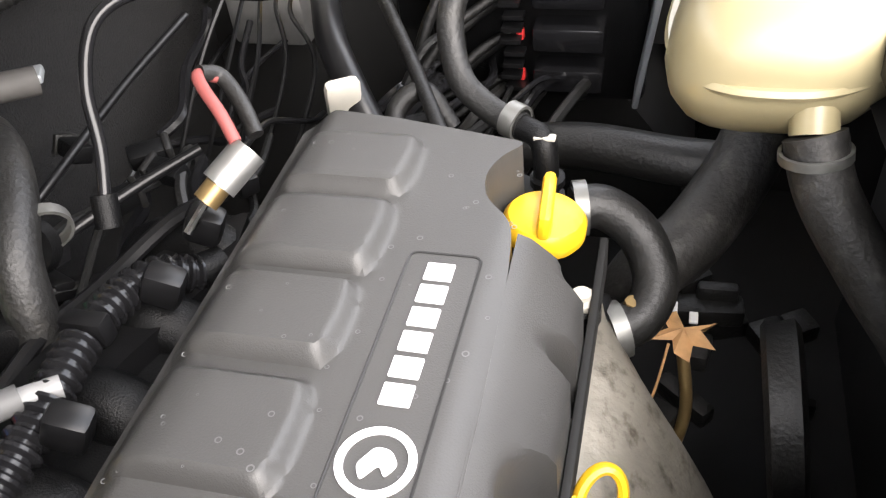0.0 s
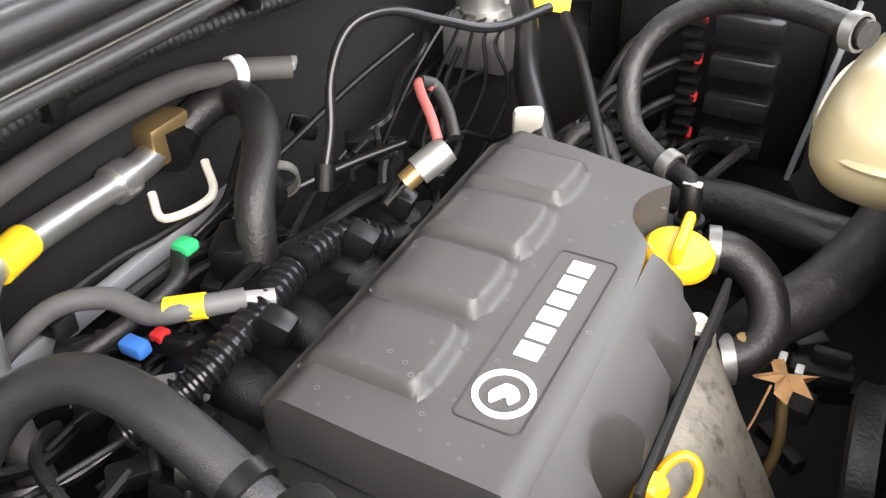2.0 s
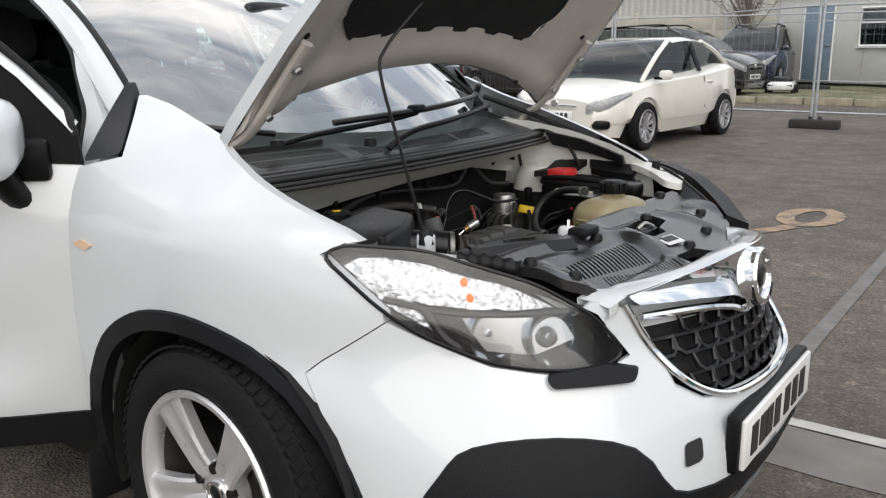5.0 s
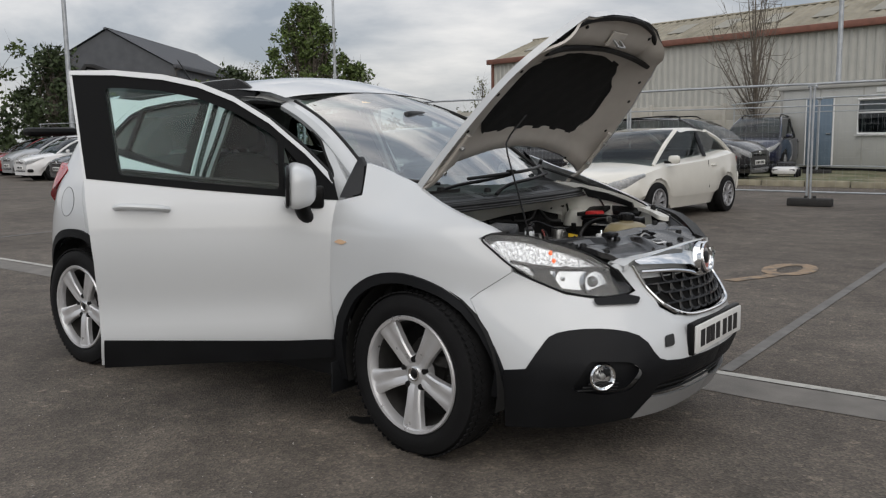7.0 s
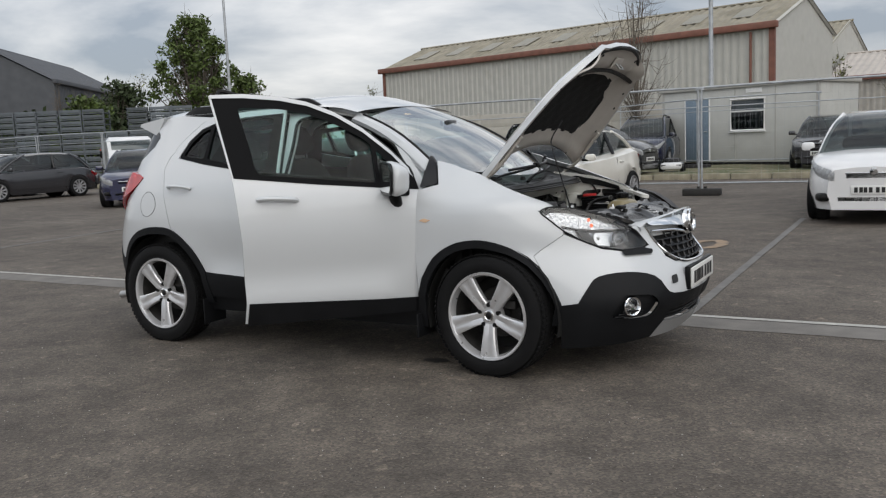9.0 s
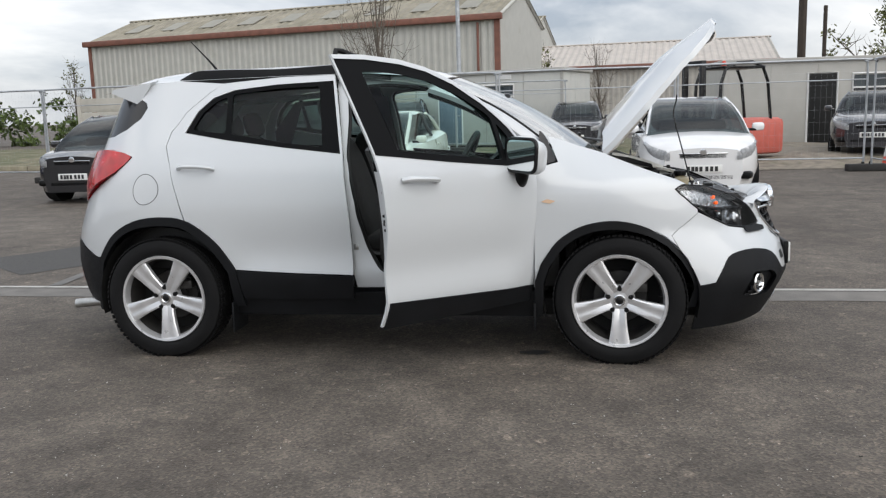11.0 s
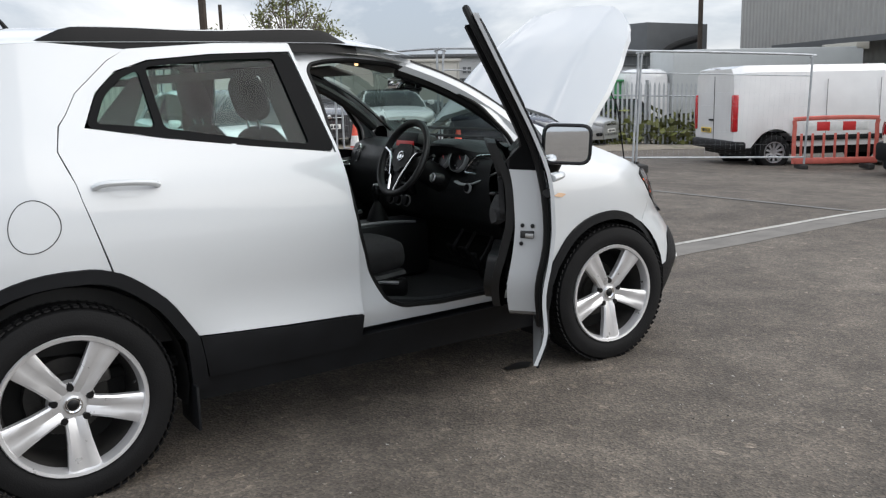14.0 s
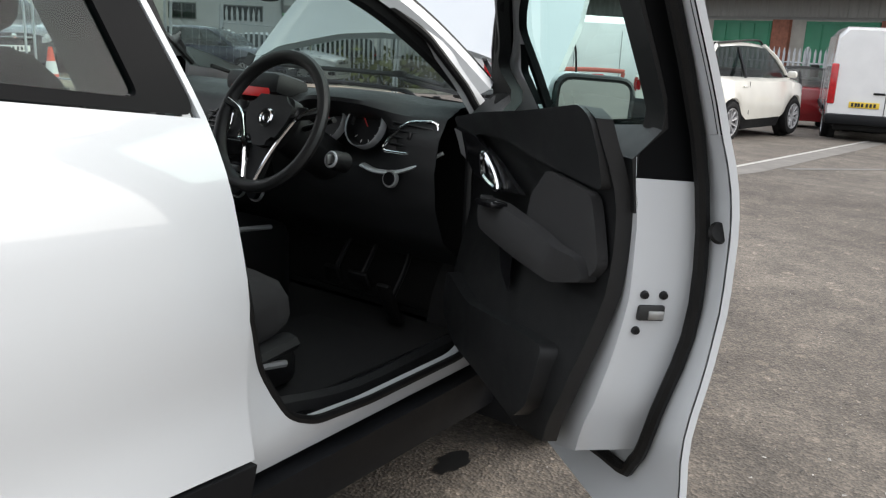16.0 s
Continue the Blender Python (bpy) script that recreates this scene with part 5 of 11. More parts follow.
part("armrest", sheet(rounded([(0.6, 0.872), (0.58, 0.912), (0.4, 0.922), (0.15, 0.915), (-0.03, 0.9), (-0.055, 0.865), (0.05, 0.835), (0.3, 0.826), (0.5, 0.84)], 0.03), lambda u, z: inlay(1, 0.212 + 0.034 * math.sqrt(max(0.0, 1 - ((z - 0.875) / 0.055) ** 2)) * ease(-0.07, 0.06, u) * ease(0.61, 0.5, u))(u, z), 0.02, (), 0.03, V(0, -1, 0)), M_CLOTH, door, "padded armrest")
part("window_switch", box((0, 0, 0), (0.13, 0.04, 0.014), 0.005, Matrix.Translation(inlay(1, 0.24)(0.42, 0.916)) @ pose(0, 0, 0, 0, 6, 0)), M_GLOSSBLACK, door)
part("silver_spear", sheet([(0.78, 0.985), (0.78, 1.055), (0.66, 1.045), (0.5, 1.01), (0.32, 0.955), (0.5, 0.935), (0.68, 0.945)], lambda u, z: inlay(1, 0.204)(u, z), 0.03, (), 0.012, V(0, -1, 0)), M_GLOSSBLACK, door, "gloss dark trim round the inner handle")
part("silver_edge", sheet([(0.785, 0.985), (0.785, 1.05), (0.74, 1.045), (0.745, 0.975)], lambda u, z: inlay(1, 0.207)(u, z), 0.03), M_SILVERTRIM, door, "silver trim end")
part("inner_handle", tube([inlay(1, 0.212)(u, z) for u, z in ((0.57, 1.012), (0.575, 0.962), (0.51, 0.945), (0.455, 0.947), (0.5, 0.985))], 0.007, 8, 5, True), M_CHROME, door, "chrome inner door handle")
part("door_pocket", sheet(rounded([(0.72, 0.58), (0.74, 0.68), (0.5, 0.66), (0.2, 0.7), (0.02, 0.72), (0.03, 0.6), (0.12, 0.535), (0.6, 0.52)], 0.03), lambda u, z: inlay(1, 0.236)(u, z), 0.05, (), 0.05, V(0, -1, 0)), M_TRIM, door, "moulded door pocket")
part("pull_recess", sheet(rounded([(0.46, 0.855), (0.4, 0.77), (0.32, 0.735), (0.34, 0.83)], 0.02), lambda u, z: inlay(1, 0.21)(u, z), 0.03), M_GLOSSBLACK, door)

def latch_face(z):
    """A place on the shell's folded rear edge, and the way it faces."""
    u = table([(0.515, 0.01), (0.64, -0.06), (0.85, -0.098), (1.144, -0.13)], z)
    return inlay(1, 0.1)(u, z) + V(-0.003, 0, 0)


for z, dy in ((0.858, 0.018), (0.858, -0.018), (0.79, 0.018)):
    part("latch_screw", lathe([(0.0, 0.006), (0.006, 0.005), (0.008, 0.0), (0.008, -0.006)], Matrix.Translation(latch_face(z) + V(0, dy, 0)) @ pose(0, 0, 0, 0, -90, 0), 10), M_SATIN, door)
part("door_latch", box((0, 0, 0), (0.012, 0.05, 0.028), 0.004, Matrix.Translation(latch_face(0.825))), M_INK, door, "black door latch")
part("latch_plate", box((0, 0, 0), (0.006, 0.03, 0.016), 0.002, Matrix.Translation(latch_face(0.822) + V(-0.006, -0.008, 0))), M_STEEL, door)
part("rubber_plug", lathe([(0.0, 0.004), (0.016, 0.003), (0.019, -0.004)], Matrix.Translation(inlay(1, 0.022)(-0.155, 0.985) + V(-0.01, 0.0, 0)) @ pose(0, 0, 0, 0, -70, 0), 18), M_RUBBER, door, "round black rubber plug")
dh = bmesh.new()
add_tube(dh, [skin(1, o)(u, z) for u, z, o in ((-0.075, 1.03, 0.004), (-0.045, 1.031, 0.03), (0.03, 1.028, 0.036), (0.1, 1.024, 0.03), (0.13, 1.022, 0.004))], 0.017, 10, 5, flat=0.8)
part("handle_recess", sheet([(0.03 + 0.06 * math.cos(i * math.pi / 10), 1.045 + 0.028 * math.sin(i * math.pi / 10)) for i in range(20)], skin(1, 0.0012), 0.03), M_WHITE, door)
part("door_handle", dh, M_WHITE, door, "body-coloured door handle")
part("door_lock", lathe([(0.0, 0.004), (0.008, 0.003), (0.009, -0.006)], Matrix.Translation(skin(1, 0.034)(-0.055, 1.03)) @ pose(0, 0, 0, 90, 0, 0), 12), M_CHROME, door)
# door mirror
mc = V(0.66, -0.93, 1.13)
mir = bmesh.new()
r = bmesh.ops.create_uvsphere(mir, u_segments=24, v_segments=16, radius=1.0)
for v in mir.verts:
    x, y, z = v.co
    q = 4.0
    n = (abs(x) ** q + abs(y) ** q + abs(z) ** q) ** (1 / q)
    x, y, z = x / n, y / n, z / n
    taper = 1 - 0.22 * max(0, x)
    v.co = V(mc.x + (0.075 if x > 0 else 0.045) * x, mc.y + 0.105 * y * taper, mc.z + 0.088 * z * taper + 0.012 * y)
part("mirror_housing", mir, M_WHITE, door, "white door mirror housing")
part("mirror_bezel", tube([mc + V(-0.046, a, b) for a, b in rounded([(-0.1, -0.08), (0.1, -0.083), (0.103, 0.08), (-0.1, 0.083)], 0.04)], 0.009, 8, 1, True), M_GLOSSBLACK, door)
part("mirror_glass", prism(rounded([(-0.093, -0.073), (0.093, -0.076), (0.096, 0.073), (-0.093, 0.076)], 0.035), 0.004, Matrix.Translation(mc + V(-0.05, 0, 0)) @ Matrix(((0, 0, -1, 0), (1, 0, 0, 0), (0, 1, 0, 0), (0, 0, 0, 1)))), M_MIRROR, door, "door mirror glass")
part("mirror_arm", tube([mc + V(0.01, 0.04, -0.07), mc + V(0.028, 0.065, -0.125), mc + V(0.045, 0.1, -0.155), mc + V(0.06, 0.14, -0.15)], 0.036, 12, 4, flat=0.85), M_PLASTIC, door, "black mirror arm")
part("mirror_foot", box((0, 0, 0), (0.11, 0.035, 0.1), 0.015, Matrix.Translation(skin(1, 0.012)(0.72, 1.065))), M_PLASTIC, door)
part("hinge", box((0.83, -0.80, 0.62), (0.05, 0.03, 0.07), 0.006), M_WHITE, suv)
part("hinge", box((0.83, -0.80, 0.95), (0.05, 0.03, 0.07), 0.006), M_WHITE, suv)
part("door_check_boot", tube([(0.8, -0.76, 0.78), (0.77, -0.8, 0.78), (0.74, -0.85, 0.78)], 0.02, 10), M_RUBBER, suv)

# ---- the raised bonnet ----
B0 = Matrix.Translation((1.172, 0, 1.14)) @ pose(0, 0, 0, 0, -46.6, 0)
B_OUT = [(0.135, -0.2), (0.095, -0.42), (0.04, -0.6), (-0.005, -0.69), (0.06, -0.697), (0.3, -0.683), (0.5, -0.645), (0.68, -0.58), (0.79, -0.505), (0.855, -0.435), (0.905, -0.335), (0.94, -0.18), (0.95, 0.0)]
B_OUT = B_OUT + [(a, -b) for a, b in B_OUT[::-1][1:]] + [(0.145, 0.0)]


def bonnet_skin(drop=0.0):
    def f(a, b):
        k = abs(b) / 0.69
        h = 0.05 * (1 - k * k) - 0.045 * ease(0.55, 1.0, a) - 0.06 * ease(0.8, 1.25, k + a * 0.35) + 0.022 * math.sin(math.pi * min(1, max(0, a)))
        h += 0.012 * (ease(0.46, 0.5, abs(b) + 0.18 * a) - ease(0.5, 0.58, abs(b) + 0.18 * a))
        return B0 @ V(a, b, h + drop)

    return f


down = B0.to_3x3() @ V(0, 0, -1)
bonnet = part("bonnet", sheet(B_OUT, bonnet_skin(0.0), 0.045, (), 0.03, down), M_WHITE, suv, "white bonnet propped open")
well = rounded([(0.24, -0.4), (0.34, -0.48), (0.52, -0.45), (0.66, -0.33), (0.71, -0.12), (0.71, 0.12), (0.66, 0.33), (0.52, 0.45), (0.34, 0.48), (0.24, 0.4), (0.27, 0.15), (0.27, -0.15)], 0.04)


def lining(a, b):
    """The pressed underside: hollow towards the rim, with two raised beams."""
    d = -0.03 - 0.018 * math.exp(-((abs(b) - 0.55 + 0.25 * max(0, a - 0.4)) / 0.05) ** 2) - 0.02 * math.exp(-((a - 0.8) / 0.05) ** 2) - 0.016 * math.exp(-((a - 0.19 + 0.25 * b * b) / 0.04) ** 2)
    return bonnet_skin(d)(a, b)


part("bonnet_lining", sheet(shrink(B_OUT, 0.008), lining, 0.03, [well], 0.012, -down), M_UNDER, bonnet, "pressed beige-white underside of the bonnet")
part("insulation_pad", sheet(shrink(well, -0.012), lambda a, b: bonnet_skin(-0.03 + 0.004 * math.sin(a * 40) * math.sin(b * 40))(a, b), 0.04), M_FELT, bonnet, "black felt insulation pad")
part("front_seal", tube([bonnet_skin(-0.045)(a, b) for a, b in ((0.72, -0.48), (0.74, -0.3), (0.76, 0.0), (0.74, 0.3), (0.72, 0.48))], 0.014, 8), M_RUBBER, bonnet, "black rubber seal across the bonnet")
part("edge_seal", tube([bonnet_skin(-0.03)(a, b) for a, b in ((0.79, -0.46), (0.88, -0.325), (0.925, -0.15), (0.932, 0.0), (0.925, 0.15), (0.88, 0.325), (0.79, 0.46))], 0.013, 8), M_RUBBER, bonnet)
part("striker", tube([bonnet_skin(-0.05)(0.83, -0.03), bonnet_skin(-0.1)(0.82, -0.03), bonnet_skin(-0.1)(0.82, 0.03), bonnet_skin(-0.05)(0.83, 0.03)], 0.006, 8, 1), M_STEEL, bonnet, "steel bonnet striker")
part("striker_plate", box((0, 0, 0), (0.07, 0.13, 0.008), 0.003, Matrix.Translation(bonnet_skin(-0.055)(0.83, 0)) @ pose(0, 0, 0, 0, -52, 0)), M_UNDER, bonnet)
for side in (1, -1):
    # black discs on the lining paint the shade inside its pressed holes
    for a, b in ((0.5, 0.6), (0.62, 0.55), (0.3, 0.62), (0.86, 0.3), (0.08, 0.5)):
        part("hole_shade_disc", lathe([(0.0, 0.002), (0.008, 0.002), (0.009, -0.004)], Matrix.Translation(lining(a, -side * b) + down * 0.002) @ pose(0, 0, 0, 0, 132, 0), 10), M_DARK, bonnet)
    hp = [(1.06, -side * 0.70, 1.055), (1.12, -side * 0.70, 1.05), (1.155, -side * 0.695, 1.085)]
    hinge = part("bonnet_hinge", tube(hp + [tuple(bonnet_skin(-0.05)(0.04, -side * 0.655)), tuple(bonnet_skin(-0.05)(0.3, -side * 0.635))], 0.016, 8, 5, flat=0.7), M_UNDER, suv, "pressed steel bonnet hinge")
    for a in (0.1, 0.24):
        part("hinge_bolt", lathe([(0.0, 0.012), (0.009, 0.01), (0.01, 0.004), (0.014, 0.002), (0.014, -0.003)], Matrix.Translation(bonnet_skin(-0.064)(a, -side * 0.637)) @ pose(0, 0, 0, 0, 132, 0), 8), M_STEEL, hinge)
part("prop_rod", tube([(1.664, -0.563, 0.915), (1.62, -0.575, 1.08), (1.572, -0.586, 1.255), (1.565, -0.56, 1.31), (1.585, -0.5, 1.375), (1.59, -0.47, 1.40)], 0.0036, 8, 6), M_SATIN, suv, "thin dark bonnet prop rod")

# ---- engine bay ----
M_DUSTHOSE = material("very_dusty_hose", (0.013, 0.0123, 0.0113), 0.58, vary=0.35, scale=35, second=(0.038, 0.0355, 0.032), second_scale=60, second_at=0.52, bump=0.3, bump_scale=250)
M_DULLRED = material("dull_red_sleeve", (0.24, 0.06, 0.055), 0.55, vary=0.15, scale=60)
# black floor and back wall put the deep shade of the bay into colour
part("bay_shade_floor", box((1.45, 0, 0.38), (0.9, 1.25, 0.02)), M_DARK, suv)
part("bay_shade_back", box((1.075, 0, 0.68), (0.02, 1.3, 0.62)), M_DARK, suv)
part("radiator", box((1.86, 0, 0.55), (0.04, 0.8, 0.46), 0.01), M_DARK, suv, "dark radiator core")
for side in (1, -1):
    low = 0.1 if side > 0 else 0.0
    inner = [(1.06, 1.06), (1.2, 1.06), (1.35, 1.035), (1.5, 0.995), (1.62, 0.95), (1.66, 0.9), (1.67, 0.84), (1.06, 0.84)]
    # added black sheet: the shade below the white inner wing
    part("bay_shade_side", sheet([(1.06, 0.838), (1.67, 0.838), (1.7, 0.6), (1.06, 0.6)], lambda x, z, s=side: V(x, -s * 0.63, z), 0.1), M_DARK, suv)
    part("inner_wing", sheet(inner, lambda x, z, s=side: V(x, -s * (0.655 + 0.02 * math.sin(x * 9) - 0.05 * ease(1.35, 1.75, x)), z - low * ease(0.6, 0.9, z)), 0.07), M_INNER, suv, "white painted inner wing")
    if side < 0:
        part("wing_ledge", sheet([(1.1, 0.65), (1.1, 0.73), (1.3, 0.72), (1.5, 0.7), (1.48, 0.675), (1.3, 0.67)], lambda x, y: V(x, y, 1.05 - 0.01 * (x - 1.1) - 0.3 * max(0, x - 1.2) ** 1.1), 0.05, (), 0.02, V(0, 0, -1)), M_INNER, suv)
    tower = Matrix.Translation((1.24, -side * 0.64, 0.87))
    part("strut_tower", lathe([(0.0, 0.05), (0.04, 0.045), (0.06, 0.04), (0.08, 0.01), (0.09, -0.04)], tower, 24), M_INNER, suv, "white strut tower")
    # added black skirt, only there to darken the tower's lower part
    part("tower_dark_skirt", lathe([(0.0905, -0.04), (0.096, -0.06), (0.1, -0.3)], tower, 24), M_DARK, suv)
    if side > 0:
        part("scuttle_end_cover", sheet(rounded([(0.9, 0.66), (0.88, 0.73), (1.1, 0.745), (1.28, 0.735), (1.33, 0.7), (1.24, 0.66), (1.1, 0.66)], 0.02), lambda x, y: V(x, -y, 1.082 - 0.35 * max(0, x - 1.05) ** 1.2 - 0.15 * max(0, 0.7 - y)), 0.03, (), 0.03, V(0, 0, -1)), M_PLASTIC, suv, "black plastic corner of the scuttle")
    part("wing_gutter_seal", tube([skin(side, -0.02)(u, z) + V(0, side * 0.01, -0.012) for u, z in ((1.0, 1.16), (1.196, 1.105), (1.346, 1.062), (1.47, 1.022), (1.6, 0.975))], 0.008, 6), M_RUBBER, suv)
    if side < 0:
        part("wing_rail", sheet([(1.27, 1.03), (1.4, 1.008), (1.55, 0.962), (1.56, 0.935), (1.42, 0.965), (1.3, 0.985)], lambda x, z: V(x, 0.633 + 0.02 * math.sin(x * 9) - 0.05 * ease(1.35, 1.75, x), z), 0.05, (), 0.015, V(0, 1, 0)), M_SATIN, suv, "black rail along the passenger wing")
        part("lamp_top_cover", sheet([(1.42, 0.735), (1.5, 0.755), (1.6, 0.76), (1.7, 0.735), (1.8, 0.69), (1.9, 0.625), (2.0, 0.52), (1.95, 0.47), (1.86, 0.56), (1.76, 0.645), (1.66, 0.7), (1.5, 0.71)], lambda x, y, s=side: V(x, -s * y, table([(1.4, 1.02), (1.5, 0.985), (1.6, 0.945), (1.7, 0.932), (1.8, 0.912), (1.9, 0.868), (2.0, 0.81)], x)), 0.04, (), 0.03, V(0, 0, -1)), M_PLASTIC, suv, "black cover over the headlamp")

# white cross-strip with the prop's seat
part("slam_strip", sheet([(1.54, -0.675), (1.58, -0.64), (1.67, -0.565), (1.76, -0.485), (1.785, -0.455), (1.762, -0.445), (1.66, -0.53), (1.58, -0.607), (1.52, -0.655)], lambda x, y: V(x, y, 0.918 - 0.2 * (x - 1.52)), 0.04, (), 0.012, V(0, 0, -1)), M_WHITE, suv, "white painted bay edge")
seat = part("prop_seat", box((1.664, -0.563, 0.913), (0.034, 0.03, 0.05), 0.008), M_WHITE, suv)
part("grommet", lathe([(0.0, 0.02), (0.012, 0.02), (0.016, 0.012), (0.018, -0.01)], Matrix.Translation((1.664, -0.563, 0.925)), 14), M_RUBBER, seat)
part("bump_stop", lathe([(0.0, 0.013), (0.007, 0.012), (0.0095, 0.0), (0.009, -0.02)], Matrix.Translation((1.615, -0.645, 0.925)), 12), M_RUBBER, suv)

# engine cover
COVER = [(1.369, 0.153), (1.45, 0.143), (1.545, 0.123), (1.53, 0.108), (1.522, 0.086), (1.527, 0.062), (1.548, 0.04), (1.553, 0.0), (1.557, -0.1), (1.558, -0.204), (1.46, -0.203), (1.372, -0.2)]
PADS = [(-0.168, -0.1), (-0.09, -0.026), (-0.02, 0.047), (0.053, 0.117)]


def cover_top(x, y):
    z = 0.8 - 0.02 * ease(1.4, 1.37, x) - 0.004 * ease(1.54, 1.558, x)
    for a, b in PADS:
        xe = 1.476 - 0.05 * abs((y - (a + b) / 2) / (b - a)) ** 3
        k = ease(a, a + 0.007, y) * (1 - ease(b - 0.005, b + 0.003, y)) * (1 - ease(xe - 0.006, xe + 0.002, x)) * ease(1.365, 1.42, x)
        z += 0.0125 * k * (1 - 0.35 * (y - a) / (b - a))
    return V(x, y, z)


ec = bmesh.new()
add_sheet(ec, rounded(COVER, 0.01, 3), cover_top, 0.0037, (), 0.055, 0, V(0, 0, -1))
cover_line = rounded([(1.494, -0.165), (1.537, -0.165), (1.537, 0.006), (1.494, 0.006)], 0.006, 4)
cover = part("engine_cover", ec, M_COVER, suv, "dark grey ribbed plastic engine cover with water spots")
sk = bmesh.new()
rows = []
for i in range(81):
    y = 0.034 - 0.239 * i / 80
    notch = sum(d * math.sqrt(max(0.0, 1 - ((y - c) / w) ** 2)) for c, w, d in ((0.036, 0.016, 0.016), (-0.03, 0.013, 0.016), (-0.128, 0.03, 0.024)))
    xe = 1.594 - notch
    rows.append([sk.verts.new(p) for p in [(1.5525 + 0.005 * i / 80, y, 0.7965), (1.56, y, 0.7935)] + [(1.562 + (xe - 1.562) * k, y, 0.792 - 0.03 * k * (xe - 1.562) / 0.032) for k in (0.15, 0.5, 0.85)] + [(xe, y, 0.788 - 0.03 * (xe - 1.562) / 0.032), (xe + 0.001, y, 0.69)]])
for a, b in zip(rows, rows[1:]):
    for j in range(6):
        sk.faces.new((a[j], a[j + 1], b[j + 1], b[j]))
part("cover_skirt", sk, M_COVER, cover)
part("title_groove", tube([(a, b, cover_top(a, b).z) for a, b in dense_outline(cover_line, 0.01)], 0.0009, 5, 1, True), M_INK, cover, "dark groove round the title panel")
for i in range(6):
    y0 = -0.106 + i * 0.0178
    part("title_bar", box((1.515, y0 + 0.0072, 0.8006), (0.0165, 0.0138, 0.002), 0.0008), M_LETTER, cover, "plain silver bar in the cover's title")
part("emblem_ring", lathe([(0.0155, -0.0006), (0.0155, 0.0012), (0.0195, 0.0012), (0.0195, -0.0006), (0.0155, -0.0006)], Matrix.Translation((1.516, -0.138, 0.8)), 32), M_LETTER, cover, "plain silver ring emblem")
part("emblem_shape", prism(rounded([(-0.009, -0.003), (-0.002, 0.008), (0.006, 0.007), (0.011, 0.0), (0.006, -0.008), (0.002, -0.001), (-0.005, -0.011)], 0.003), 0.0012, Matrix.Translation((1.516, -0.138, 0.8))), M_LETTER, cover)
rnd = random.Random(21)
spots = bmesh.new()
for _ in range(60):
    x, y = rnd.uniform(1.38, 1.55), rnd.uniform(-0.195, 0.12)
    r = rnd.uniform(0.0007, 0.0022)
    m = Matrix.Translation(cover_top(x, y) + V(0, 0, 0.0004))
    add_lathe(spots, [(r * 0.62, 0), (r, 0.0001)], m, 10)
tagged(part("water_spots", spots, material("dried_water_mark", (0.1, 0.1, 0.1), 0.6), cover), kind="stuff")

# oil filler cap
cm = Matrix.Translation((1.5585, 0.092, 0.748)) @ pose(0, 0, 0, 0, 6, 12)
cap = part("oil_cap", lathe([(0.0, 0.019), (0.015, 0.019), (0.025, 0.0165), (0.0285, 0.012), (0.0285, 0.002), (0.026, -0.002), (0.0, -0.003)], cm, 36), M_YELLOW, suv, "bright yellow oil filler cap")
part("cap_grip", box((0, 0, 0), (0.0095, 0.055, 0.02), 0.0045, cm @ Matrix.Translation((0, 0, 0.024)) @ Matrix.Rotation(radians(-8), 4, "Z")), M_YELLOW, cap)
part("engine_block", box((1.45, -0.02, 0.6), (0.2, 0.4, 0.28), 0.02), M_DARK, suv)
part("cam_cover_rail", box((1.6, -0.06, 0.69), (0.014, 0.3, 0.02), 0.004), M_SATIN, suv)
for x, y, z, r in ((1.589, 0.058, 0.722, 0.0105), (1.593, -0.03, 0.695, 0.009), (1.606, 0.052, 0.69, 0.005)):
    b = part("bolt", lathe([(0.0, 0.006), (r * 0.6, 0.006), (r * 0.62, 0.002), (r, 0.001), (r, -0.004)], Matrix.Translation((x, y, z)), 12), M_CREAM, suv, "pale cover bolt")
    part("bolt_boss", lathe([(r * 0.9, -0.003), (r * 1.25, -0.006), (r * 1.3, -0.035)], Matrix.Translation((x, y, z)), 14), M_PLASTIC, b)

# breather valve and hoses at the filler
def hose(pts, r, mat=None, label="", seg=12, name="hose", **k):
    return part(name, tube(pts, r, seg, 7, **k), mat or M_HOSE, suv, label)


def clip(at, way, r, w=0.012, mat=None):
    d = Vector(way).normalized()
    m = Matrix.Translation(at) @ d.to_track_quat("Z", "Y").to_matrix().to_4x4()
    return part("hose_clip", lathe([(r, -w / 2), (r + 0.0025, -w / 2), (r + 0.0025, w / 2), (r, w / 2)], m, 20), mat or M_CLIPSTEEL, suv)


hose([(1.649, 0.184, 0.917), (1.6, 0.225, 0.912), (1.54, 0.255, 0.9), (1.49, 0.255, 0.875), (1.468, 0.235, 0.838), (1.478, 0.205, 0.8), (1.505, 0.186, 0.783), (1.531, 0.172, 0.779)], 0.0105, M_HOSE, "black overflow hose to the expansion tank")
clip((1.525, 0.176, 0.781), (0.85, -0.45, -0.1), 0.0115, 0.012)
clip((1.64, 0.19, 0.916), (0.85, -0.5, 0.1), 0.012, 0.01)
valve = part("breather_valve", tube([(1.53, 0.172, 0.779), (1.546, 0.162, 0.777), (1.551, 0.155, 0.76), (1.552, 0.15, 0.7)], 0.0095, 12, 5), M_PLASTIC, suv, "black plastic breather valve")
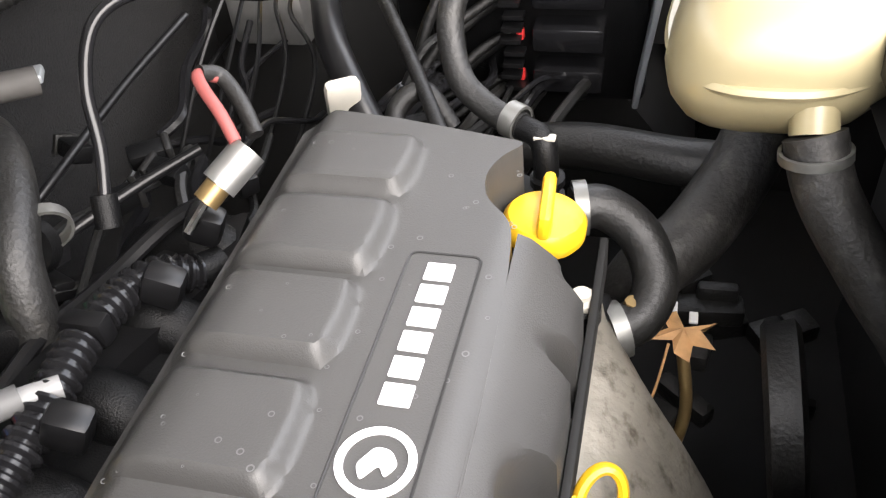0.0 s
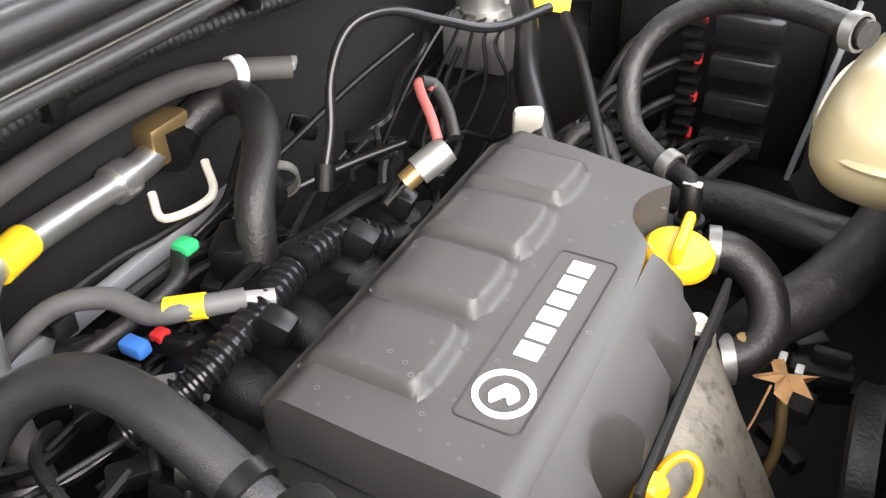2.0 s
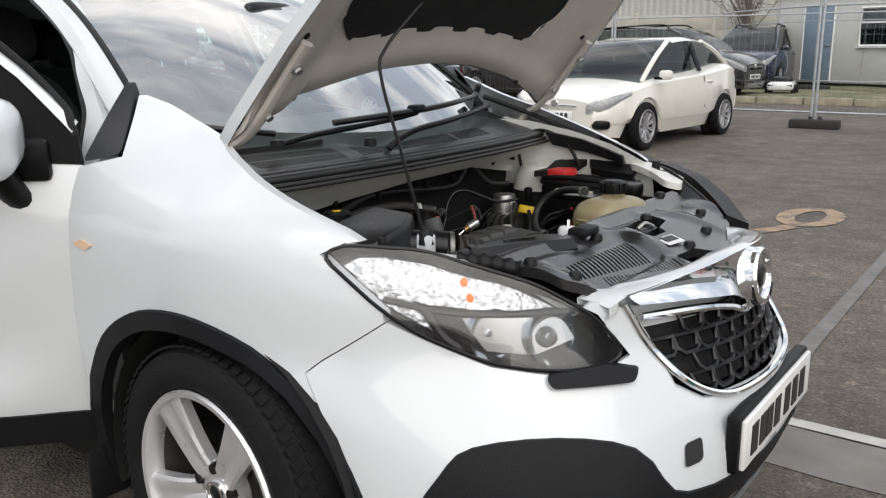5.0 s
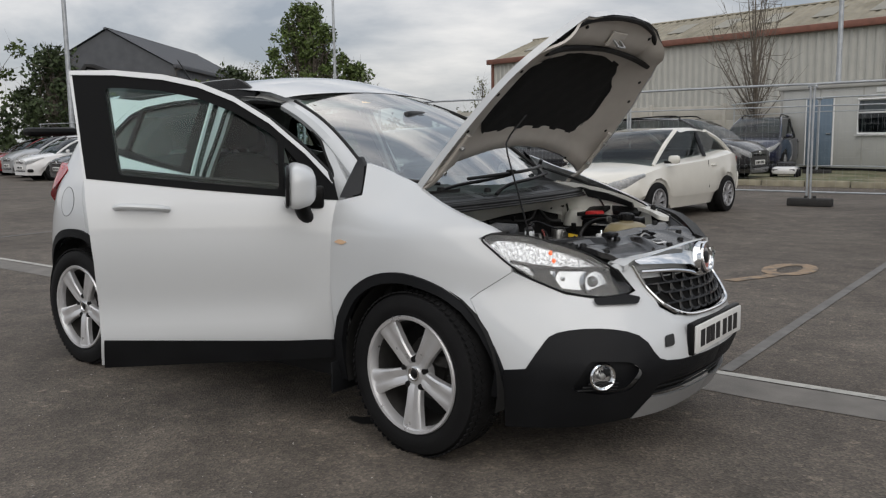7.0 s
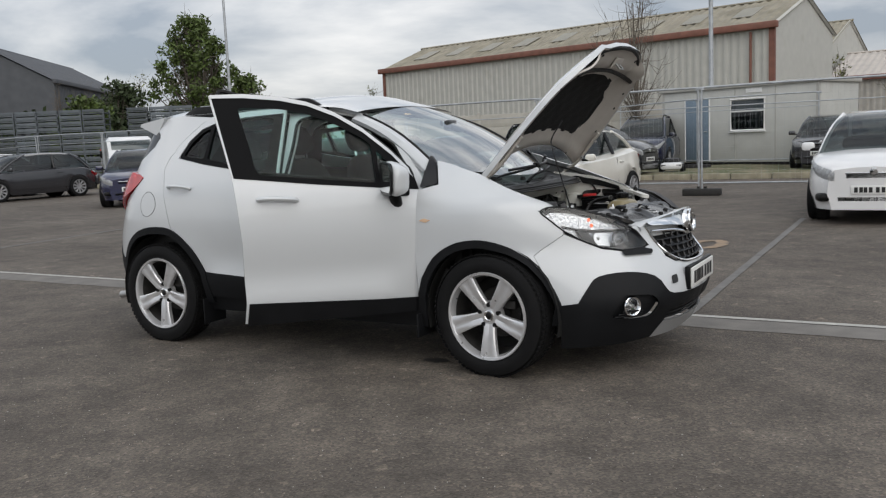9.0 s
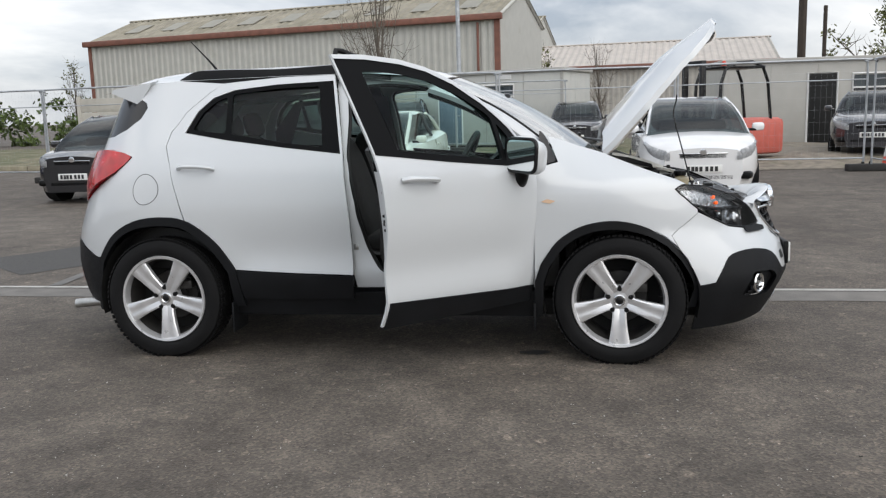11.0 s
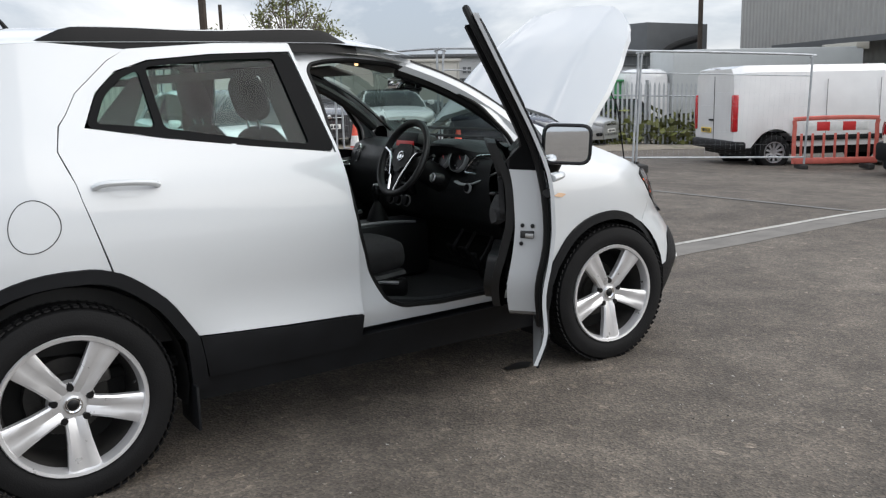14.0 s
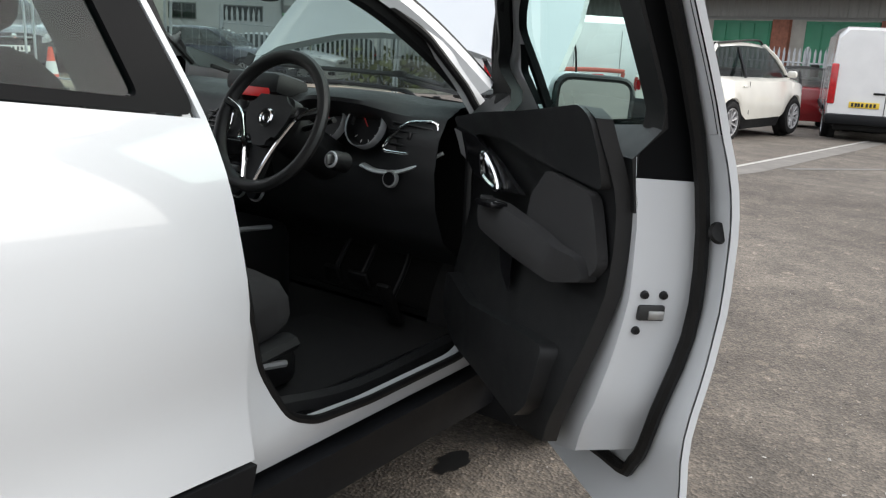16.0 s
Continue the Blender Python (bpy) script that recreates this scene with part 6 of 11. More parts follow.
for z in (0.748, 0.732, 0.716):
    part("valve_collar", lathe([(0.0, 0.003), (0.013, 0.003), (0.013, -0.003), (0.0, -0.003)], Matrix.Translation((1.5525, 0.151, z)), 14), M_PLASTIC, valve)
part("valve_clip", box((1.55, 0.157, 0.781), (0.016, 0.007, 0.003), 0.001), M_CREAM, valve)
hose([(1.572, 0.135, 0.735), (1.595, 0.142, 0.733), (1.622, 0.136, 0.715), (1.636, 0.11, 0.695), (1.628, 0.085, 0.682), (1.605, 0.07, 0.678)], 0.0165, M_HOSE, "black moulded coolant hose")
clip((1.578, 0.137, 0.735), (1, 0.25, 0), 0.018, 0.01)
clip((1.612, 0.073, 0.679), (1, 0.5, 0.1), 0.0185, 0.011)
hose([(1.59, 0.062, 0.672), (1.6, 0.055, 0.63), (1.62, 0.05, 0.56)], 0.02, M_PLASTIC)
hose([(1.735, 0.3, 0.78), (1.712, 0.27, 0.735), (1.69, 0.235, 0.695), (1.66, 0.19, 0.67), (1.632, 0.165, 0.655), (1.61, 0.15, 0.62)], 0.028, M_DUSTHOSE, "thick dusty radiator hose")
hose([(1.5, 0.30, 0.67), (1.57, 0.285, 0.685), (1.64, 0.265, 0.69), (1.69, 0.26, 0.69)], 0.021, M_HOSE, "thick black coolant hose")
hose([(1.72, 0.118, 0.822), (1.732, 0.1, 0.79), (1.765, 0.075, 0.745), (1.8, 0.05, 0.7), (1.83, 0.03, 0.62)], 0.019, M_DUSTHOSE, "black hose below the expansion tank")
clip((1.722, 0.112, 0.812), (0.15, -0.2, -1), 0.0195, 0.006)
hose([(1.41, 0.2, 0.72), (1.375, 0.235, 0.765), (1.345, 0.28, 0.785), (1.31, 0.36, 0.79), (1.27, 0.43, 0.8)], 0.014, M_SATIN, "thick taped wiring loom")
hose([(1.475, 0.16, 0.72), (1.46, 0.2, 0.745), (1.42, 0.275, 0.76), (1.37, 0.36, 0.78), (1.33, 0.42, 0.79)], 0.0065, M_HOSE, "thin braided hose")
hose([(1.43, 0.2, 0.71), (1.41, 0.235, 0.74), (1.43, 0.26, 0.75), (1.455, 0.25, 0.72)], 0.009, M_HOSE)

# heat shield, dipstick, fallen leaf, pulley
hs = bmesh.new()
rows = []
for i in range(15):
    y = 0.08 - 0.2 * i / 14
    k = i / 14
    bulge = 0.012 + 0.088 * math.sin(math.pi * min(0.5, 0.02 + k * 1.3)) ** 0.9
    rows.append([hs.verts.new((1.598 + bulge * q, y - 0.012 * q, 0.705 - 0.135 * q ** 1.7 + 0.004 * math.sin(k * 26) * q)) for q in (0, 0.12, 0.3, 0.5, 0.7, 0.88, 1.0)])
for a, b in zip(rows, rows[1:]):
    for j in range(6):
        hs.faces.new((a[j], a[j + 1], b[j + 1], b[j]))
shield = part("heat_shield", hs, M_HEAT, suv, "stained bare metal exhaust heat shield")
part("shield_flange", box((1.598, 0.0, 0.712), (0.006, 0.235, 0.03), 0.002), M_DARK, shield)
part("shield_bolt", lathe([(0.0, 0.006), (0.006, 0.005), (0.008, -0.004)], Matrix.Translation((1.622, 0.086, 0.692)), 8), M_BRASS, shield)
dip = part("dipstick", tube([V(1.616, -0.086, 0.712) + V(0.012 * math.cos(a), 0.012 * math.cos(a) * 0.4 + 0.013 * math.sin(a), 0.013 * math.sin(a)) for a in (i * math.pi / 9 for i in range(18))], 0.0035, 8, 2, True, flat=1.4), M_YELLOW, suv, "yellow dipstick with a ring handle")
part("dipstick_base", lathe([(0.0, 0.011), (0.007, 0.011), (0.0105, 0.007), (0.0105, -0.004), (0.005, -0.03)], Matrix.Translation((1.602, -0.096, 0.708)) @ pose(0, 0, 0, 0, 20, 20), 18), M_YELLOW, dip)
leaf = bmesh.new()
rnd = random.Random(2)
pts = [leaf.verts.new((1.66 + 0.027 * math.cos(a) * q, 0.112 + 0.02 * math.sin(a) * q, 0.636 + rnd.uniform(-0.008, 0.012))) for a, q in ((i * math.pi / 7, 1.0 if i % 3 else 0.45) for i in range(14))]
mid = leaf.verts.new((1.66, 0.112, 0.648))
for i in range(14):
    leaf.faces.new((pts[i], pts[(i + 1) % 14], mid))
lf = part("dry_leaf", leaf, M_LEAF, None, smooth=False)
tagged(lf, "curled brown dry leaf caught in the engine bay", "leaf")
part("leaf_stalk", tube([(1.65, 0.105, 0.636), (1.645, 0.09, 0.61), (1.64, 0.08, 0.59)], 0.0012, 5, 3), M_LEAF, lf)
part("pulley", lathe([(0.03, 0.012), (0.062, 0.014), (0.068, 0.01), (0.066, 0.0), (0.068, -0.01), (0.062, -0.014), (0.03, -0.012)], Matrix.Translation((1.735, 0.075, 0.61)) @ pose(0, 0, 0, 0, 80, 0), 28), M_HOSE, suv, "dusty belt pulley")
hose([(1.66, 0.112, 0.63), (1.668, 0.09, 0.58), (1.66, 0.07, 0.54)], 0.005, M_BRASS)
for x, y, z in ((1.652, 0.15, 0.63), (1.668, 0.14, 0.63)):
    part("reflective_tag", box((x, y, z), (0.007, 0.012, 0.003), 0.001), M_LETTER, suv)

# expansion tank
tk = bmesh.new()
bmesh.ops.create_uvsphere(tk, u_segments=36, v_segments=24, radius=1.0)
for v in tk.verts:
    x, y, z = v.co
    n = (abs(x) ** 3.4 + abs(y) ** 3.4 + abs(z) ** 3.0) ** (1 / 3.3)
    x, y, z = x / n, y / n, z / n
    t = 1 - 0.24 * max(0, -z) ** 1.4 - 0.1 * max(0, z)
    v.co = V(1.71 + 0.075 * x * t + 0.018 * y, 0.232 + 0.115 * y * t - 0.012 * z, 0.842 + 0.064 * z)
tank = part("expansion_tank", tk, M_TANK, suv, "yellowed translucent plastic expansion tank")
part("tank_seam", tube([V(1.71 + 0.077 * math.cos(a) * abs(math.cos(a)) ** -0.2 + 0.018 * math.sin(a), 0.232 + 0.117 * math.sin(a) * abs(math.sin(a)) ** -0.2, 0.85) for a in (0.05 + i * math.pi / 18 for i in range(36))], 0.004, 6, 2, True), M_TANK, tank)
tc = Matrix.Translation((1.695, 0.262, 0.903))
part("tank_neck", lathe([(0.036, -0.035), (0.032, -0.01), (0.03, 0.012)], tc, 24), M_TANK, tank)
tank_cap = part("tank_cap", lathe([(0.0, 0.04), (0.026, 0.04), (0.034, 0.034), (0.036, 0.01), (0.034, 0.006)], tc, 30), M_PLASTIC, tank, "ribbed black screw cap")
for i in range(12):
    a = i * math.pi / 6
    part("grip_rib", box((0, 0, 0), (0.007, 0.009, 0.026), 0.002, tc @ Matrix.Rotation(a, 4, "Z") @ Matrix.Translation((0.0355, 0, 0.022))), M_PLASTIC, tank_cap)
part("tank_outlet", tube([(1.718, 0.135, 0.84), (1.72, 0.12, 0.82)], 0.015, 12, 1), M_TANK, tank)

# battery, fuse box and brake modulator
bat = part("battery", box((1.475, 0.57, 0.78), (0.28, 0.175, 0.19), 0.012), M_SATIN, suv, "black car battery under a strap")
part("battery_lid", box((1.475, 0.57, 0.88), (0.285, 0.18, 0.016), 0.006), M_GLOSSBLACK, bat)
part("terminal_cover", box((1.365, 0.575, 0.9), (0.075, 0.085, 0.03), 0.01), M_RED, bat, "red terminal cover")
part("battery_strap", tube([(1.34, 0.49, 0.893), (1.45, 0.488, 0.9), (1.62, 0.482, 0.893)], 0.008, 6), M_PLASTIC, bat)
part("battery_shroud", sheet([(1.3, 0.5), (1.3, 0.68), (1.6, 0.68), (1.6, 0.6), (1.45, 0.62), (1.42, 0.66)], lambda x, y: V(x, y, 0.91 + 0.04 * ease(0.6, 0.68, y)), 0.05, (), 0.02, V(0, 0, -1)), M_PLASTIC, bat)
fuse = part("fuse_box", box((1.5, 0.455, 0.74), (0.22, 0.05, 0.2), 0.008), M_PLASTIC, suv, "black fuse and relay box with a cable rack")
for k in range(4):
    z = 0.815 - 0.045 * k
    part("relay", box((1.535, 0.415, z), (0.07, 0.035, 0.026), 0.005), M_GLOSSBLACK, fuse)
    part("relay_clip", box((1.487, 0.412, z), (0.008, 0.008, 0.012), 0.002), M_RED, fuse)
    hose([(1.48, 0.42, z), (1.45, 0.4, z - 0.012), (1.42, 0.37, z - 0.03), (1.39, 0.33, 0.7)], 0.005, M_RUBBER, name="cable")
    hose([(1.475, 0.42, z - 0.006), (1.44, 0.41, z - 0.03), (1.41, 0.38, z - 0.05), (1.38, 0.34, 0.68)], 0.006, M_RUBBER, name="cable")
for k in range(14):
    part("cable_tooth", box((1.483 - 0.002 * (k % 3), 0.402, 0.828 - 0.013 * k), (0.02, 0.014, 0.004)), M_SATIN, fuse)
part("fuse_plate", box((1.48, 0.44, 0.858), (0.15, 0.045, 0.006), 0.002), M_STEEL, fuse, "grey metal fuse plate")
for x in (1.43, 1.535):
    part("fuse_terminal", box((x, 0.435, 0.866), (0.022, 0.02, 0.012), 0.004), M_CREAM, fuse)
part("side_bracket", box((1.615, 0.42, 0.75), (0.006, 0.07, 0.18), 0.002, pose(0, 0, 0, 0, 8, 0)), M_GALV, fuse)
absu = part("brake_modulator", box((1.215, 0.46, 0.735), (0.09, 0.1, 0.07), 0.01), M_STEEL, suv, "grey brake modulator block")
part("modulator_motor", lathe([(0.0, 0.045), (0.035, 0.043), (0.038, 0.035), (0.038, -0.05)], Matrix.Translation((1.205, 0.47, 0.785)), 24), M_STEEL, absu)
part("modulator_label", box((1.243, 0.462, 0.795), (0.004, 0.03, 0.03), 0.001), M_LETTER, absu)
for k in range(5):
    hose([(1.2 + 0.014 * k, 0.42, 0.77), (1.205 + 0.014 * k, 0.38, 0.79 - 0.008 * k), (1.19 + 0.03 * k, 0.31, 0.74), (1.17 + 0.03 * k, 0.25, 0.66)], 0.0024, M_SATIN, name="brake_pipe", seg=6)
part("warning_label", box((1.292, 0.468, 0.785), (0.05, 0.004, 0.026), 0.001, pose(0, 0, 0, -25, 8, 20)), M_LABEL, suv, "yellow warning label")
part("loom_tape", box((1.285, 0.49, 0.83), (0.025, 0.02, 0.05), 0.006), M_PLASTIC, suv)
part("grey_bracket", box((1.375, 0.215, 0.765), (0.03, 0.012, 0.05), 0.006, pose(0, 0, 0, 20, 0, 30)), M_CREAM, suv)

# intake side: manifold, sensors, pipes and looms between the cover and the bulkhead
man = part("intake_manifold", box((1.3, -0.06, 0.66), (0.13, 0.36, 0.14), 0.03), M_PLASTIC, suv, "black plastic intake manifold")
for k in range(4):
    y = -0.16 + 0.072 * k
    part("manifold_runner", tube([(1.36, y, 0.70), (1.32, y, 0.735), (1.27, y + 0.005, 0.725), (1.24, y + 0.01, 0.68)], 0.023, 12, 5), M_PLASTIC, man)
part("manifold_ridge", tube([(1.33, 0.08, 0.77), (1.3, 0.05, 0.765), (1.275, -0.01, 0.755), (1.255, -0.06, 0.75), (1.25, -0.12, 0.74)], 0.006, 8), M_SATIN, man)
part("manifold_plate", sheet(rounded([(1.25, -0.12), (1.27, -0.02), (1.3, 0.05), (1.34, 0.09), (1.35, 0.03), (1.32, -0.06), (1.3, -0.14)], 0.01), lambda x, y: V(x, y, 0.748), 0.04, (), 0.03, V(0, 0, -1)), M_SATIN, man)
part("corrugated_conduit", ribbed([(1.335, 0.015, 0.752), (1.315, -0.01, 0.768), (1.305, -0.06, 0.772), (1.31, -0.13, 0.768), (1.306, -0.19, 0.76), (1.285, -0.235, 0.745)], 0.0138, 0.0066, 0.24), M_GLOSSBLACK, suv, "black corrugated wiring conduit")
part("conduit_clip", box((1.306, -0.062, 0.776), (0.03, 0.014, 0.02), 0.003), M_SATIN, suv)
part("conduit_end", tube([(1.335, 0.015, 0.752), (1.345, 0.03, 0.748)], 0.0135, 12, 1), M_PLASTIC, suv)
sens = part("pressure_sensor", tube([(1.368, 0.068, 0.82), (1.352, 0.045, 0.806)], 0.0125, 14, 1), M_STEEL, suv, "steel pressure sensor with a red-striped lead")
part("sensor_neck", tube([(1.352, 0.045, 0.806), (1.345, 0.035, 0.799)], 0.009, 12, 1), M_BRASS, sens)
part("sensor_rod", tube([(1.345, 0.035, 0.799), (1.336, 0.018, 0.786)], 0.0032, 8, 1), M_CHROME, sens)
part("sensor_lead", tube([(1.362, 0.064, 0.828), (1.35, 0.075, 0.842), (1.336, 0.086, 0.853), (1.326, 0.1, 0.855), (1.334, 0.111, 0.847)], 0.0045, 10, 6), M_DULLRED, sens, "red and grey sensor lead")
part("lead_sleeve", tube([(1.3265, 0.101, 0.8555), (1.3345, 0.112, 0.8475), (1.352, 0.1, 0.834), (1.366, 0.084, 0.82)], 0.0058, 10, 6), M_HOSE, sens)
for y in (-0.13, -0.02, 0.04):
    part("injector_plug", box((1.335, y, 0.775), (0.026, 0.02, 0.026), 0.005, pose(0, 0, 0, 0, 25, 10)), M_SATIN, suv)
hose([(1.255, 0.045, 0.775), (1.25, 0.07, 0.81), (1.243, 0.09, 0.85), (1.25, 0.115, 0.885), (1.27, 0.15, 0.89), (1.3, 0.19, 0.87), (1.33, 0.235, 0.85), (1.36, 0.3, 0.85)], 0.0048, M_GLOSSBLACK, "thin black vacuum hose")
part("vacuum_fitting", tube([(1.258, 0.038, 0.765), (1.254, 0.05, 0.785)], 0.0095, 12, 1), M_PLASTIC, suv)
hose([(1.2, -0.02, 0.755), (1.235, 0.02, 0.77), (1.27, 0.07, 0.78), (1.305, 0.105, 0.79)], 0.0042, M_SATIN, name="rod")
hose([(1.18, -0.05, 0.75), (1.2, 0.06, 0.78), (1.21, 0.16, 0.8), (1.23, 0.25, 0.82)], 0.0035, M_SATIN, name="rod")
part("purge_valve", box((1.225, -0.045, 0.745), (0.04, 0.05, 0.04), 0.008, pose(0, 0, 0, 0, 0, 25)), M_PLASTIC, suv, "black purge valve")
part("purge_disc", lathe([(0.0, 0.006), (0.019, 0.005), (0.021, -0.005), (0.0, -0.008)], Matrix.Translation((1.222, 0.0, 0.775)) @ pose(0, 0, 0, 60, 20, 0), 20), M_PLASTIC, suv)
part("green_clip", box((1.207, -0.083, 0.772), (0.018, 0.016, 0.01), 0.003), M_GREEN, suv, "small green retaining clip")
part("blue_plug", box((1.235, -0.175, 0.752), (0.022, 0.014, 0.012), 0.003), M_BLUE, suv, "blue connector")
part("blue_plug", box((1.345, -0.155, 0.72), (0.026, 0.014, 0.014), 0.003), M_BLUE, suv, "blue connector")
part("red_plug", box((1.24, -0.155, 0.748), (0.012, 0.012, 0.01), 0.002), M_RED, suv, "red connector tab")
hose([(1.12, -0.26, 0.70), (1.15, -0.24, 0.745), (1.18, -0.195, 0.782), (1.215, -0.17, 0.788), (1.25, -0.165, 0.782), (1.275, -0.15, 0.785), (1.3, -0.12, 0.78)], 0.0085, material("grey_hose", (0.075, 0.075, 0.075), 0.55, vary=0.2, scale=30), "grey fuel vapour hose")
part("hose_label", tube([(1.26, -0.158, 0.784), (1.284, -0.142, 0.785)], 0.0098, 12, 1), M_LABEL, suv, "yellow label on a hose")
part("grey_plug", tube([(1.29, -0.13, 0.78), (1.315, -0.105, 0.775)], 0.0075, 10, 1), material("grey_plastic", (0.2, 0.2, 0.2), 0.5), suv)
part("grey_plug", box((1.285, -0.19, 0.745), (0.05, 0.02, 0.018), 0.004, pose(0, 0, 0, 0, 0, 40)), material("grey_plastic", (0.16, 0.16, 0.16), 0.5), suv)
hose([(1.14, -0.3, 0.68), (1.18, -0.245, 0.74), (1.21, -0.2, 0.755), (1.225, -0.12, 0.765), (1.2, -0.085, 0.765)], 0.007, M_HOSE)
part("braided_hose", tube([(1.235, -0.33, 0.75), (1.25, -0.285, 0.80), (1.285, -0.26, 0.822), (1.33, -0.255, 0.829), (1.39, -0.262, 0.824), (1.46, -0.275, 0.8), (1.52, -0.285, 0.755), (1.56, -0.29, 0.7)], 0.0155, 16, 8), M_BRAID, suv, "thick braided grey sleeve")
part("sleeve_band", tube([(1.425, -0.268, 0.818), (1.435, -0.27, 0.815)], 0.0178, 14, 1), M_SATIN, suv)
part("wire_bracket", tube([(1.29, -0.215, 0.765), (1.33, -0.235, 0.765), (1.35, -0.24, 0.74)], 0.002, 6, 2), M_GALV, suv)
part("coolant_stub", tube([(1.33, -0.235, 0.735), (1.37, -0.215, 0.735)], 0.015, 12, 1), M_HOSE, suv)
part("gearbox_cover", sheet([(1.36, -0.22), (1.56, -0.22), (1.6, -0.4), (1.36, -0.38)], lambda x, y: V(x, y, 0.69), 0.06, (), 0.04, V(0, 0, -1)), M_SATIN, suv)
ac = part("aircon_pipe", tube([(1.1, 0.04, 0.795), (1.11, -0.03, 0.79), (1.122, -0.11, 0.80), (1.138, -0.182, 0.812), (1.152, -0.215, 0.815), (1.17, -0.24, 0.795), (1.185, -0.255, 0.74), (1.2, -0.265, 0.66)], 0.0135, 14, 7), M_PIPE, suv, "silver aluminium air-conditioning pipe")
part("pipe_collar", tube([(1.112, -0.045, 0.791), (1.115, -0.065, 0.793)], 0.018, 14, 1), M_PIPE, ac)
part("pipe_label", tube([(1.134, -0.165, 0.81), (1.146, -0.2, 0.814)], 0.0148, 14, 1), M_LABEL, ac, "yellow label wrapped on the pipe")
part("pipe_flange", box((1.105, 0.01, 0.80), (0.03, 0.05, 0.04), 0.006), M_BRASS, ac)
part("pipe_bracket", tube([(1.13, -0.04, 0.775), (1.15, -0.05, 0.76), (1.17, -0.01, 0.765), (1.15, 0.01, 0.785)], 0.004, 8), M_CREAM, ac)
part("ledge", box((1.15, -0.08, 0.735), (0.012, 0.3, 0.02), 0.003), M_GALV, suv)
hose([(1.105, 0.02, 0.79), (1.12, 0.055, 0.81), (1.145, 0.07, 0.818), (1.185, 0.05, 0.822), (1.22, 0.01, 0.812), (1.24, -0.03, 0.79), (1.25, -0.05, 0.74), (1.255, -0.06, 0.68)], 0.0165, M_HOSE, "black heater hose")
clip((1.237, 0.005, 0.79), (0.7, -0.7, -0.2), 0.0165, 0.009)
part("heater_joint", tube([(1.105, 0.03, 0.79), (1.12, 0.0, 0.79)], 0.02, 12, 1), M_SATIN, suv)
hose([(1.165, 0.13, 0.825), (1.137, 0.095, 0.832), (1.125, 0.02, 0.85), (1.13, -0.1, 0.86), (1.15, -0.22, 0.862), (1.185, -0.32, 0.845), (1.22, -0.4, 0.8)], 0.0115, material("grey_dusty_hose", (0.055, 0.052, 0.049), 0.65, vary=0.25, scale=30), "dusty grey hose along the bulkhead")
clip((1.134, 0.088, 0.834), (0.3, 0.9, -0.1), 0.0125, 0.012, M_LETTER)
part("hose_bracket", box((1.155, 0.128, 0.828), (0.03, 0.02, 0.008), 0.002, pose(0, 0, 0, 0, 0, 30)), M_GALV, suv)
part("bulkhead_loom", ribbed([(1.2, 0.5, 0.86), (1.17, 0.43, 0.87), (1.16, 0.36, 0.92), (1.165, 0.31, 0.945), (1.175, 0.25, 0.9), (1.165, 0.2, 0.885), (1.15, 0.1, 0.89), (1.14, -0.02, 0.9), (1.15, -0.15, 0.905), (1.17, -0.27, 0.89), (1.2, -0.37, 0.86), (1.21, -0.42, 0.8)], 0.0095, 0.007, 0.12, 10), M_HOSE, suv, "ribbed wiring loom along the bulkhead")
hose([(1.18, -0.25, 0.83), (1.19, -0.3, 0.84), (1.215, -0.34, 0.83), (1.24, -0.38, 0.78)], 0.012, M_RUBBER)
for y in (-0.3, -0.12, 0.1, 0.24):
    part("loom_clip", box((1.155, y, 0.905), (0.02, 0.014, 0.024), 0.003), M_PLASTIC, suv)
for y, z in ((0.33, 0.945), (0.18, 0.94)):
    part("bulkhead_stud", tube([(1.13, y, z), (1.175, y + 0.01, z - 0.005)], 0.005, 8, 1), M_BRASS, suv)
hose([(1.18, 0.62, 0.9), (1.17, 0.62, 0.98), (1.24, 0.63, 1.03), (1.34, 0.63, 1.0), (1.4, 0.63, 0.92)], 0.0055, M_RUBBER, "thin black cable arching over the strut tower", name="cable")
hose([(1.17, 0.45, 0.93), (1.15, 0.52, 0.95), (1.16, 0.6, 0.93)], 0.006, M_RUBBER, name="cable")

# bulkhead panel, cowl, grilles and wipers
part("bulkhead", sheet([(-0.64, 0.6), (0.64, 0.6), (0.66, 1.0), (-0.66, 1.0)], lambda y, z: V(1.095 + 0.05 * ease(0.86, 1.0, z), y, z), 0.1), M_FELT, suv, "black felt-lined bulkhead")


def cowl_x(y):
    return 1.283 - 0.045 * (y / 0.7) ** 2


part("bulkhead_flange", sheet([(-0.68, 0.875), (-0.4, 0.895), (0.0, 0.93), (0.3, 0.935), (0.5, 0.9), (0.68, 0.87), (0.69, 1.0), (-0.69, 1.0)], lambda y, z: V(cowl_x(y) - 0.01 - 0.11 * ease(1.0, 0.9, z), y, z + 0.002), 0.03), M_INNER, suv, "white painted bulkhead flange")
for k, (dx, z, r) in enumerate(((0.0, 1.016, 0.0125), (0.018, 1.004, 0.006), (0.028, 0.995, 0.0055), (-0.022, 1.022, 0.011))):
    part("weather_strip", tube([(cowl_x(y) + dx, y, z) for y in (i * 0.1 - 0.7 for i in range(15))], r, 10, 3), M_SCUTTLE, suv, "black rubber bonnet weather strip")
COWL = [(-0.69, 0.0), (0.69, 0.0), (0.69, 1.0), (-0.69, 1.0)]


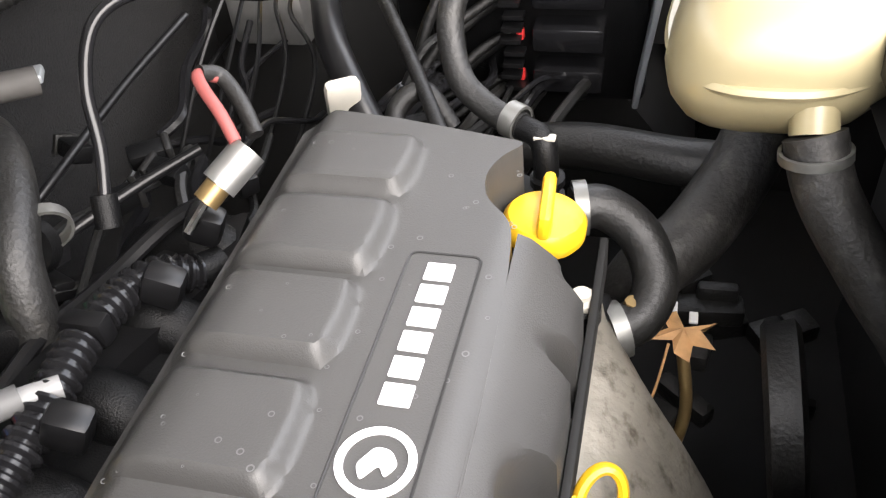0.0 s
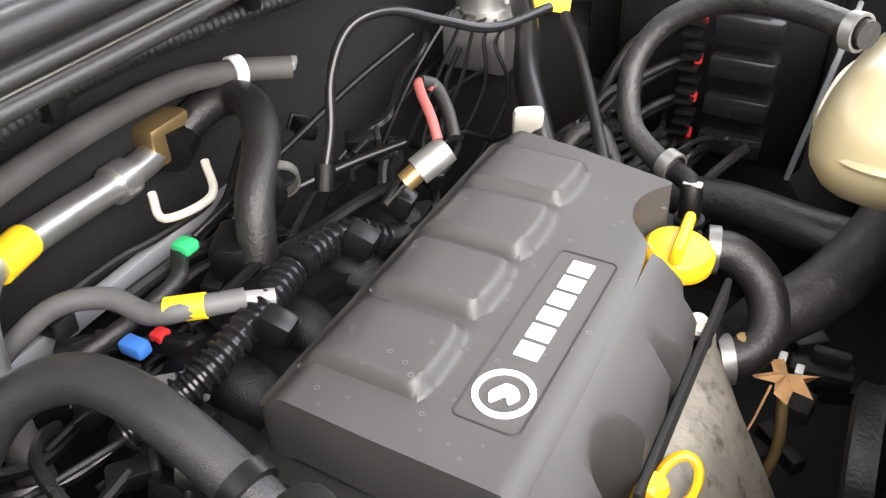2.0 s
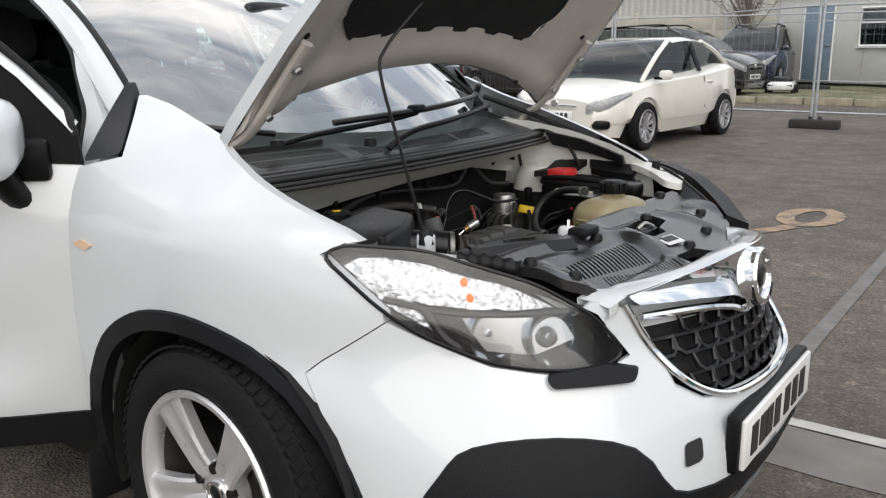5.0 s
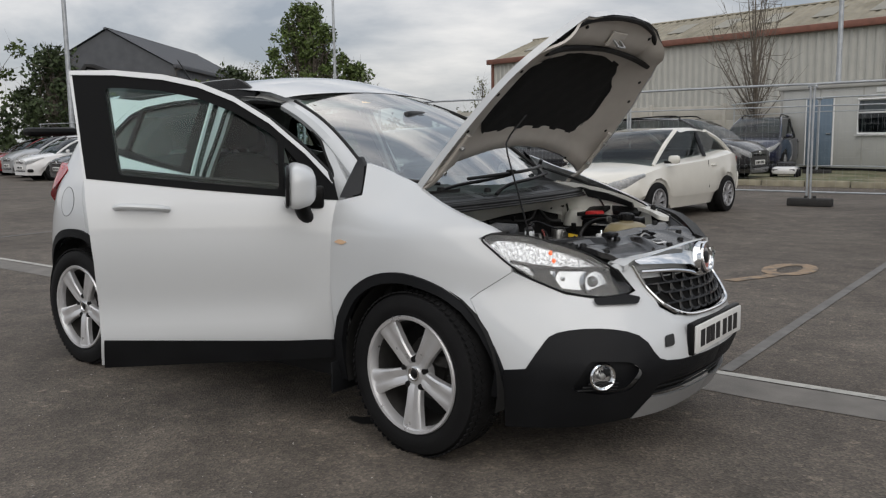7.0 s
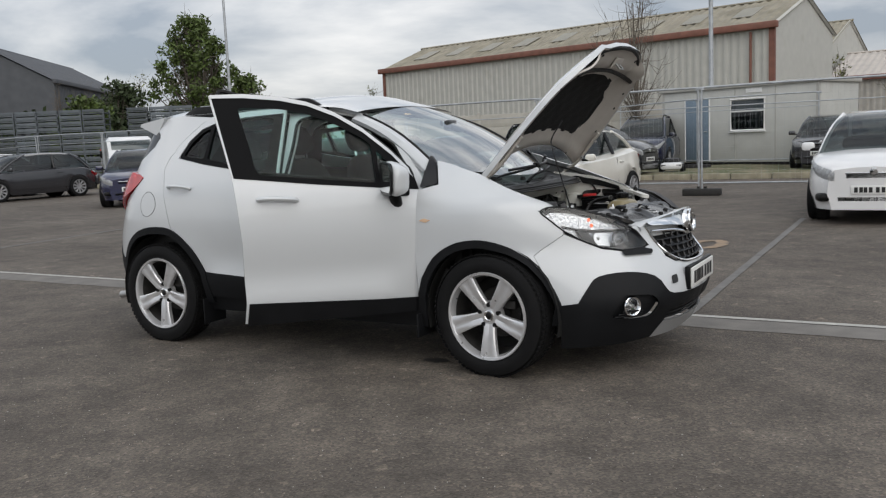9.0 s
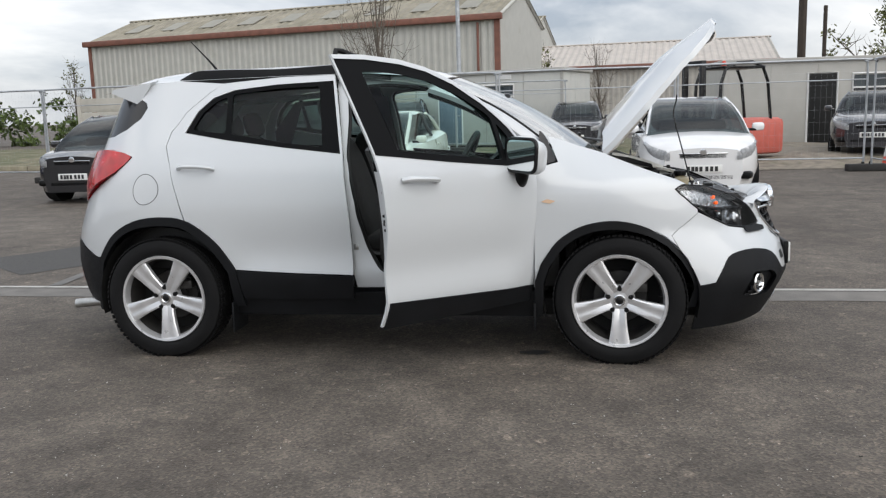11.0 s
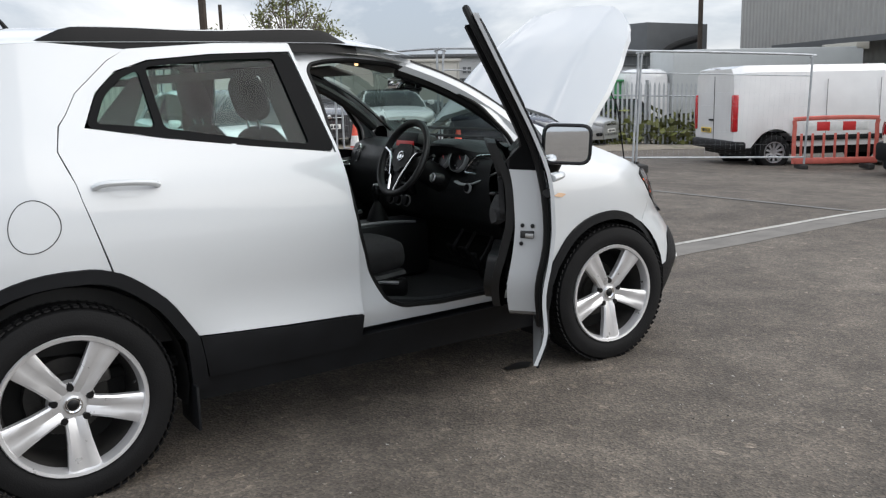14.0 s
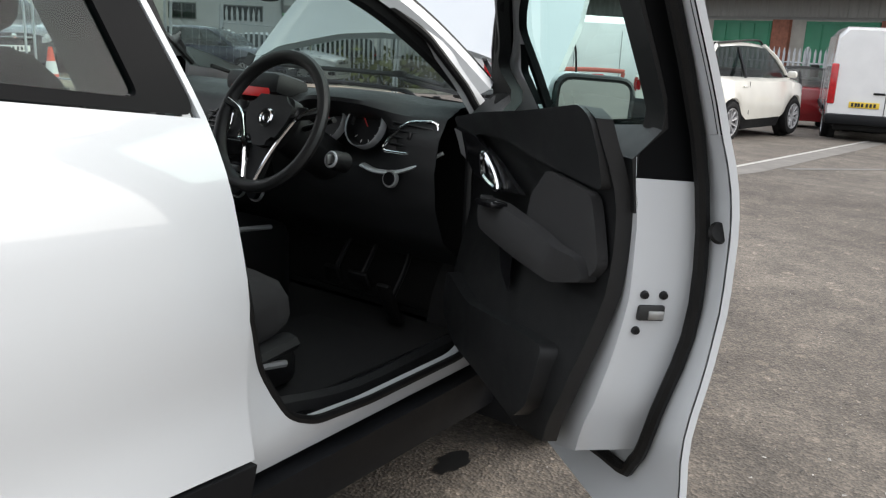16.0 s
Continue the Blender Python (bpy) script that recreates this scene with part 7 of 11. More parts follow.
def cowl(y, k):
    """The scuttle panel: k from the weather strip to the screen."""
    x0 = cowl_x(y) - 0.03
    x1 = 1.10 - 0.21 * (y / 0.7) ** 2
    dip = 0.035 * math.exp(-((y + 0.12) / 0.1) ** 2 - ((k - 0.75) / 0.3) ** 2)
    return V(x0 + (x1 - x0) * k, y, 1.028 + 0.055 * k ** 0.8 - dip)


holes = []
y = -0.58
while y < 0.37:
    if not (-0.31 < y < -0.26 or 0.165 < y < 0.185):
        top = 0.46 if y < -0.15 else 0.42
        for a, b in (((0.12, top),) if y >= -0.15 else ((0.1, 0.27), (0.29, top))):
            holes.append([(y, a), (y + 0.0036, a), (y + 0.0036, b), (y, b)])
    y += 0.0066
cw = bmesh.new()
add_sheet(cw, COWL, cowl, 0.05, holes, 0.012, 0, V(0, 0, -1))
part("scuttle_panel", cw, M_SCUTTLE, suv, "black plastic scuttle panel with slotted air grilles")
# black sheet under the slots, standing for the shade inside the scuttle
part("scuttle_shade", sheet(COWL, lambda y, k: cowl(y, k) + V(0, 0, -0.03), 0.1), M_DARK, suv)
part("scuttle_raised", sheet(rounded([(-0.68, 0.5), (-0.3, 0.62), (-0.29, 0.98), (-0.68, 0.98)], 0.05), lambda y, k: cowl(y, k) + V(0, 0, 0.012), 0.04, (), 0.012, V(0, 0, -1)), M_SCUTTLE, suv)
part("washer_jet", lathe([(0.0, 0.016), (0.012, 0.015), (0.016, 0.008), (0.017, -0.006)], Matrix.Translation((1.236, -0.239, 1.066)), 16), M_RUBBER, suv, "black washer jet")
for n, pts, r in (("wiper_arm", [(1.165, -0.5, 1.082), (1.19, -0.4, 1.1), (1.205, -0.25, 1.11), (1.235, -0.12, 1.125), (1.25, -0.06, 1.135)], 0.011), ("wiper_arm", [(1.235, -0.165, 1.045), (1.245, -0.13, 1.07), (1.25, -0.05, 1.09), (1.2, 0.2, 1.1), (1.08, 0.55, 1.11)], 0.012)):
    part(n, tube(pts, r, 8, 6, flat=0.7), M_PLASTIC, suv, "black wiper arm")
part("wiper_blade", tube([(1.18, -0.316, 1.123), (1.22, -0.2, 1.132), (1.253, -0.063, 1.141), (1.22, 0.12, 1.145), (1.13, 0.38, 1.15), (1.07, 0.5, 1.155)], 0.0085, 8, 5), M_SATIN, suv, "black wiper blade")
part("wiper_clip", box((1.25, -0.06, 1.146), (0.03, 0.05, 0.022), 0.006), M_PLASTIC, suv)
part("wiper_tip", box((1.06, 0.52, 1.165), (0.02, 0.03, 0.05), 0.006, pose(0, 0, 0, 20, 20, 30)), M_SATIN, suv)
part("wiper_blade", tube([(1.16, -0.5, 1.11), (1.1, -0.6, 1.125), (1.0, -0.68, 1.14)], 0.008, 8, 4), M_SATIN, suv, "black wiper blade")
part("pivot_cap", lathe([(0.0, 0.018), (0.016, 0.015), (0.02, 0.0)], Matrix.Translation((1.166, -0.5, 1.08)), 16), M_RUBBER, suv)

# brake reservoir, air box, ducts
res = part("brake_reservoir", box((1.335, -0.485, 0.875), (0.1, 0.1, 0.075), 0.02), M_CREAM, suv, "white brake fluid reservoir with a black cap")
part("reservoir_cap", lathe([(0.0, 0.016), (0.029, 0.016), (0.034, 0.011), (0.0345, -0.016)], Matrix.Translation((1.331, -0.475, 0.918)), 28), M_PLASTIC, res)
part("cap_mark", lathe([(0.0, 0.0005), (0.011, 0.0)], Matrix.Translation((1.331, -0.475, 0.9347)), 18), M_LABEL, res, "yellow mark on the cap")
ab = bmesh.new()
LID = [(1.392, -0.405, 0.942), (1.53, -0.437, 0.945), (1.563, -0.5, 0.937), (1.557, -0.575, 0.915), (1.535, -0.612, 0.9), (1.452, -0.636, 0.897), (1.398, -0.58, 0.925)]
cx, cy = 1.48, -0.53
rings = []
for grow, drop in ((0.93, 0.0), (0.985, -0.005), (1.03, -0.018), (1.09, -0.075), (1.12, -0.08), (1.12, -0.1), (1.05, -0.105), (1.0, -0.34)):
    rings.append([ab.verts.new((cx + (x - cx) * grow, cy + (y - cy) * grow, z + drop)) for x, y, z in LID])
ab.faces.new(rings[0])
for a, b in zip(rings, rings[1:]):
    for j in range(len(LID)):
        k = (j + 1) % len(LID)
        ab.faces.new((a[j], a[k], b[k], b[j]))
airbox = part("air_box", ab, material("satin_black_box_plastic", (0.006, 0.006, 0.0065), 0.3, vary=0.15, scale=9, bump=0.15, bump_scale=500, spec=0.4), suv, "large black air filter box")
for a, b in zip(LID, LID[1:] + LID[:1]):
    m = (V(*a) + V(*b)) / 2
    part("lid_clip", box((cx + (m.x - cx) * 1.13, cy + (m.y - cy) * 1.13, m.z - 0.085), (0.016, 0.016, 0.04), 0.004), M_SATIN, airbox)
tub = part("air_sensor_tube", tube([(1.53, -0.475, 0.875), (1.57, -0.43, 0.872), (1.605, -0.405, 0.868)], 0.037, 18, 3), M_SATIN, suv, "black air flow sensor tube")
con = part("sensor_connector", box((1.555, -0.385, 0.9), (0.034, 0.03, 0.055), 0.005, pose(0, 0, 0, -12, -20, 25)), material("dark_grey_plastic", (0.028, 0.028, 0.03), 0.45), suv, "dark grey connector with a red tab")
part("red_tab", box((1.54, -0.367, 0.918), (0.024, 0.018, 0.012), 0.002, pose(0, 0, 0, -12, -20, 25)), M_RED, con)
part("connector_collar", box((1.566, -0.395, 0.876), (0.05, 0.04, 0.024), 0.005, pose(0, 0, 0, -12, -20, 25)), material("dark_grey_plastic", (0.022, 0.022, 0.024), 0.45), con)
hose([(1.54, -0.36, 0.925), (1.535, -0.33, 0.93), (1.51, -0.31, 0.9), (1.47, -0.31, 0.84)], 0.01, M_RUBBER, name="cable")
clip((1.61, -0.4, 0.864), (0.75, 0.65, -0.05), 0.038, 0.01)
bel = part("intake_bellows", ribbed([(1.615, -0.395, 0.862), (1.642, -0.36, 0.85), (1.66, -0.31, 0.828), (1.672, -0.25, 0.795), (1.68, -0.19, 0.75), (1.685, -0.13, 0.69)], 0.037, 0.024, 0.2, 20), material("brown_black_rubber", (0.018, 0.0145, 0.012), 0.5, vary=0.25, scale=25), suv, "brown-black corrugated intake hose")


def loft_box(stations, bevel=0.25):
    """A square-shouldered duct through stations of centre, width and height."""
    bm = bmesh.new()
    rings = []
    for k, (c, w, h) in enumerate(stations):
        a = V(*stations[max(0, k - 1)][0])
        b = V(*stations[min(len(stations) - 1, k + 1)][0])
        side = (b - a).cross(V(0, 0, 1)).normalized()
        q = bevel * min(w, h)
        ring = []
        for sx, sz in ((1, 1), (-1, 1), (-1, -1), (1, -1)):
            p1, p2 = (sx * w / 2, sz * (h / 2 - q)), (sx * (w / 2 - q), sz * h / 2)
            for px, pz in ((p1, p2) if sx * sz > 0 else (p2, p1)):
                ring.append(bm.verts.new(V(*c) + side * px + V(0, 0, pz)))
        rings.append(ring)
    for a, b in zip(rings, rings[1:]):
        for m in range(8):
            bm.faces.new((a[m], a[(m + 1) % 8], b[(m + 1) % 8], b[m]))
    bm.faces.new(rings[0])
    bm.faces.new(rings[-1][::-1])
    return bm


duct = part("intake_duct", loft_box([((1.64, -0.475, 0.828), 0.075, 0.07), ((1.665, -0.44, 0.838), 0.085, 0.074), ((1.69, -0.405, 0.845), 0.09, 0.074), ((1.715, -0.36, 0.852), 0.1, 0.066), ((1.745, -0.305, 0.858), 0.108, 0.056), ((1.768, -0.255, 0.86), 0.11, 0.05), ((1.79, -0.2, 0.858), 0.1, 0.045)], 0.42), material("smooth_black_duct", (0.0045, 0.0045, 0.005), 0.3, vary=0.15, scale=12, bump=0.1, bump_scale=500, spec=0.35), suv, "broad black intake duct")
part("duct_mouth", loft_box([((1.765, -0.37, 0.835), 0.06, 0.05), ((1.785, -0.305, 0.84), 0.07, 0.045), ((1.805, -0.24, 0.84), 0.06, 0.04)]), M_DARK, duct)
part("duct_joint", loft_box([((1.676, -0.424, 0.842), 0.098, 0.084), ((1.684, -0.413, 0.844), 0.098, 0.084)], 0.42), M_SATIN, duct)
part("duct_bar", box((1.735, -0.31, 0.888), (0.008, 0.08, 0.002), 0, pose(0, 0, 0, 0, 0, -33)), M_SATIN, duct)
part("wiring_boot", ribbed([(1.7, -0.5, 0.87), (1.76, -0.475, 0.868), (1.82, -0.45, 0.858)], 0.022, 0.014, 0.2, 12), M_RUBBER, suv)

# front panel with its slots
FRONT = [(1.75, -0.46), (1.762, -0.34), (1.785, -0.2), (1.765, -0.04), (1.752, 0.1), (1.745, 0.25), (1.745, 0.4), (1.76, 0.52), (1.86, 0.535), (1.965, 0.45), (2.04, 0.25), (2.065, 0.04), (2.045, -0.2), (1.985, -0.375), (1.925, -0.452), (1.84, -0.45)]


def front_panel(x, y):
    edge = 1.752 + 0.03 * math.exp(-((y + 0.2) / 0.1) ** 2)
    z = 0.868 - 0.06 * ease(1.86, 2.06, x) + 0.016 * math.exp(-((x - edge - 0.02) / 0.03) ** 2)
    z -= 0.012 * math.exp(-((x - edge - 0.05) / 0.018) ** 2) * (1 - math.exp(-((y + 0.05) / 0.04) ** 2))
    z += 0.01 * math.exp(-((y - 0.235 - 0.6 * (x - 1.85)) / 0.02) ** 2) * ease(1.78, 1.82, x)
    z += 0.008 * math.exp(-((y + 0.0 + 0.3 * (x - 1.85)) / 0.014) ** 2) * ease(1.86, 1.9, x)
    z -= 0.012 * ease(0.3, 0.36, y) * (1 - ease(0.46, 0.5, y)) * ease(1.79, 1.83, x)
    if y < 0.0:
        z -= 0.02 * ease(1.82, 1.87, x) * (1 - ease(1.965, 1.995, x)) * ease(0.0, -0.05, y) * (1 - ease(-0.36, -0.42, y))
    return V(x, y, z)


fh = []
for i in range(19):
    k = i / 18
    a, b = V(1.87 + 0.006 * k, -0.34 + 0.285 * k, 0), V(1.925 + 0.036 * k, -0.372 + 0.275 * k, 0)
    fh.append([(a.x, a.y), (b.x, b.y), (b.x - 0.001, b.y + 0.0082), (a.x, a.y + 0.0082)])
for i in range(22):
    k = i / 21
    x, y = 1.94 + 0.062 * k, -0.305 + 0.26 * k
    fh.append([(x, y), (x + 0.028, y - 0.012), (x + 0.028, y - 0.007), (x, y + 0.005)])
latch_hole = [(1.838, 0.03), (1.832, 0.2), (1.888, 0.175), (1.9, 0.1), (1.922, 0.095), (1.92, 0.02), (1.894, 0.0)]
right_hole = rounded([(1.992, -0.02), (1.998, 0.095), (2.035, 0.14), (2.05, 0.06), (2.042, -0.005)], 0.012)
fp = bmesh.new()
add_sheet(fp, rounded(FRONT, 0.02, 3), front_panel, 0.012, fh + [latch_hole, right_hole], 0.022, 0, V(0, 0, -1))
panel = part("front_panel", fp, material("satin_grey_black_plastic", (0.02, 0.02, 0.021), 0.2, vary=0.12, scale=14, bump=0.06, bump_scale=600, spec=1.0), suv, "black plastic radiator cover panel with slots")
# black sheet below the panel paints the shade seen through its slots
part("panel_shade", sheet(FRONT, lambda x, y: front_panel(x, y) + V(0, 0, -0.045), 0.1), M_DARK, suv)
latch = part("bonnet_lock", box((1.868, 0.085, 0.838), (0.045, 0.09, 0.04), 0.008), M_SATIN, suv, "black bonnet lock")
part("lock_hook", tube([(1.86, 0.06, 0.86), (1.87, 0.08, 0.872), (1.88, 0.11, 0.86)], 0.005, 8), M_STEEL, latch)
part("paper_label", box((1.951, 0.05, front_panel(1.951, 0.05).z + 0.003), (0.04, 0.07, 0.002), 0.0, pose(0, 0, 0, 0, 14, -10)), M_LETTER, panel, "small white sticker")
part("sticker_bar", box((1.948, 0.05, front_panel(1.948, 0.05).z + 0.0045), (0.022, 0.05, 0.002), 0.0, pose(0, 0, 0, 0, 14, -10)), M_INK, panel)
for x, y in ((1.829, -0.109), (1.838, 0.161), (1.77, 0.42), (1.9, 0.4), (1.97, 0.25), (2.02, -0.25), (1.925, -0.4), (1.83, -0.42), (1.985, 0.09)):
    part("panel_clip", lathe([(0.0, 0.008), (0.011, 0.007), (0.014, 0.002), (0.015, -0.006)], Matrix.Translation(front_panel(x, y) + V(0, 0, 0.004)), 14), M_RUBBER, panel)
part("panel_hump", box((1.81, -0.14, 0.885), (0.05, 0.08, 0.022), 0.009), M_PLASTIC, panel)
part("white_lid", lathe([(0.0, 0.008), (0.022, 0.007), (0.026, 0.0), (0.024, -0.02)], Matrix.Translation((1.762, -0.125, 0.878)), 22), M_LETTER, suv, "white washer filler lid")
part("filler_sensor", tube([(1.758, -0.118, 0.88), (1.755, -0.113, 0.9)], 0.005, 8, 1), M_CHROME, suv)
# pressed white bracket and lamp parts on the far side
br = [(1.56, 0.66), (1.6, 0.72), (1.68, 0.715), (1.75, 0.66), (1.78, 0.56), (1.74, 0.53), (1.68, 0.58), (1.6, 0.61)]
part("lamp_bracket", sheet(rounded(br, 0.02), lambda x, y: V(x, y, 0.94 - 0.25 * max(0, x - 1.62)), 0.04, [[(1.66, 0.65), (1.69, 0.665), (1.7, 0.64), (1.67, 0.63)]], 0.02, V(0, 0, -1)), M_INNER, suv, "white pressed steel lamp bracket")
part("bump_stop", lathe([(0.0, 0.016), (0.011, 0.014), (0.014, 0.0), (0.012, -0.02)], Matrix.Translation((1.661, 0.647, 0.938)), 12), M_RUBBER, suv)
part("relay_cover", box((1.64, 0.47, 0.885), (0.09, 0.07, 0.04), 0.008), M_SATIN, suv)


PANEL_EDGE = [(-0.452, 1.925), (-0.375, 1.985), (-0.2, 2.045), (0.04, 2.065), (0.25, 2.04), (0.45, 1.965)]


shelf = bmesh.new()
rows = []
for i in range(47):
    y = -0.418 + 0.836 * i / 46
    top = bar_edge(y) + V(-0.004, 0, -0.0015)
    x0 = table(PANEL_EDGE, y) - 0.012
    z0 = min(front_panel(x0, y).z + 0.004, top.z + 0.01)
    row = [V(x0 + 0.004, y, z0 - 0.04)]
    for k in range(9):
        c = k / 8
        row.append(V(x0 + (top.x - x0) * c, y, z0 + (top.z - z0) * math.sin(c * math.pi / 2) ** 0.9 + 0.004 * math.sin(c * math.pi)))
    # outside the bar the shelf rolls over into the bumper
    wrap = ease(0.375, 0.41, abs(y))
    row += [V(top.x - 0.02 + 0.022 * wrap, y, top.z - 0.02), nose(y, 0.78, -0.02 + 0.022 * wrap), nose(y, 0.74, -0.03 + 0.03 * wrap)]
    rows.append([shelf.verts.new(p) for p in row])
for a, b in zip(rows, rows[1:]):
    for j in range(len(a) - 1):
        shelf.faces.new((a[j], a[j + 1], b[j + 1], b[j]))
part("nose_shelf", shelf, M_WHITE, suv, "white painted shelf behind the chrome bar")

# small looms, plugs and brackets that fill the gaps of the bay
rnd = random.Random(77)
for i in range(40):
    x, y, z = rnd.uniform(1.14, 1.3), rnd.uniform(-0.32, 0.3), rnd.uniform(0.67, 0.74)
    p, pts = V(x, y, z), []
    d = V(rnd.uniform(-0.3, 0.6), rnd.choice((-1, 1)), rnd.uniform(-0.1, 0.4)).normalized()
    for k in range(5):
        pts.append(tuple(p))
        d = (d + V(rnd.uniform(-0.5, 0.5), rnd.uniform(-0.5, 0.5), rnd.uniform(-0.5, 0.35))).normalized()
        p = p + d * rnd.uniform(0.03, 0.055)
        p.z = min(0.775, max(0.64, p.z))
        p.x = min(1.345, max(1.11, p.x))
    hose(pts, rnd.choice((0.0028, 0.0036, 0.0048, 0.006)), rnd.choice((M_RUBBER, M_SATIN, M_HOSE, M_GLOSSBLACK)), name="cable", seg=7)
for i in range(30):
    c = V(rnd.uniform(1.15, 1.335), rnd.uniform(-0.3, 0.22), rnd.uniform(0.7, 0.76))
    m = Matrix.Rotation(rnd.uniform(0, 3), 4, "Z") @ Matrix.Rotation(rnd.uniform(-0.5, 0.5), 4, "X")
    pl = part("wiring_plug", box(c, (0.03, 0.018, 0.016), 0.003, m), rnd.choice((M_SATIN, M_PLASTIC, M_GLOSSBLACK)), suv, "black wiring plug")
    part("plug_collar", box(c + m @ V(0.017, 0, 0), (0.006, 0.021, 0.019), 0.002, m), M_HOSE, pl)
for i in range(30):
    x, y, z = rnd.uniform(1.33, 1.52), rnd.uniform(0.22, 0.4), rnd.uniform(0.6, 0.7)
    hose([(x, y, z), (x + 0.03, y + 0.04, z + rnd.uniform(0, 0.06)), (x + 0.05, y + 0.09, z + rnd.uniform(-0.02, 0.05)), (x + 0.04, y + 0.14, z)], rnd.choice((0.003, 0.0045, 0.006)), rnd.choice((M_RUBBER, M_GLOSSBLACK, M_HOSE)), name="cable", seg=7)
for i in range(16):
    c = V(rnd.uniform(1.63, 1.78), rnd.uniform(-0.08, 0.27), rnd.uniform(0.48, 0.58))
    part("bracket", box(c, (rnd.uniform(0.02, 0.06), rnd.uniform(0.01, 0.035), 0.02), 0.004, Matrix.Rotation(rnd.uniform(0, 3), 4, "Z")), M_HOSE, suv)
for i in range(8):
    part("battery_rib", box((1.475, 0.505 + 0.0165 * i, 0.8905), (0.26, 0.005, 0.004), 0.001), M_SATIN, suv)

# ---- cabin ----
part("cabin_floor", box((-0.25, 0, 0.385), (2.3, 1.42, 0.05), 0.02), M_CARPET, suv, "black carpet")
part("bulkhead", box((1.02, 0, 0.72), (0.06, 1.42, 0.66), 0.02), M_CARPET, suv)
part("floor_mat", box((0.42, -0.42, 0.417), (0.5, 0.44, 0.014), 0.006), M_CARPET, suv, "dark floor mat")
for side in (1, -1):
    part("kick_panel", box((0.86, -side * 0.71, 0.7), (0.2, 0.03, 0.62), 0.012), M_TRIM, suv)
    part("sill_cover", tube([(0.72, -side * 0.7, 0.43), (0.3, -side * 0.71, 0.425), (0.05, -side * 0.7, 0.46)], 0.03, 8, 4), M_TRIM, suv)
    part("cabin_side", sheet([(-1.65, 0.5), (-1.65, 1.2), (-1.1, 1.2), (-0.2, 1.1), (-0.16, 0.45), (-0.8, 0.45)], skin(side, -0.13), 0.15), M_TRIM, suv)
    part("pillar_cover", sheet([(-0.33, 1.1), (-0.38, 1.52), (-0.23, 1.53), (-0.2, 1.1)], skin(side, -0.125), 0.08), material("grey_pillar_cover", (0.12, 0.12, 0.12), 0.8) if side > 0 else M_TRIM, suv)
part("load_cover", box((-1.4, 0, 1.0), (0.5, 1.2, 0.03), 0.01), M_CARPET, suv)

# dashboard
DASH = [(1.19, 1.0), (0.98, 1.062), (0.85, 1.075), (0.75, 1.068), (0.68, 1.04), (0.645, 0.985), (0.64, 0.9), (0.665, 0.8), (0.72, 0.7), (0.86, 0.6)]


def dash_point(k, y):
    """k counts along the dash's section, y across the car."""
    i = min(int(k), len(DASH) - 2)
    t = k - i
    x = DASH[i][0] + (DASH[i + 1][0] - DASH[i][0]) * t
    z = DASH[i][1] + (DASH[i + 1][1] - DASH[i][1]) * t
    hood = math.exp(-((y + 0.36) / 0.16) ** 4)
    mid = math.exp(-(y / 0.14) ** 4)
    w = math.exp(-((k - 3.4) / 1.3) ** 2)
    z += 0.035 * hood * w
    x -= 0.075 * hood * math.exp(-((k - 3.6) / 0.9) ** 2) + 0.05 * mid * math.exp(-((k - 6) / 2.0) ** 2)
    x += 0.11 * hood * math.exp(-((k - 5.2) / 0.75) ** 2)
    x += 0.1 * (abs(y) / 0.7) ** 3 * math.exp(-((k - 4.5) / 3) ** 2) * 0.5
    return V(x, y, z)


bm = bmesh.new()
grid = [[bm.verts.new(dash_point(i * 0.25, -0.69 + 1.38 * j / 68)) for j in range(69)] for i in range(37)]
for i in range(36):
    for j in range(68):
        bm.faces.new((grid[i][j], grid[i + 1][j], grid[i + 1][j + 1], grid[i][j + 1]))
dash = part("dashboard", bm, M_DASH, suv, "dark grey moulded dashboard")
for y, lab in ((-0.435, "speedometer"), (-0.29, "rev_counter")):
    m = Matrix.Translation((0.7, y, 1.0)) @ pose(0, 0, 0, 0, -68, 0)
    dial = part(lab, lathe([(0.0, 0.0), (0.055, 0.0), (0.06, 0.02), (0.066, 0.022), (0.067, -0.01)], m, 28), M_SATIN, dash, "round dial in a silver ring")
    part("dial_ring", lathe([(0.062, 0.021), (0.0645, 0.025), (0.067, 0.02), (0.067, 0.0)], m, 28), M_SILVERTRIM, dial)
    part("needle", box((0, 0, 0), (0.045, 0.003, 0.002), 0, m @ Matrix.Translation((0.015, 0.01, 0.006)) @ Matrix.Rotation(0.7, 4, "Z")), M_RED, dial)
    for i in range(9):
        a = math.pi * (0.75 + 1.5 * i / 8)
        part("dial_mark", box((0, 0, 0), (0.008, 0.002, 0.001), 0, m @ Matrix.Rotation(a, 4, "Z") @ Matrix.Translation((0.045, 0, 0.002))), M_LETTER, dial)
part("driver_display", box((0.7, -0.362, 1.015), (0.01, 0.045, 0.03), 0.003, pose(0, 0, 0, 0, 20, 0)), M_INK, dash)


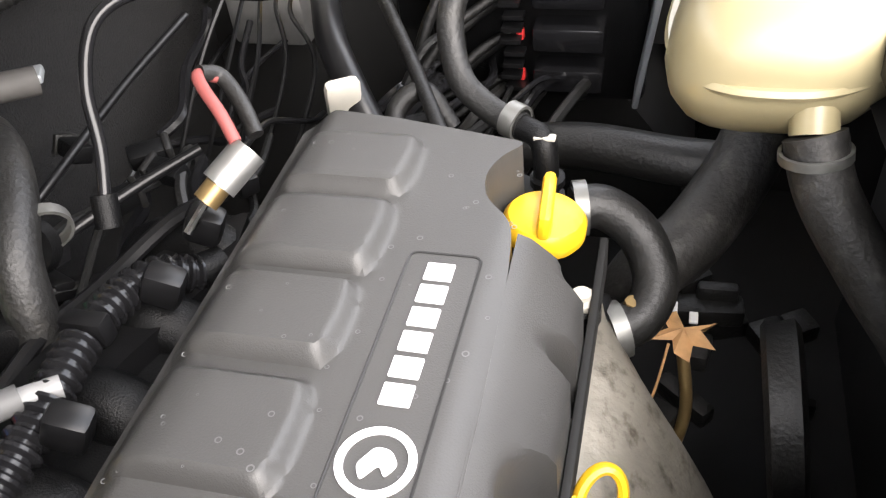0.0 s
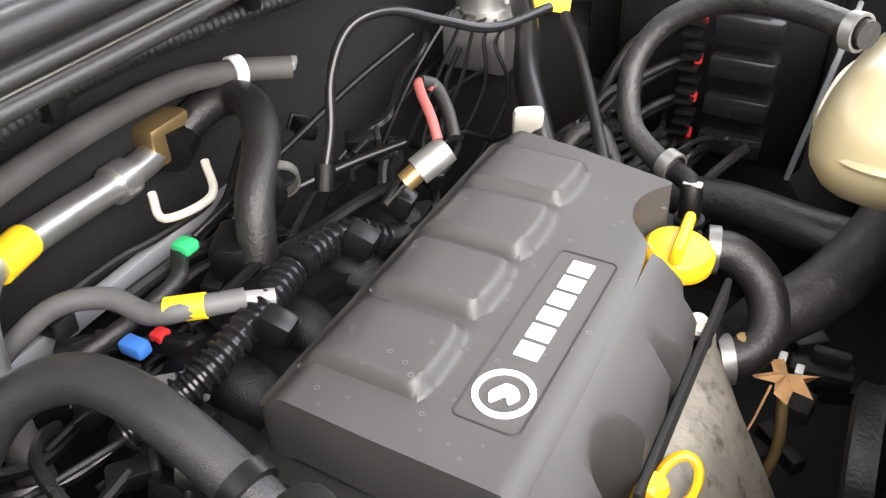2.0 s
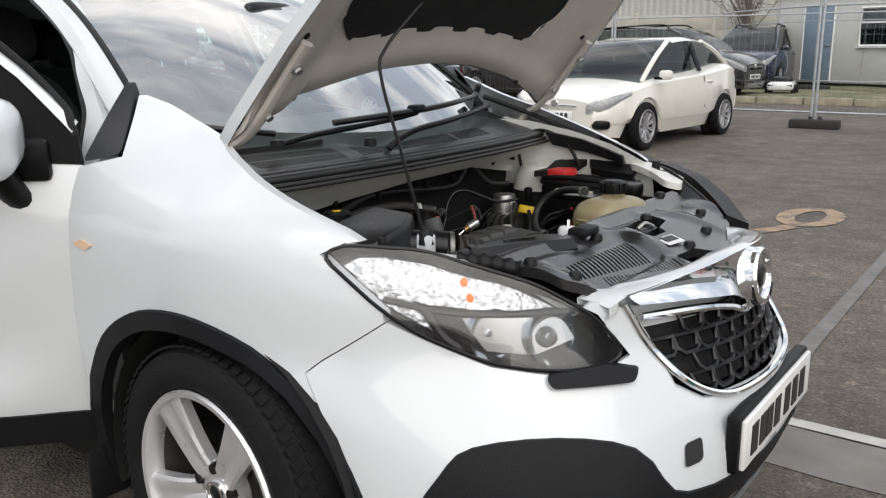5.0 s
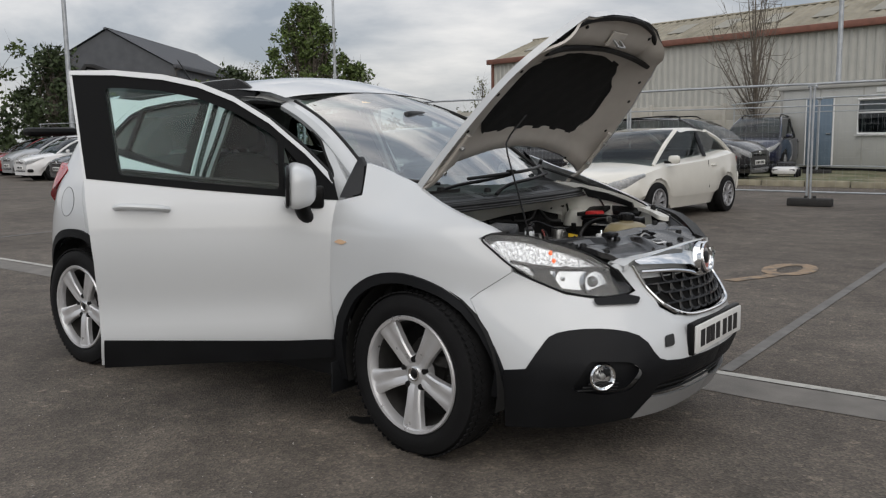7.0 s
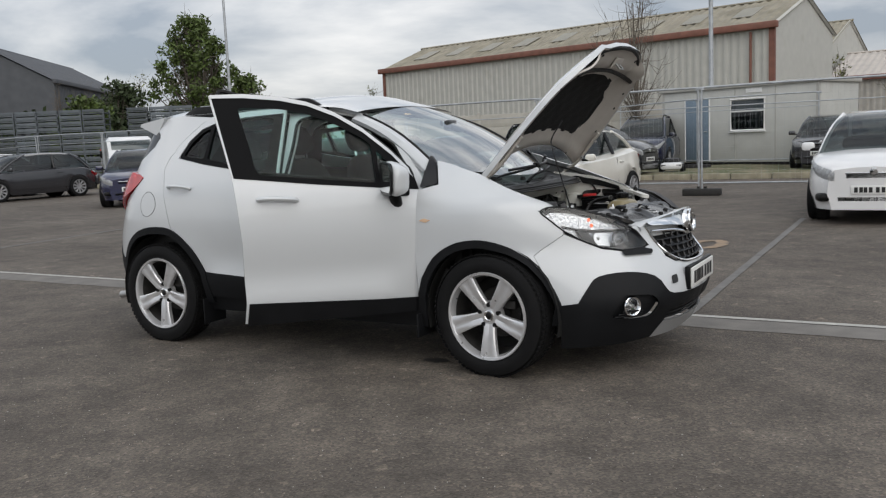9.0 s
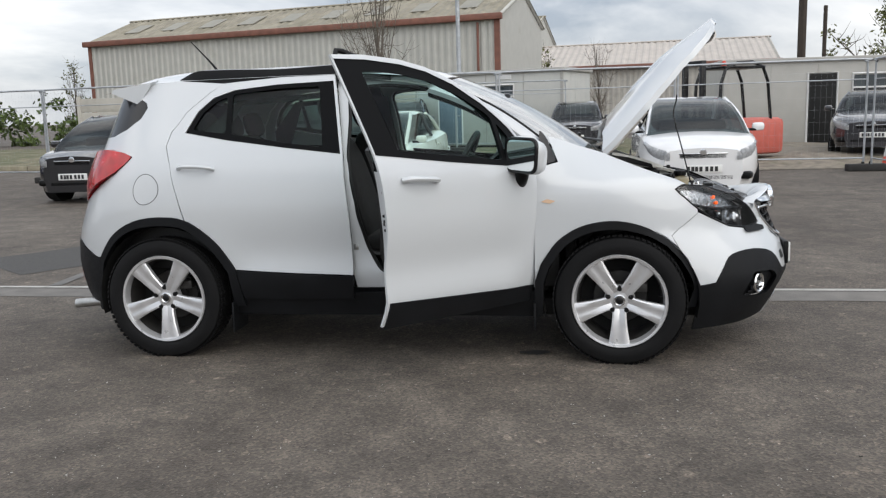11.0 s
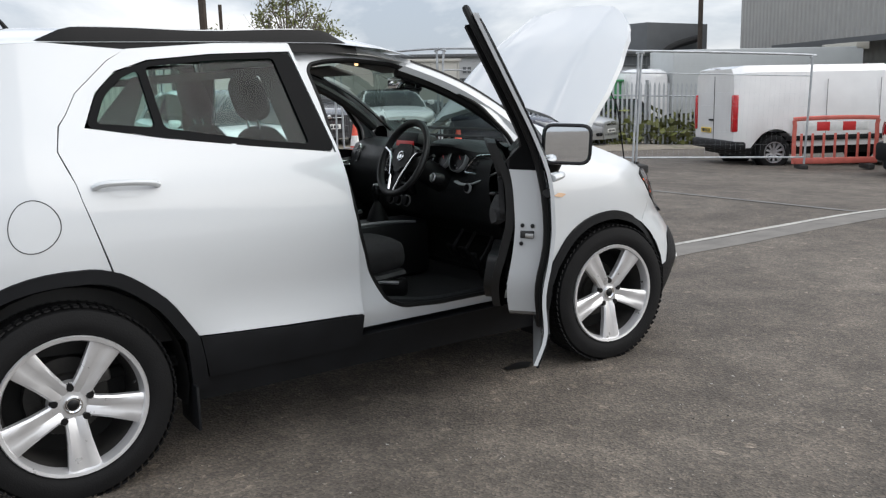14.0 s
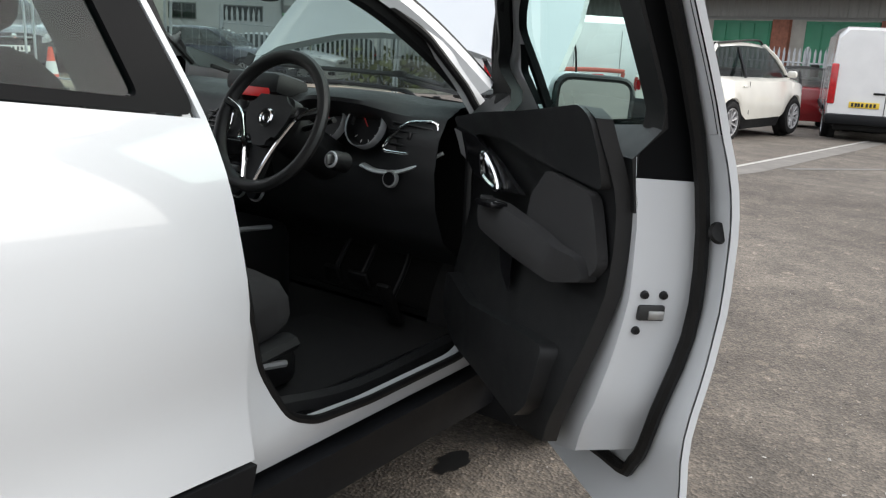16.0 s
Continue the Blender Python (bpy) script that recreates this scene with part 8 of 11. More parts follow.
def vent(y, z, w, h, x=0.66, turn=0.0, lean=0.0):
    m = Matrix.Translation((x, y, z)) @ pose(0, 0, 0, 0, 0, turn) @ pose(0, 0, 0, lean, 12, 0)
    o = [(-w * 0.5, h * 0.5), (-w * 0.5, -h * 0.1), (-w * 0.3, -h * 0.42), (w * 0.5, -h * 0.5), (w * 0.42, -h * 0.2), (w * 0.12, h * 0.36)]
    o = rounded(o, h * 0.25)
    v = part("air_vent", tube([m @ V(0, a, b) for a, b in o], 0.0042, 8, 1, True), M_CHROME, dash, "air vent with a silver rim")
    part("vent_well", prism(o, 0.02, m @ Matrix(((0, 0, -1, 0.03), (1, 0, 0, 0), (0, 1, 0, 0), (0, 0, 0, 1)))), M_INK, v)
    for i in range(4):
        part("vent_slat", box((0, 0, 0), (0.02, w * 0.8, 0.004), 0.001, m @ Matrix.Translation((0.006, 0, -h * 0.28 + i * h * 0.18)) @ pose(0, 0, 0, 0, 15, 0)), M_SATIN, v)
    part("vent_knob", box((0, 0, 0), (0.014, 0.012, 0.022), 0.004, m @ Matrix.Translation((-0.004, 0, 0))), M_SATIN, v)


vent(-0.6, 0.99, 0.15, 0.105, 0.685, 16, 6)
vent(0.6, 0.99, 0.15, 0.105, 0.685, -16, -6)
vent(-0.085, 0.975, 0.14, 0.085, 0.6, 6)
vent(0.085, 0.975, 0.14, 0.085, 0.6, -6)
part("silver_dash_trim", tube([(0.73, -0.68, 0.95), (0.66, -0.6, 0.9), (0.645, -0.52, 0.89), (0.65, -0.46, 0.9)], 0.012, 8, 5, flat=0.45), M_SILVERTRIM, dash, "silver trim strip at the dash end")
part("lamp_switch", lathe([(0.0, 0.014), (0.018, 0.013), (0.021, 0.0)], Matrix.Translation((0.645, -0.57, 0.875)) @ pose(0, 0, 0, 0, -80, 0), 16), M_SATIN, dash)
part("knob_ring", lathe([(0.019, 0.01), (0.024, 0.01), (0.025, 0.0)], Matrix.Translation((0.646, -0.57, 0.875)) @ pose(0, 0, 0, 0, -80, 0), 16), M_SILVERTRIM, dash)
part("display_housing", box((0.72, 0.0, 1.082), (0.14, 0.24, 0.07), 0.025, pose(0, 0, 0, 0, 15, 0)), M_DASH, dash)
part("display", box((0.652, 0.0, 1.075), (0.006, 0.17, 0.042), 0.002, pose(0, 0, 0, 0, 15, 0)), glow_material("red_lit_display", (0.5, 0.02, 0.02), 0.12), dash, "small red-lit display")
part("audio_panel", box((0.61, 0, 0.87), (0.05, 0.25, 0.13), 0.015, pose(0, 0, 0, 0, -12, 0)), M_GLOSSBLACK, dash, "black audio control panel")
for i in range(3):
    for j in (-1, 0, 1):
        part("button", box((0.582 + 0.008 * i, j * 0.075, 0.84 + 0.032 * i), (0.012, 0.05, 0.018), 0.004, pose(0, 0, 0, 0, -12, 0)), M_SATIN if (i + j) % 2 else M_SILVERTRIM, dash)
for j in (-1, 0, 1):
    part("heater_knob", lathe([(0.0, 0.02), (0.024, 0.018), (0.027, 0.0)], Matrix.Translation((0.6, j * 0.08, 0.775)) @ pose(0, 0, 0, 0, -75, 0), 18), M_SATIN, dash)
    part("knob_ring", lathe([(0.026, 0.004), (0.031, 0.004), (0.032, -0.004)], Matrix.Translation((0.6, j * 0.08, 0.775)) @ pose(0, 0, 0, 0, -75, 0), 18), M_SILVERTRIM, dash)

dash.location = (-0.045, 0, 0.033)

# steering wheel
SW = Matrix.Translation((0.4, -0.312, 1.052)) @ pose(0, 0, 0, 0, -65, 0)
wheel = part("steering_wheel", tube([SW @ V(0.183 * math.cos(a), 0.183 * math.sin(a), 0.0) for a in (i * math.pi / 16 for i in range(32))], 0.0165, 10, 2, True, 1.15), material("black_wheel_leather", (0.014, 0.014, 0.014), 0.42, vary=0.15, scale=40, bump=0.3, bump_scale=500), suv, "black leather steering wheel with silver spokes")
part("airbag_cover", prism(rounded([(0.068, -0.075), (0.068, 0.075), (0.01, 0.085), (-0.065, 0.045), (-0.078, 0.0), (-0.065, -0.045), (0.01, -0.085)], 0.03), 0.045, SW @ Matrix.Translation((0, 0, -0.03)), 0.012), M_TRIM, wheel)
part("wheel_emblem", tube([SW @ V(0.022 * math.cos(a) + 0.004, 0.022 * math.sin(a), 0.017) for a in (i * math.pi / 10 for i in range(20))], 0.004, 6, 1, True), M_CHROME, wheel, "round chrome emblem")
part("emblem_disc", lathe([(0.0, 0.019), (0.011, 0.018), (0.013, 0.012)], SW @ Matrix.Translation((0.004, 0, 0)), 14), M_CHROME, wheel)
for s in (1, -1):
    part("side_spoke", tube([SW @ V(0.02, s * 0.075, -0.008), SW @ V(0.03, s * 0.13, -0.006), SW @ V(0.04, s * 0.178, 0.0)], 0.022, 8, 3, flat=0.5), M_TRIM, wheel)
    part("silver_spoke", tube([SW @ V(0.045, s * 0.17, 0.01), SW @ V(0.02, s * 0.115, 0.009), SW @ V(-0.02, s * 0.085, 0.008), SW @ V(-0.09, s * 0.05, 0.008), SW @ V(-0.165, s * 0.024, 0.006)], 0.0085, 8, 5, flat=0.7), M_CHROME, wheel, "bright silver spoke")
    part("wheel_button", box((0, 0, 0), (0.03, 0.035, 0.012), 0.004, SW @ Matrix.Translation((0.03, s * 0.112, 0.006))), M_SATIN, wheel)
part("lower_spoke", prism([(-0.06, -0.04), (-0.06, 0.04), (-0.17, 0.028), (-0.17, -0.028)], 0.016, SW @ Matrix.Translation((0, 0, -0.016))), M_TRIM, wheel)
part("column_cowl", tube([SW @ V(0, 0, -0.03), SW @ V(-0.01, 0, -0.14), SW @ V(-0.02, 0, -0.26)], 0.062, 14, 3), M_TRIM, suv)
for s in (1, -1):
    part("column_stalk", tube([SW @ V(0.01, s * 0.06, -0.07), SW @ V(0.03, s * 0.13, -0.06), SW @ V(0.04, s * 0.175, -0.05)], 0.008, 8, 3), M_SATIN, suv)
ign = part("ignition_lock", lathe([(0.0, 0.004), (0.012, 0.004), (0.016, 0.012), (0.022, 0.013), (0.026, 0.0), (0.028, -0.04)], Matrix.Translation((0.462, -0.488, 0.962)) @ pose(0, 0, 0, 0, -75, 0), 20), M_TRIM, suv, "ignition lock with the key in it")
part("key_ring", lathe([(0.015, 0.014), (0.02, 0.016), (0.023, 0.012)], Matrix.Translation((0.462, -0.488, 0.962)) @ pose(0, 0, 0, 0, -75, 0), 20), M_SILVERTRIM, ign)
part("key_blade", box((0.449, -0.488, 0.967), (0.03, 0.006, 0.024), 0.002), M_STEEL, ign)

# console, pedals
con = part("centre_console", box((0.2, 0, 0.56), (0.95, 0.25, 0.3), 0.05), M_TRIM, suv, "dark centre console")
part("gear_boot", lathe([(0.06, 0.0), (0.05, 0.03), (0.025, 0.08), (0.012, 0.1)], Matrix.Translation((0.42, 0, 0.71)), 14), M_RUBBER, con)
part("gear_knob", lathe([(0.0, 0.19), (0.02, 0.185), (0.028, 0.165), (0.022, 0.13), (0.012, 0.11), (0.009, 0.0)], Matrix.Translation((0.42, 0, 0.71)), 16), M_GLOSSBLACK, con, "gear lever knob with a silver cap")
part("knob_cap", lathe([(0.0, 0.194), (0.014, 0.191), (0.018, 0.186)], Matrix.Translation((0.42, 0, 0.71)), 14), M_SILVERTRIM, con)
part("hand_brake", tube([(0.1, -0.05, 0.72), (0.22, -0.05, 0.75), (0.3, -0.05, 0.77)], 0.016, 8, 3), M_SATIN, con)
part("console_trim", tube([(0.58, -0.115, 0.7), (0.4, -0.12, 0.715), (0.2, -0.12, 0.712)], 0.008, 6, 3), M_SILVERTRIM, con)
for y, w, z in ((-0.25, 0.06, 0.55), (-0.36, 0.075, 0.55), (-0.48, 0.05, 0.5)):
    pd = part("pedal", box((0.72, y, z), (0.02, w, 0.07 if w > 0.055 else 0.16), 0.008, pose(0, 0, 0, 0, -28, 0)), M_RUBBER, suv, "rubber-faced pedal")
    part("pedal_arm", tube([(0.73, y, z + 0.02), (0.8, y, z + 0.12), (0.84, y, z + 0.26)], 0.008, 6, 4), M_SATIN, pd)


# seats
def superball(c, s, m=None, q=3.0, fold=None):
    bm = bmesh.new()
    bmesh.ops.create_uvsphere(bm, u_segments=24, v_segments=14, radius=1.0)
    for v in bm.verts:
        n = sum(abs(a) ** q for a in v.co) ** (1 / q)
        p = v.co / n
        if fold:
            p = fold(p)
        p = V(p.x * s[0], p.y * s[1], p.z * s[2])
        v.co = V(*c) + (m.to_3x3() @ p if m is not None else p)
    return bm


def front_seat(name, y, label):
    lean = pose(0, 0, 0, 0, -17, 0)
    st = part(name, superball((0.02, y, 0.6), (0.27, 0.235, 0.085), pose(0, 0, 0, 0, -7, 0), 3.5, lambda p: V(p.x, p.y, p.z + 0.35 * max(0, abs(p.y) - 0.72))), M_CLOTH, suv, label)
    part("backrest", superball((-0.27, y, 0.92), (0.085, 0.235, 0.33), lean, 3.5, lambda p: V(p.x + 0.5 * max(0, abs(p.y) - 0.7), p.y * (1 - 0.16 * max(0, p.z)), p.z)), M_CLOTH, st, "dark cloth backrest with side bolsters")
    part("headrest", superball((-0.385, y, 1.36), (0.05, 0.135, 0.1), lean, 3.0), M_CLOTH, st, "padded headrest")
    for s in (1, -1):
        part("headrest_post", tube([(-0.365, y + s * 0.06, 1.2), (-0.38, y + s * 0.06, 1.3)], 0.006, 6, 1), M_CHROME, st)
    part("seat_base", box((0.0, y, 0.48), (0.5, 0.44, 0.1), 0.03), M_TRIM, st)
    part("seat_trim", tube([(0.2, y - 0.235, 0.56), (0.0, y - 0.245, 0.55), (-0.22, y - 0.24, 0.58)], 0.035, 8, 4, flat=0.6), M_TRIM, st)
    part("seat_lever", tube([(0.16, y - 0.262, 0.52), (0.06, y - 0.268, 0.54), (0.0, y - 0.262, 0.55)], 0.009, 6, 3), M_SILVERTRIM, st)


front_seat("driver_seat", -0.36, "dark cloth driver's seat")
front_seat("passenger_seat", 0.36, "dark cloth front passenger seat")
rs = part("rear_seat", superball((-0.82, 0, 0.62), (0.26, 0.62, 0.1), None, 4), M_CLOTH, suv, "dark cloth rear bench seat")
part("backrest", superball((-1.08, 0, 0.94), (0.08, 0.6, 0.3), pose(0, 0, 0, 0, -16, 0), 4), M_CLOTH, rs)
for y in (-0.38, 0.0, 0.38):
    part("headrest", superball((-1.16, y, 1.3), (0.045, 0.125, 0.085), pose(0, 0, 0, 0, -14, 0), 3), M_CLOTH, rs)

# mirror, visors, belt, far door card
rv = part("rear_view_mirror", superball((0.62, 0.0, 1.415), (0.022, 0.12, 0.036), pose(0, 0, 0, 0, 0, 12), 4), M_SATIN, suv, "black rear-view mirror")
part("mirror_glass", box((0.598, 0.004, 1.415), (0.004, 0.21, 0.056), 0.012, pose(0, 0, 0, 0, 0, 12)), M_MIRROR, rv)
part("mirror_stem", tube([(0.625, 0, 1.412), (0.64, 0, 1.41), (0.655, 0, 1.408)], 0.014, 8, 3), M_SATIN, rv)
part("sensor_pod", superball((0.65, 0.0, 1.405), (0.06, 0.06, 0.022), pose(0, 0, 0, 0, 30, 0), 3), M_SATIN, suv)
part("overhead_light", box((0.33, 0.0, 1.525), (0.16, 0.2, 0.03), 0.012, pose(0, 0, 0, 0, 10, 0)), M_TRIM, suv)
part("light_lens", box((0.33, -0.05, 1.508), (0.05, 0.04, 0.012), 0.004), glow_material("warm_interior_lamp", (1.0, 0.6, 0.3), 1.5), suv, "lit warm courtesy light")
M_VISOR = material("pale_grey_headliner_cloth", (0.3, 0.3, 0.29), 0.9, vary=0.1, scale=30)
for side in (1, -1):
    part("sun_visor", box((0.33, -side * 0.33, 1.485), (0.15, 0.36, 0.02), 0.009, pose(0, 0, 0, 0, 14, 0)), M_VISOR, suv)
part("seat_belt", tube([(-0.25, -0.62, 1.32), (-0.22, -0.64, 1.0), (-0.2, -0.66, 0.6)], 0.022, 4, 3, flat=0.1), M_FELT, suv, "black driver's seat belt")
card = part("passenger_door_card", sheet([(0.78, 0.5), (0.79, 1.075), (0.25, 1.13), (-0.1, 1.16), (-0.06, 0.85), (0.0, 0.55)], skin(-1, -0.13), 0.06, (), 0.02, V(0, -1, 0)), M_TRIM, suv, "dark passenger door card")
part("card_trim", sheet([(0.78, 0.98), (0.78, 1.06), (0.6, 1.03), (0.4, 0.97), (0.6, 0.95)], skin(-1, -0.155), 0.04), M_SILVERTRIM, card)
part("inner_handle", tube([skin(-1, -0.165)(u, z) for u, z in ((0.64, 1.01), (0.64, 0.97), (0.57, 0.965), (0.54, 0.98))], 0.008, 8, 4, True), M_CHROME, card)
part("armrest", tube([skin(-1, -0.19)(u, z) for u, z in ((0.5, 0.88), (0.3, 0.87), (0.0, 0.83))], 0.035, 10, 4), M_CLOTH, card)

# ---- parked cars ----
def paint(name, c, rough=0.25):
    return material(name, c, rough, coat=0.9, vary=0.04, scale=3)


P_PEARL = paint("pearl_white_paint", (0.7, 0.68, 0.62))
P_WHITE = paint("plain_white_paint", (0.74, 0.74, 0.74))
P_NAVY = paint("dark_navy_paint", (0.012, 0.014, 0.035))
P_BLACK = paint("black_car_paint", (0.012, 0.012, 0.014))
P_GREY = paint("dark_grey_paint", (0.03, 0.03, 0.034))
P_BLUE = paint("royal_blue_paint", (0.01, 0.013, 0.05))
P_SILVER = material("silver_car_paint", (0.42, 0.43, 0.44), 0.3, metal=0.5, coat=0.8, vary=0.04, scale=3)
P_RED = paint("dark_red_paint", (0.22, 0.012, 0.016))
M_LAMP = material("pale_lamp_lens", (0.55, 0.56, 0.57), 0.12, coat=1.0, vary=0.2, scale=30)


def parked_car(label, mat, x, y, heading, length, width, height, deck, glass, wheel_r, base, group="parked cars", tail=False, lower=None, roof_mat=None, plate_mat=None, name="parked_car", rails=False, spokes=10, lamp_z=None):
    """A whole car at rest. deck: (x, z) pairs of its waistline from tail to nose; glass: x at the screen's foot, roof front, roof rear and rear foot; all from its middle."""
    car = thing(name, label, "car", group, Matrix.Translation((x, y, ground(x, y))) @ Matrix.Rotation(radians(heading), 4, "Z"))
    L, W = length, width
    lower = lower or mat

    def half(px):
        k = min(1.0, abs(2 * px / L))
        return W / 2 * max(0.0, (1 - k ** 9)) ** 0.27 * (1 - 0.05 * k * k)

    def deck_z(px):
        return table(deck, px)

    def lamp(end, s, run, tall, drop):
        """A lamp lens that lies on the body round a corner; end 1 is the nose, -1 the tail."""
        bm = bmesh.new()
        cols = []
        for i in range(9):
            t = i / 8
            px = L / 2 - run + (run - 0.012) * math.sin(t * math.pi / 2)
            high = tall * (0.35 + 0.65 * ease(0.0, 0.6, t))
            top = deck_z(end * px) - drop - 0.02 * (1 - t)
            col = []
            for j in range(5):
                dz = top - high * j / 4
                f = table([(0.0, 0.86), (0.05, 0.95), (0.2, 0.985), (0.4, 1.0)], deck_z(end * px) - dz)
                bulge = 0.004 + 0.012 * math.sin(math.pi * j / 4)
                col.append(bm.verts.new((end * (px + (bulge if t > 0.7 else 0)), s * (max(0.31 * W, half(px)) * f + bulge), dz)))
            cols.append(col)
        zn = deck_z(end * L / 2) - drop
        cols.append([bm.verts.new((end * (L / 2 + 0.012), s * W * 0.26, zn - 0.01 - tall * 0.8 * j / 4)) for j in range(5)])
        for a, b2 in zip(cols, cols[1:]):
            for j in range(4):
                bm.faces.new((a[j], a[j + 1], b2[j + 1], b2[j]))
        bmesh.ops.solidify(bm, geom=bm.faces[:], thickness=0.02)
        bmesh.ops.recalc_face_normals(bm, faces=bm.faces)
        return bm

    shell, low = bmesh.new(), bmesh.new()
    n = 36
    rows, lows = [], []
    for i in range(n + 1):
        px = -L / 2 + L * (0.5 - 0.5 * math.cos(math.pi * i / n))
        w, d = max(0.31 * W, half(px)), deck_z(px)
        b = 0.46 * d
        arch = 0.0
        for ax in (-base / 2, base / 2):
            q = 1 - ((px - ax) / (wheel_r * 1.22)) ** 2
            if q > 0:
                arch = max(arch, wheel_r + wheel_r * 1.2 * math.sqrt(q) - 0.02)
        zb = max(0.36, arch)
        rows.append([shell.verts.new((px, s * yy * w, zz)) for s, yy, zz in ((1, 0.97, zb), (1, 1.0, max(b + 0.06, zb + 0.02)), (1, 0.985, max(d - 0.2, zb + 0.05)), (1, 0.95, max(d - 0.05, zb + 0.08)), (1, 0.86, max(d, zb + 0.1)), (1, 0.45, d + 0.03), (-1, 0.0, d + 0.04), (-1, 0.45, d + 0.03), (-1, 0.86, max(d, zb + 0.1)), (-1, 0.95, max(d - 0.05, zb + 0.08)), (-1, 0.985, max(d - 0.2, zb + 0.05)), (-1, 1.0, max(b + 0.06, zb + 0.02)), (-1, 0.97, zb))])
        zl = max(0.19 if abs(px) < L / 2 - 0.3 else 0.2, min(arch, 0.36))
        lows.append([low.verts.new((px, s * yy * w, zz)) for s, yy, zz in ((1, 0.9, zl), (1, 0.965, zb + 0.002), (-1, 0.965, zb + 0.002), (-1, 0.9, zl))])
    for a, b2 in zip(rows, rows[1:]):
        for j in range(12):
            shell.faces.new((a[j], a[j + 1], b2[j + 1], b2[j]))
    shell.faces.new(rows[0][::-1])
    shell.faces.new(rows[-1])
    for a, b2 in zip(lows, lows[1:]):
        for j in (0, 2):
            low.faces.new((a[j], a[j + 1], b2[j + 1], b2[j]))
        low.faces.new((a[3], a[0], b2[0], b2[3]))
    low.faces.new(lows[0][::-1])
    low.faces.new(lows[-1])
    part("body", shell, mat, car)
    part("underbody", low, lower, car)
    gf, rf, rr, gr = glass
    H = height
    wf, wr = half(gf) * 0.86, half(gr) * 0.86
    wt = W / 2 * 0.66
    gh = bmesh.new()
    sect = []
    for k in range(17):
        t = k / 16
        px = gr + (gf - gr) * t
        if px < rr:
            q = (px - gr) / max(1e-3, rr - gr)
        elif px > rf:
            q = (gf - px) / max(1e-3, gf - rf)
        else:
            q = 1.0
        q = math.sin(max(0.0, min(1.0, q)) * math.pi / 2) ** 0.85
        crown = 0.04 * math.sin(math.pi * max(0, min(1, (px - rr) / (rf - rr)))) if rf > rr else 0
        d = deck_z(px)
        z = d + (H - 0.04 + crown - d) * q
        wb = wr + (wf - wr) * t
        sect.append([gh.verts.new((px, s * yy, zz)) for s, yy, zz in ((1, wb, d - 0.01), (1, wb + (wt - wb) * q * 0.9, d + (z - d) * 0.9), (1, wt * 0.86 if q > 0.02 else wb * 0.8, z), (-1, wt * 0.86 if q > 0.02 else wb * 0.8, z), (-1, wb + (wt - wb) * q * 0.9, d + (z - d) * 0.9), (-1, wb, d - 0.01))])
    roof_from = [k for k in range(17) if rr - 0.05 <= gr + (gf - gr) * k / 16 <= rf + 0.05]
    for k in range(16):
        a, b2 = sect[k], sect[k + 1]
        for j in range(5):
            f = gh.faces.new((a[j], a[j + 1], b2[j + 1], b2[j]))
            roofy = k in roof_from and (k + 1) in roof_from and j in (1, 2, 3)
            f.material_index = 1 if roofy else 0
    part("cabin", gh, None, car, "dark glazed cabin", mats=[M_CARGLASS, roof_mat or mat])
    part("interior", box(((gf + gr) / 2, 0, deck_z(0) + 0.04), ((gf - gr) * 0.6, W * 0.6, 0.2), 0.08), M_TRIM, car)
    for s in (1, -1):
        for (xa, za, xb, zb2) in ((gf - 0.05, deck_z(gf), rf, H - 0.05), (gr + 0.05, deck_z(gr), rr, H - 0.06)):
            part("pillar", tube([(xa, s * (half(xa) * 0.85), za), ((xa + xb) / 2, s * (half(xa) * 0.85 + wt) / 2, za + (zb2 - za) * 0.6), (xb, s * wt * 0.95, zb2)], 0.035, 6, 4), mat, car)
        xm = (rf + rr) / 2 - 0.1
        part("door_pillar", tube([(xm, s * (half(xm) * 0.868), deck_z(xm)), (xm - 0.05, s * wt * 0.98, H - 0.08)], 0.032, 6, 1), M_GLOSSBLACK, car)
        part("door_line", tube([(xm + 0.02, s * half(xm) * 0.965, deck_z(xm) - 0.06), (xm + 0.02, s * (half(xm) * 0.999), 0.45)], 0.005, 4, 1), M_INK, car)
        part("door_handle", box((xm - 0.16, s * half(xm) * 0.985, deck_z(xm) - 0.14), (0.17, 0.03, 0.026), 0.01), mat, car)
        part("mirror", box((gf - 0.35, s * (half(gf) + 0.07), deck_z(gf) + 0.09), (0.09, 0.18, 0.12), 0.04), mat, car)
        part("mirror_arm", box((gf - 0.34, s * (half(gf) - 0.02), deck_z(gf) + 0.05), (0.06, 0.12, 0.04), 0.01), M_PLASTIC, car)
        part("headlamp", lamp(1, s, 0.5, 0.13, 0.02), M_LAMP, car, "clear headlamp")
        part("tail_lamp", lamp(-1, s, 0.34, 0.24 if tail else 0.17, 0.05), M_REDLENS, car, "red tail lamp")
        part("front_vent", box((L / 2 - 0.12, s * W * 0.33, 0.36), (0.2, 0.22, 0.11), 0.04, pose(0, 0, 0, 0, 0, -s * 22)), M_PLASTIC, car)
        if rails:
            part("roof_rail", tube([(rr, s * wt * 0.9, H - 0.03), (0, s * wt * 0.88, H + 0.04), (rf, s * wt * 0.9, H - 0.03)], 0.02, 6, 4), M_PLASTIC, car)
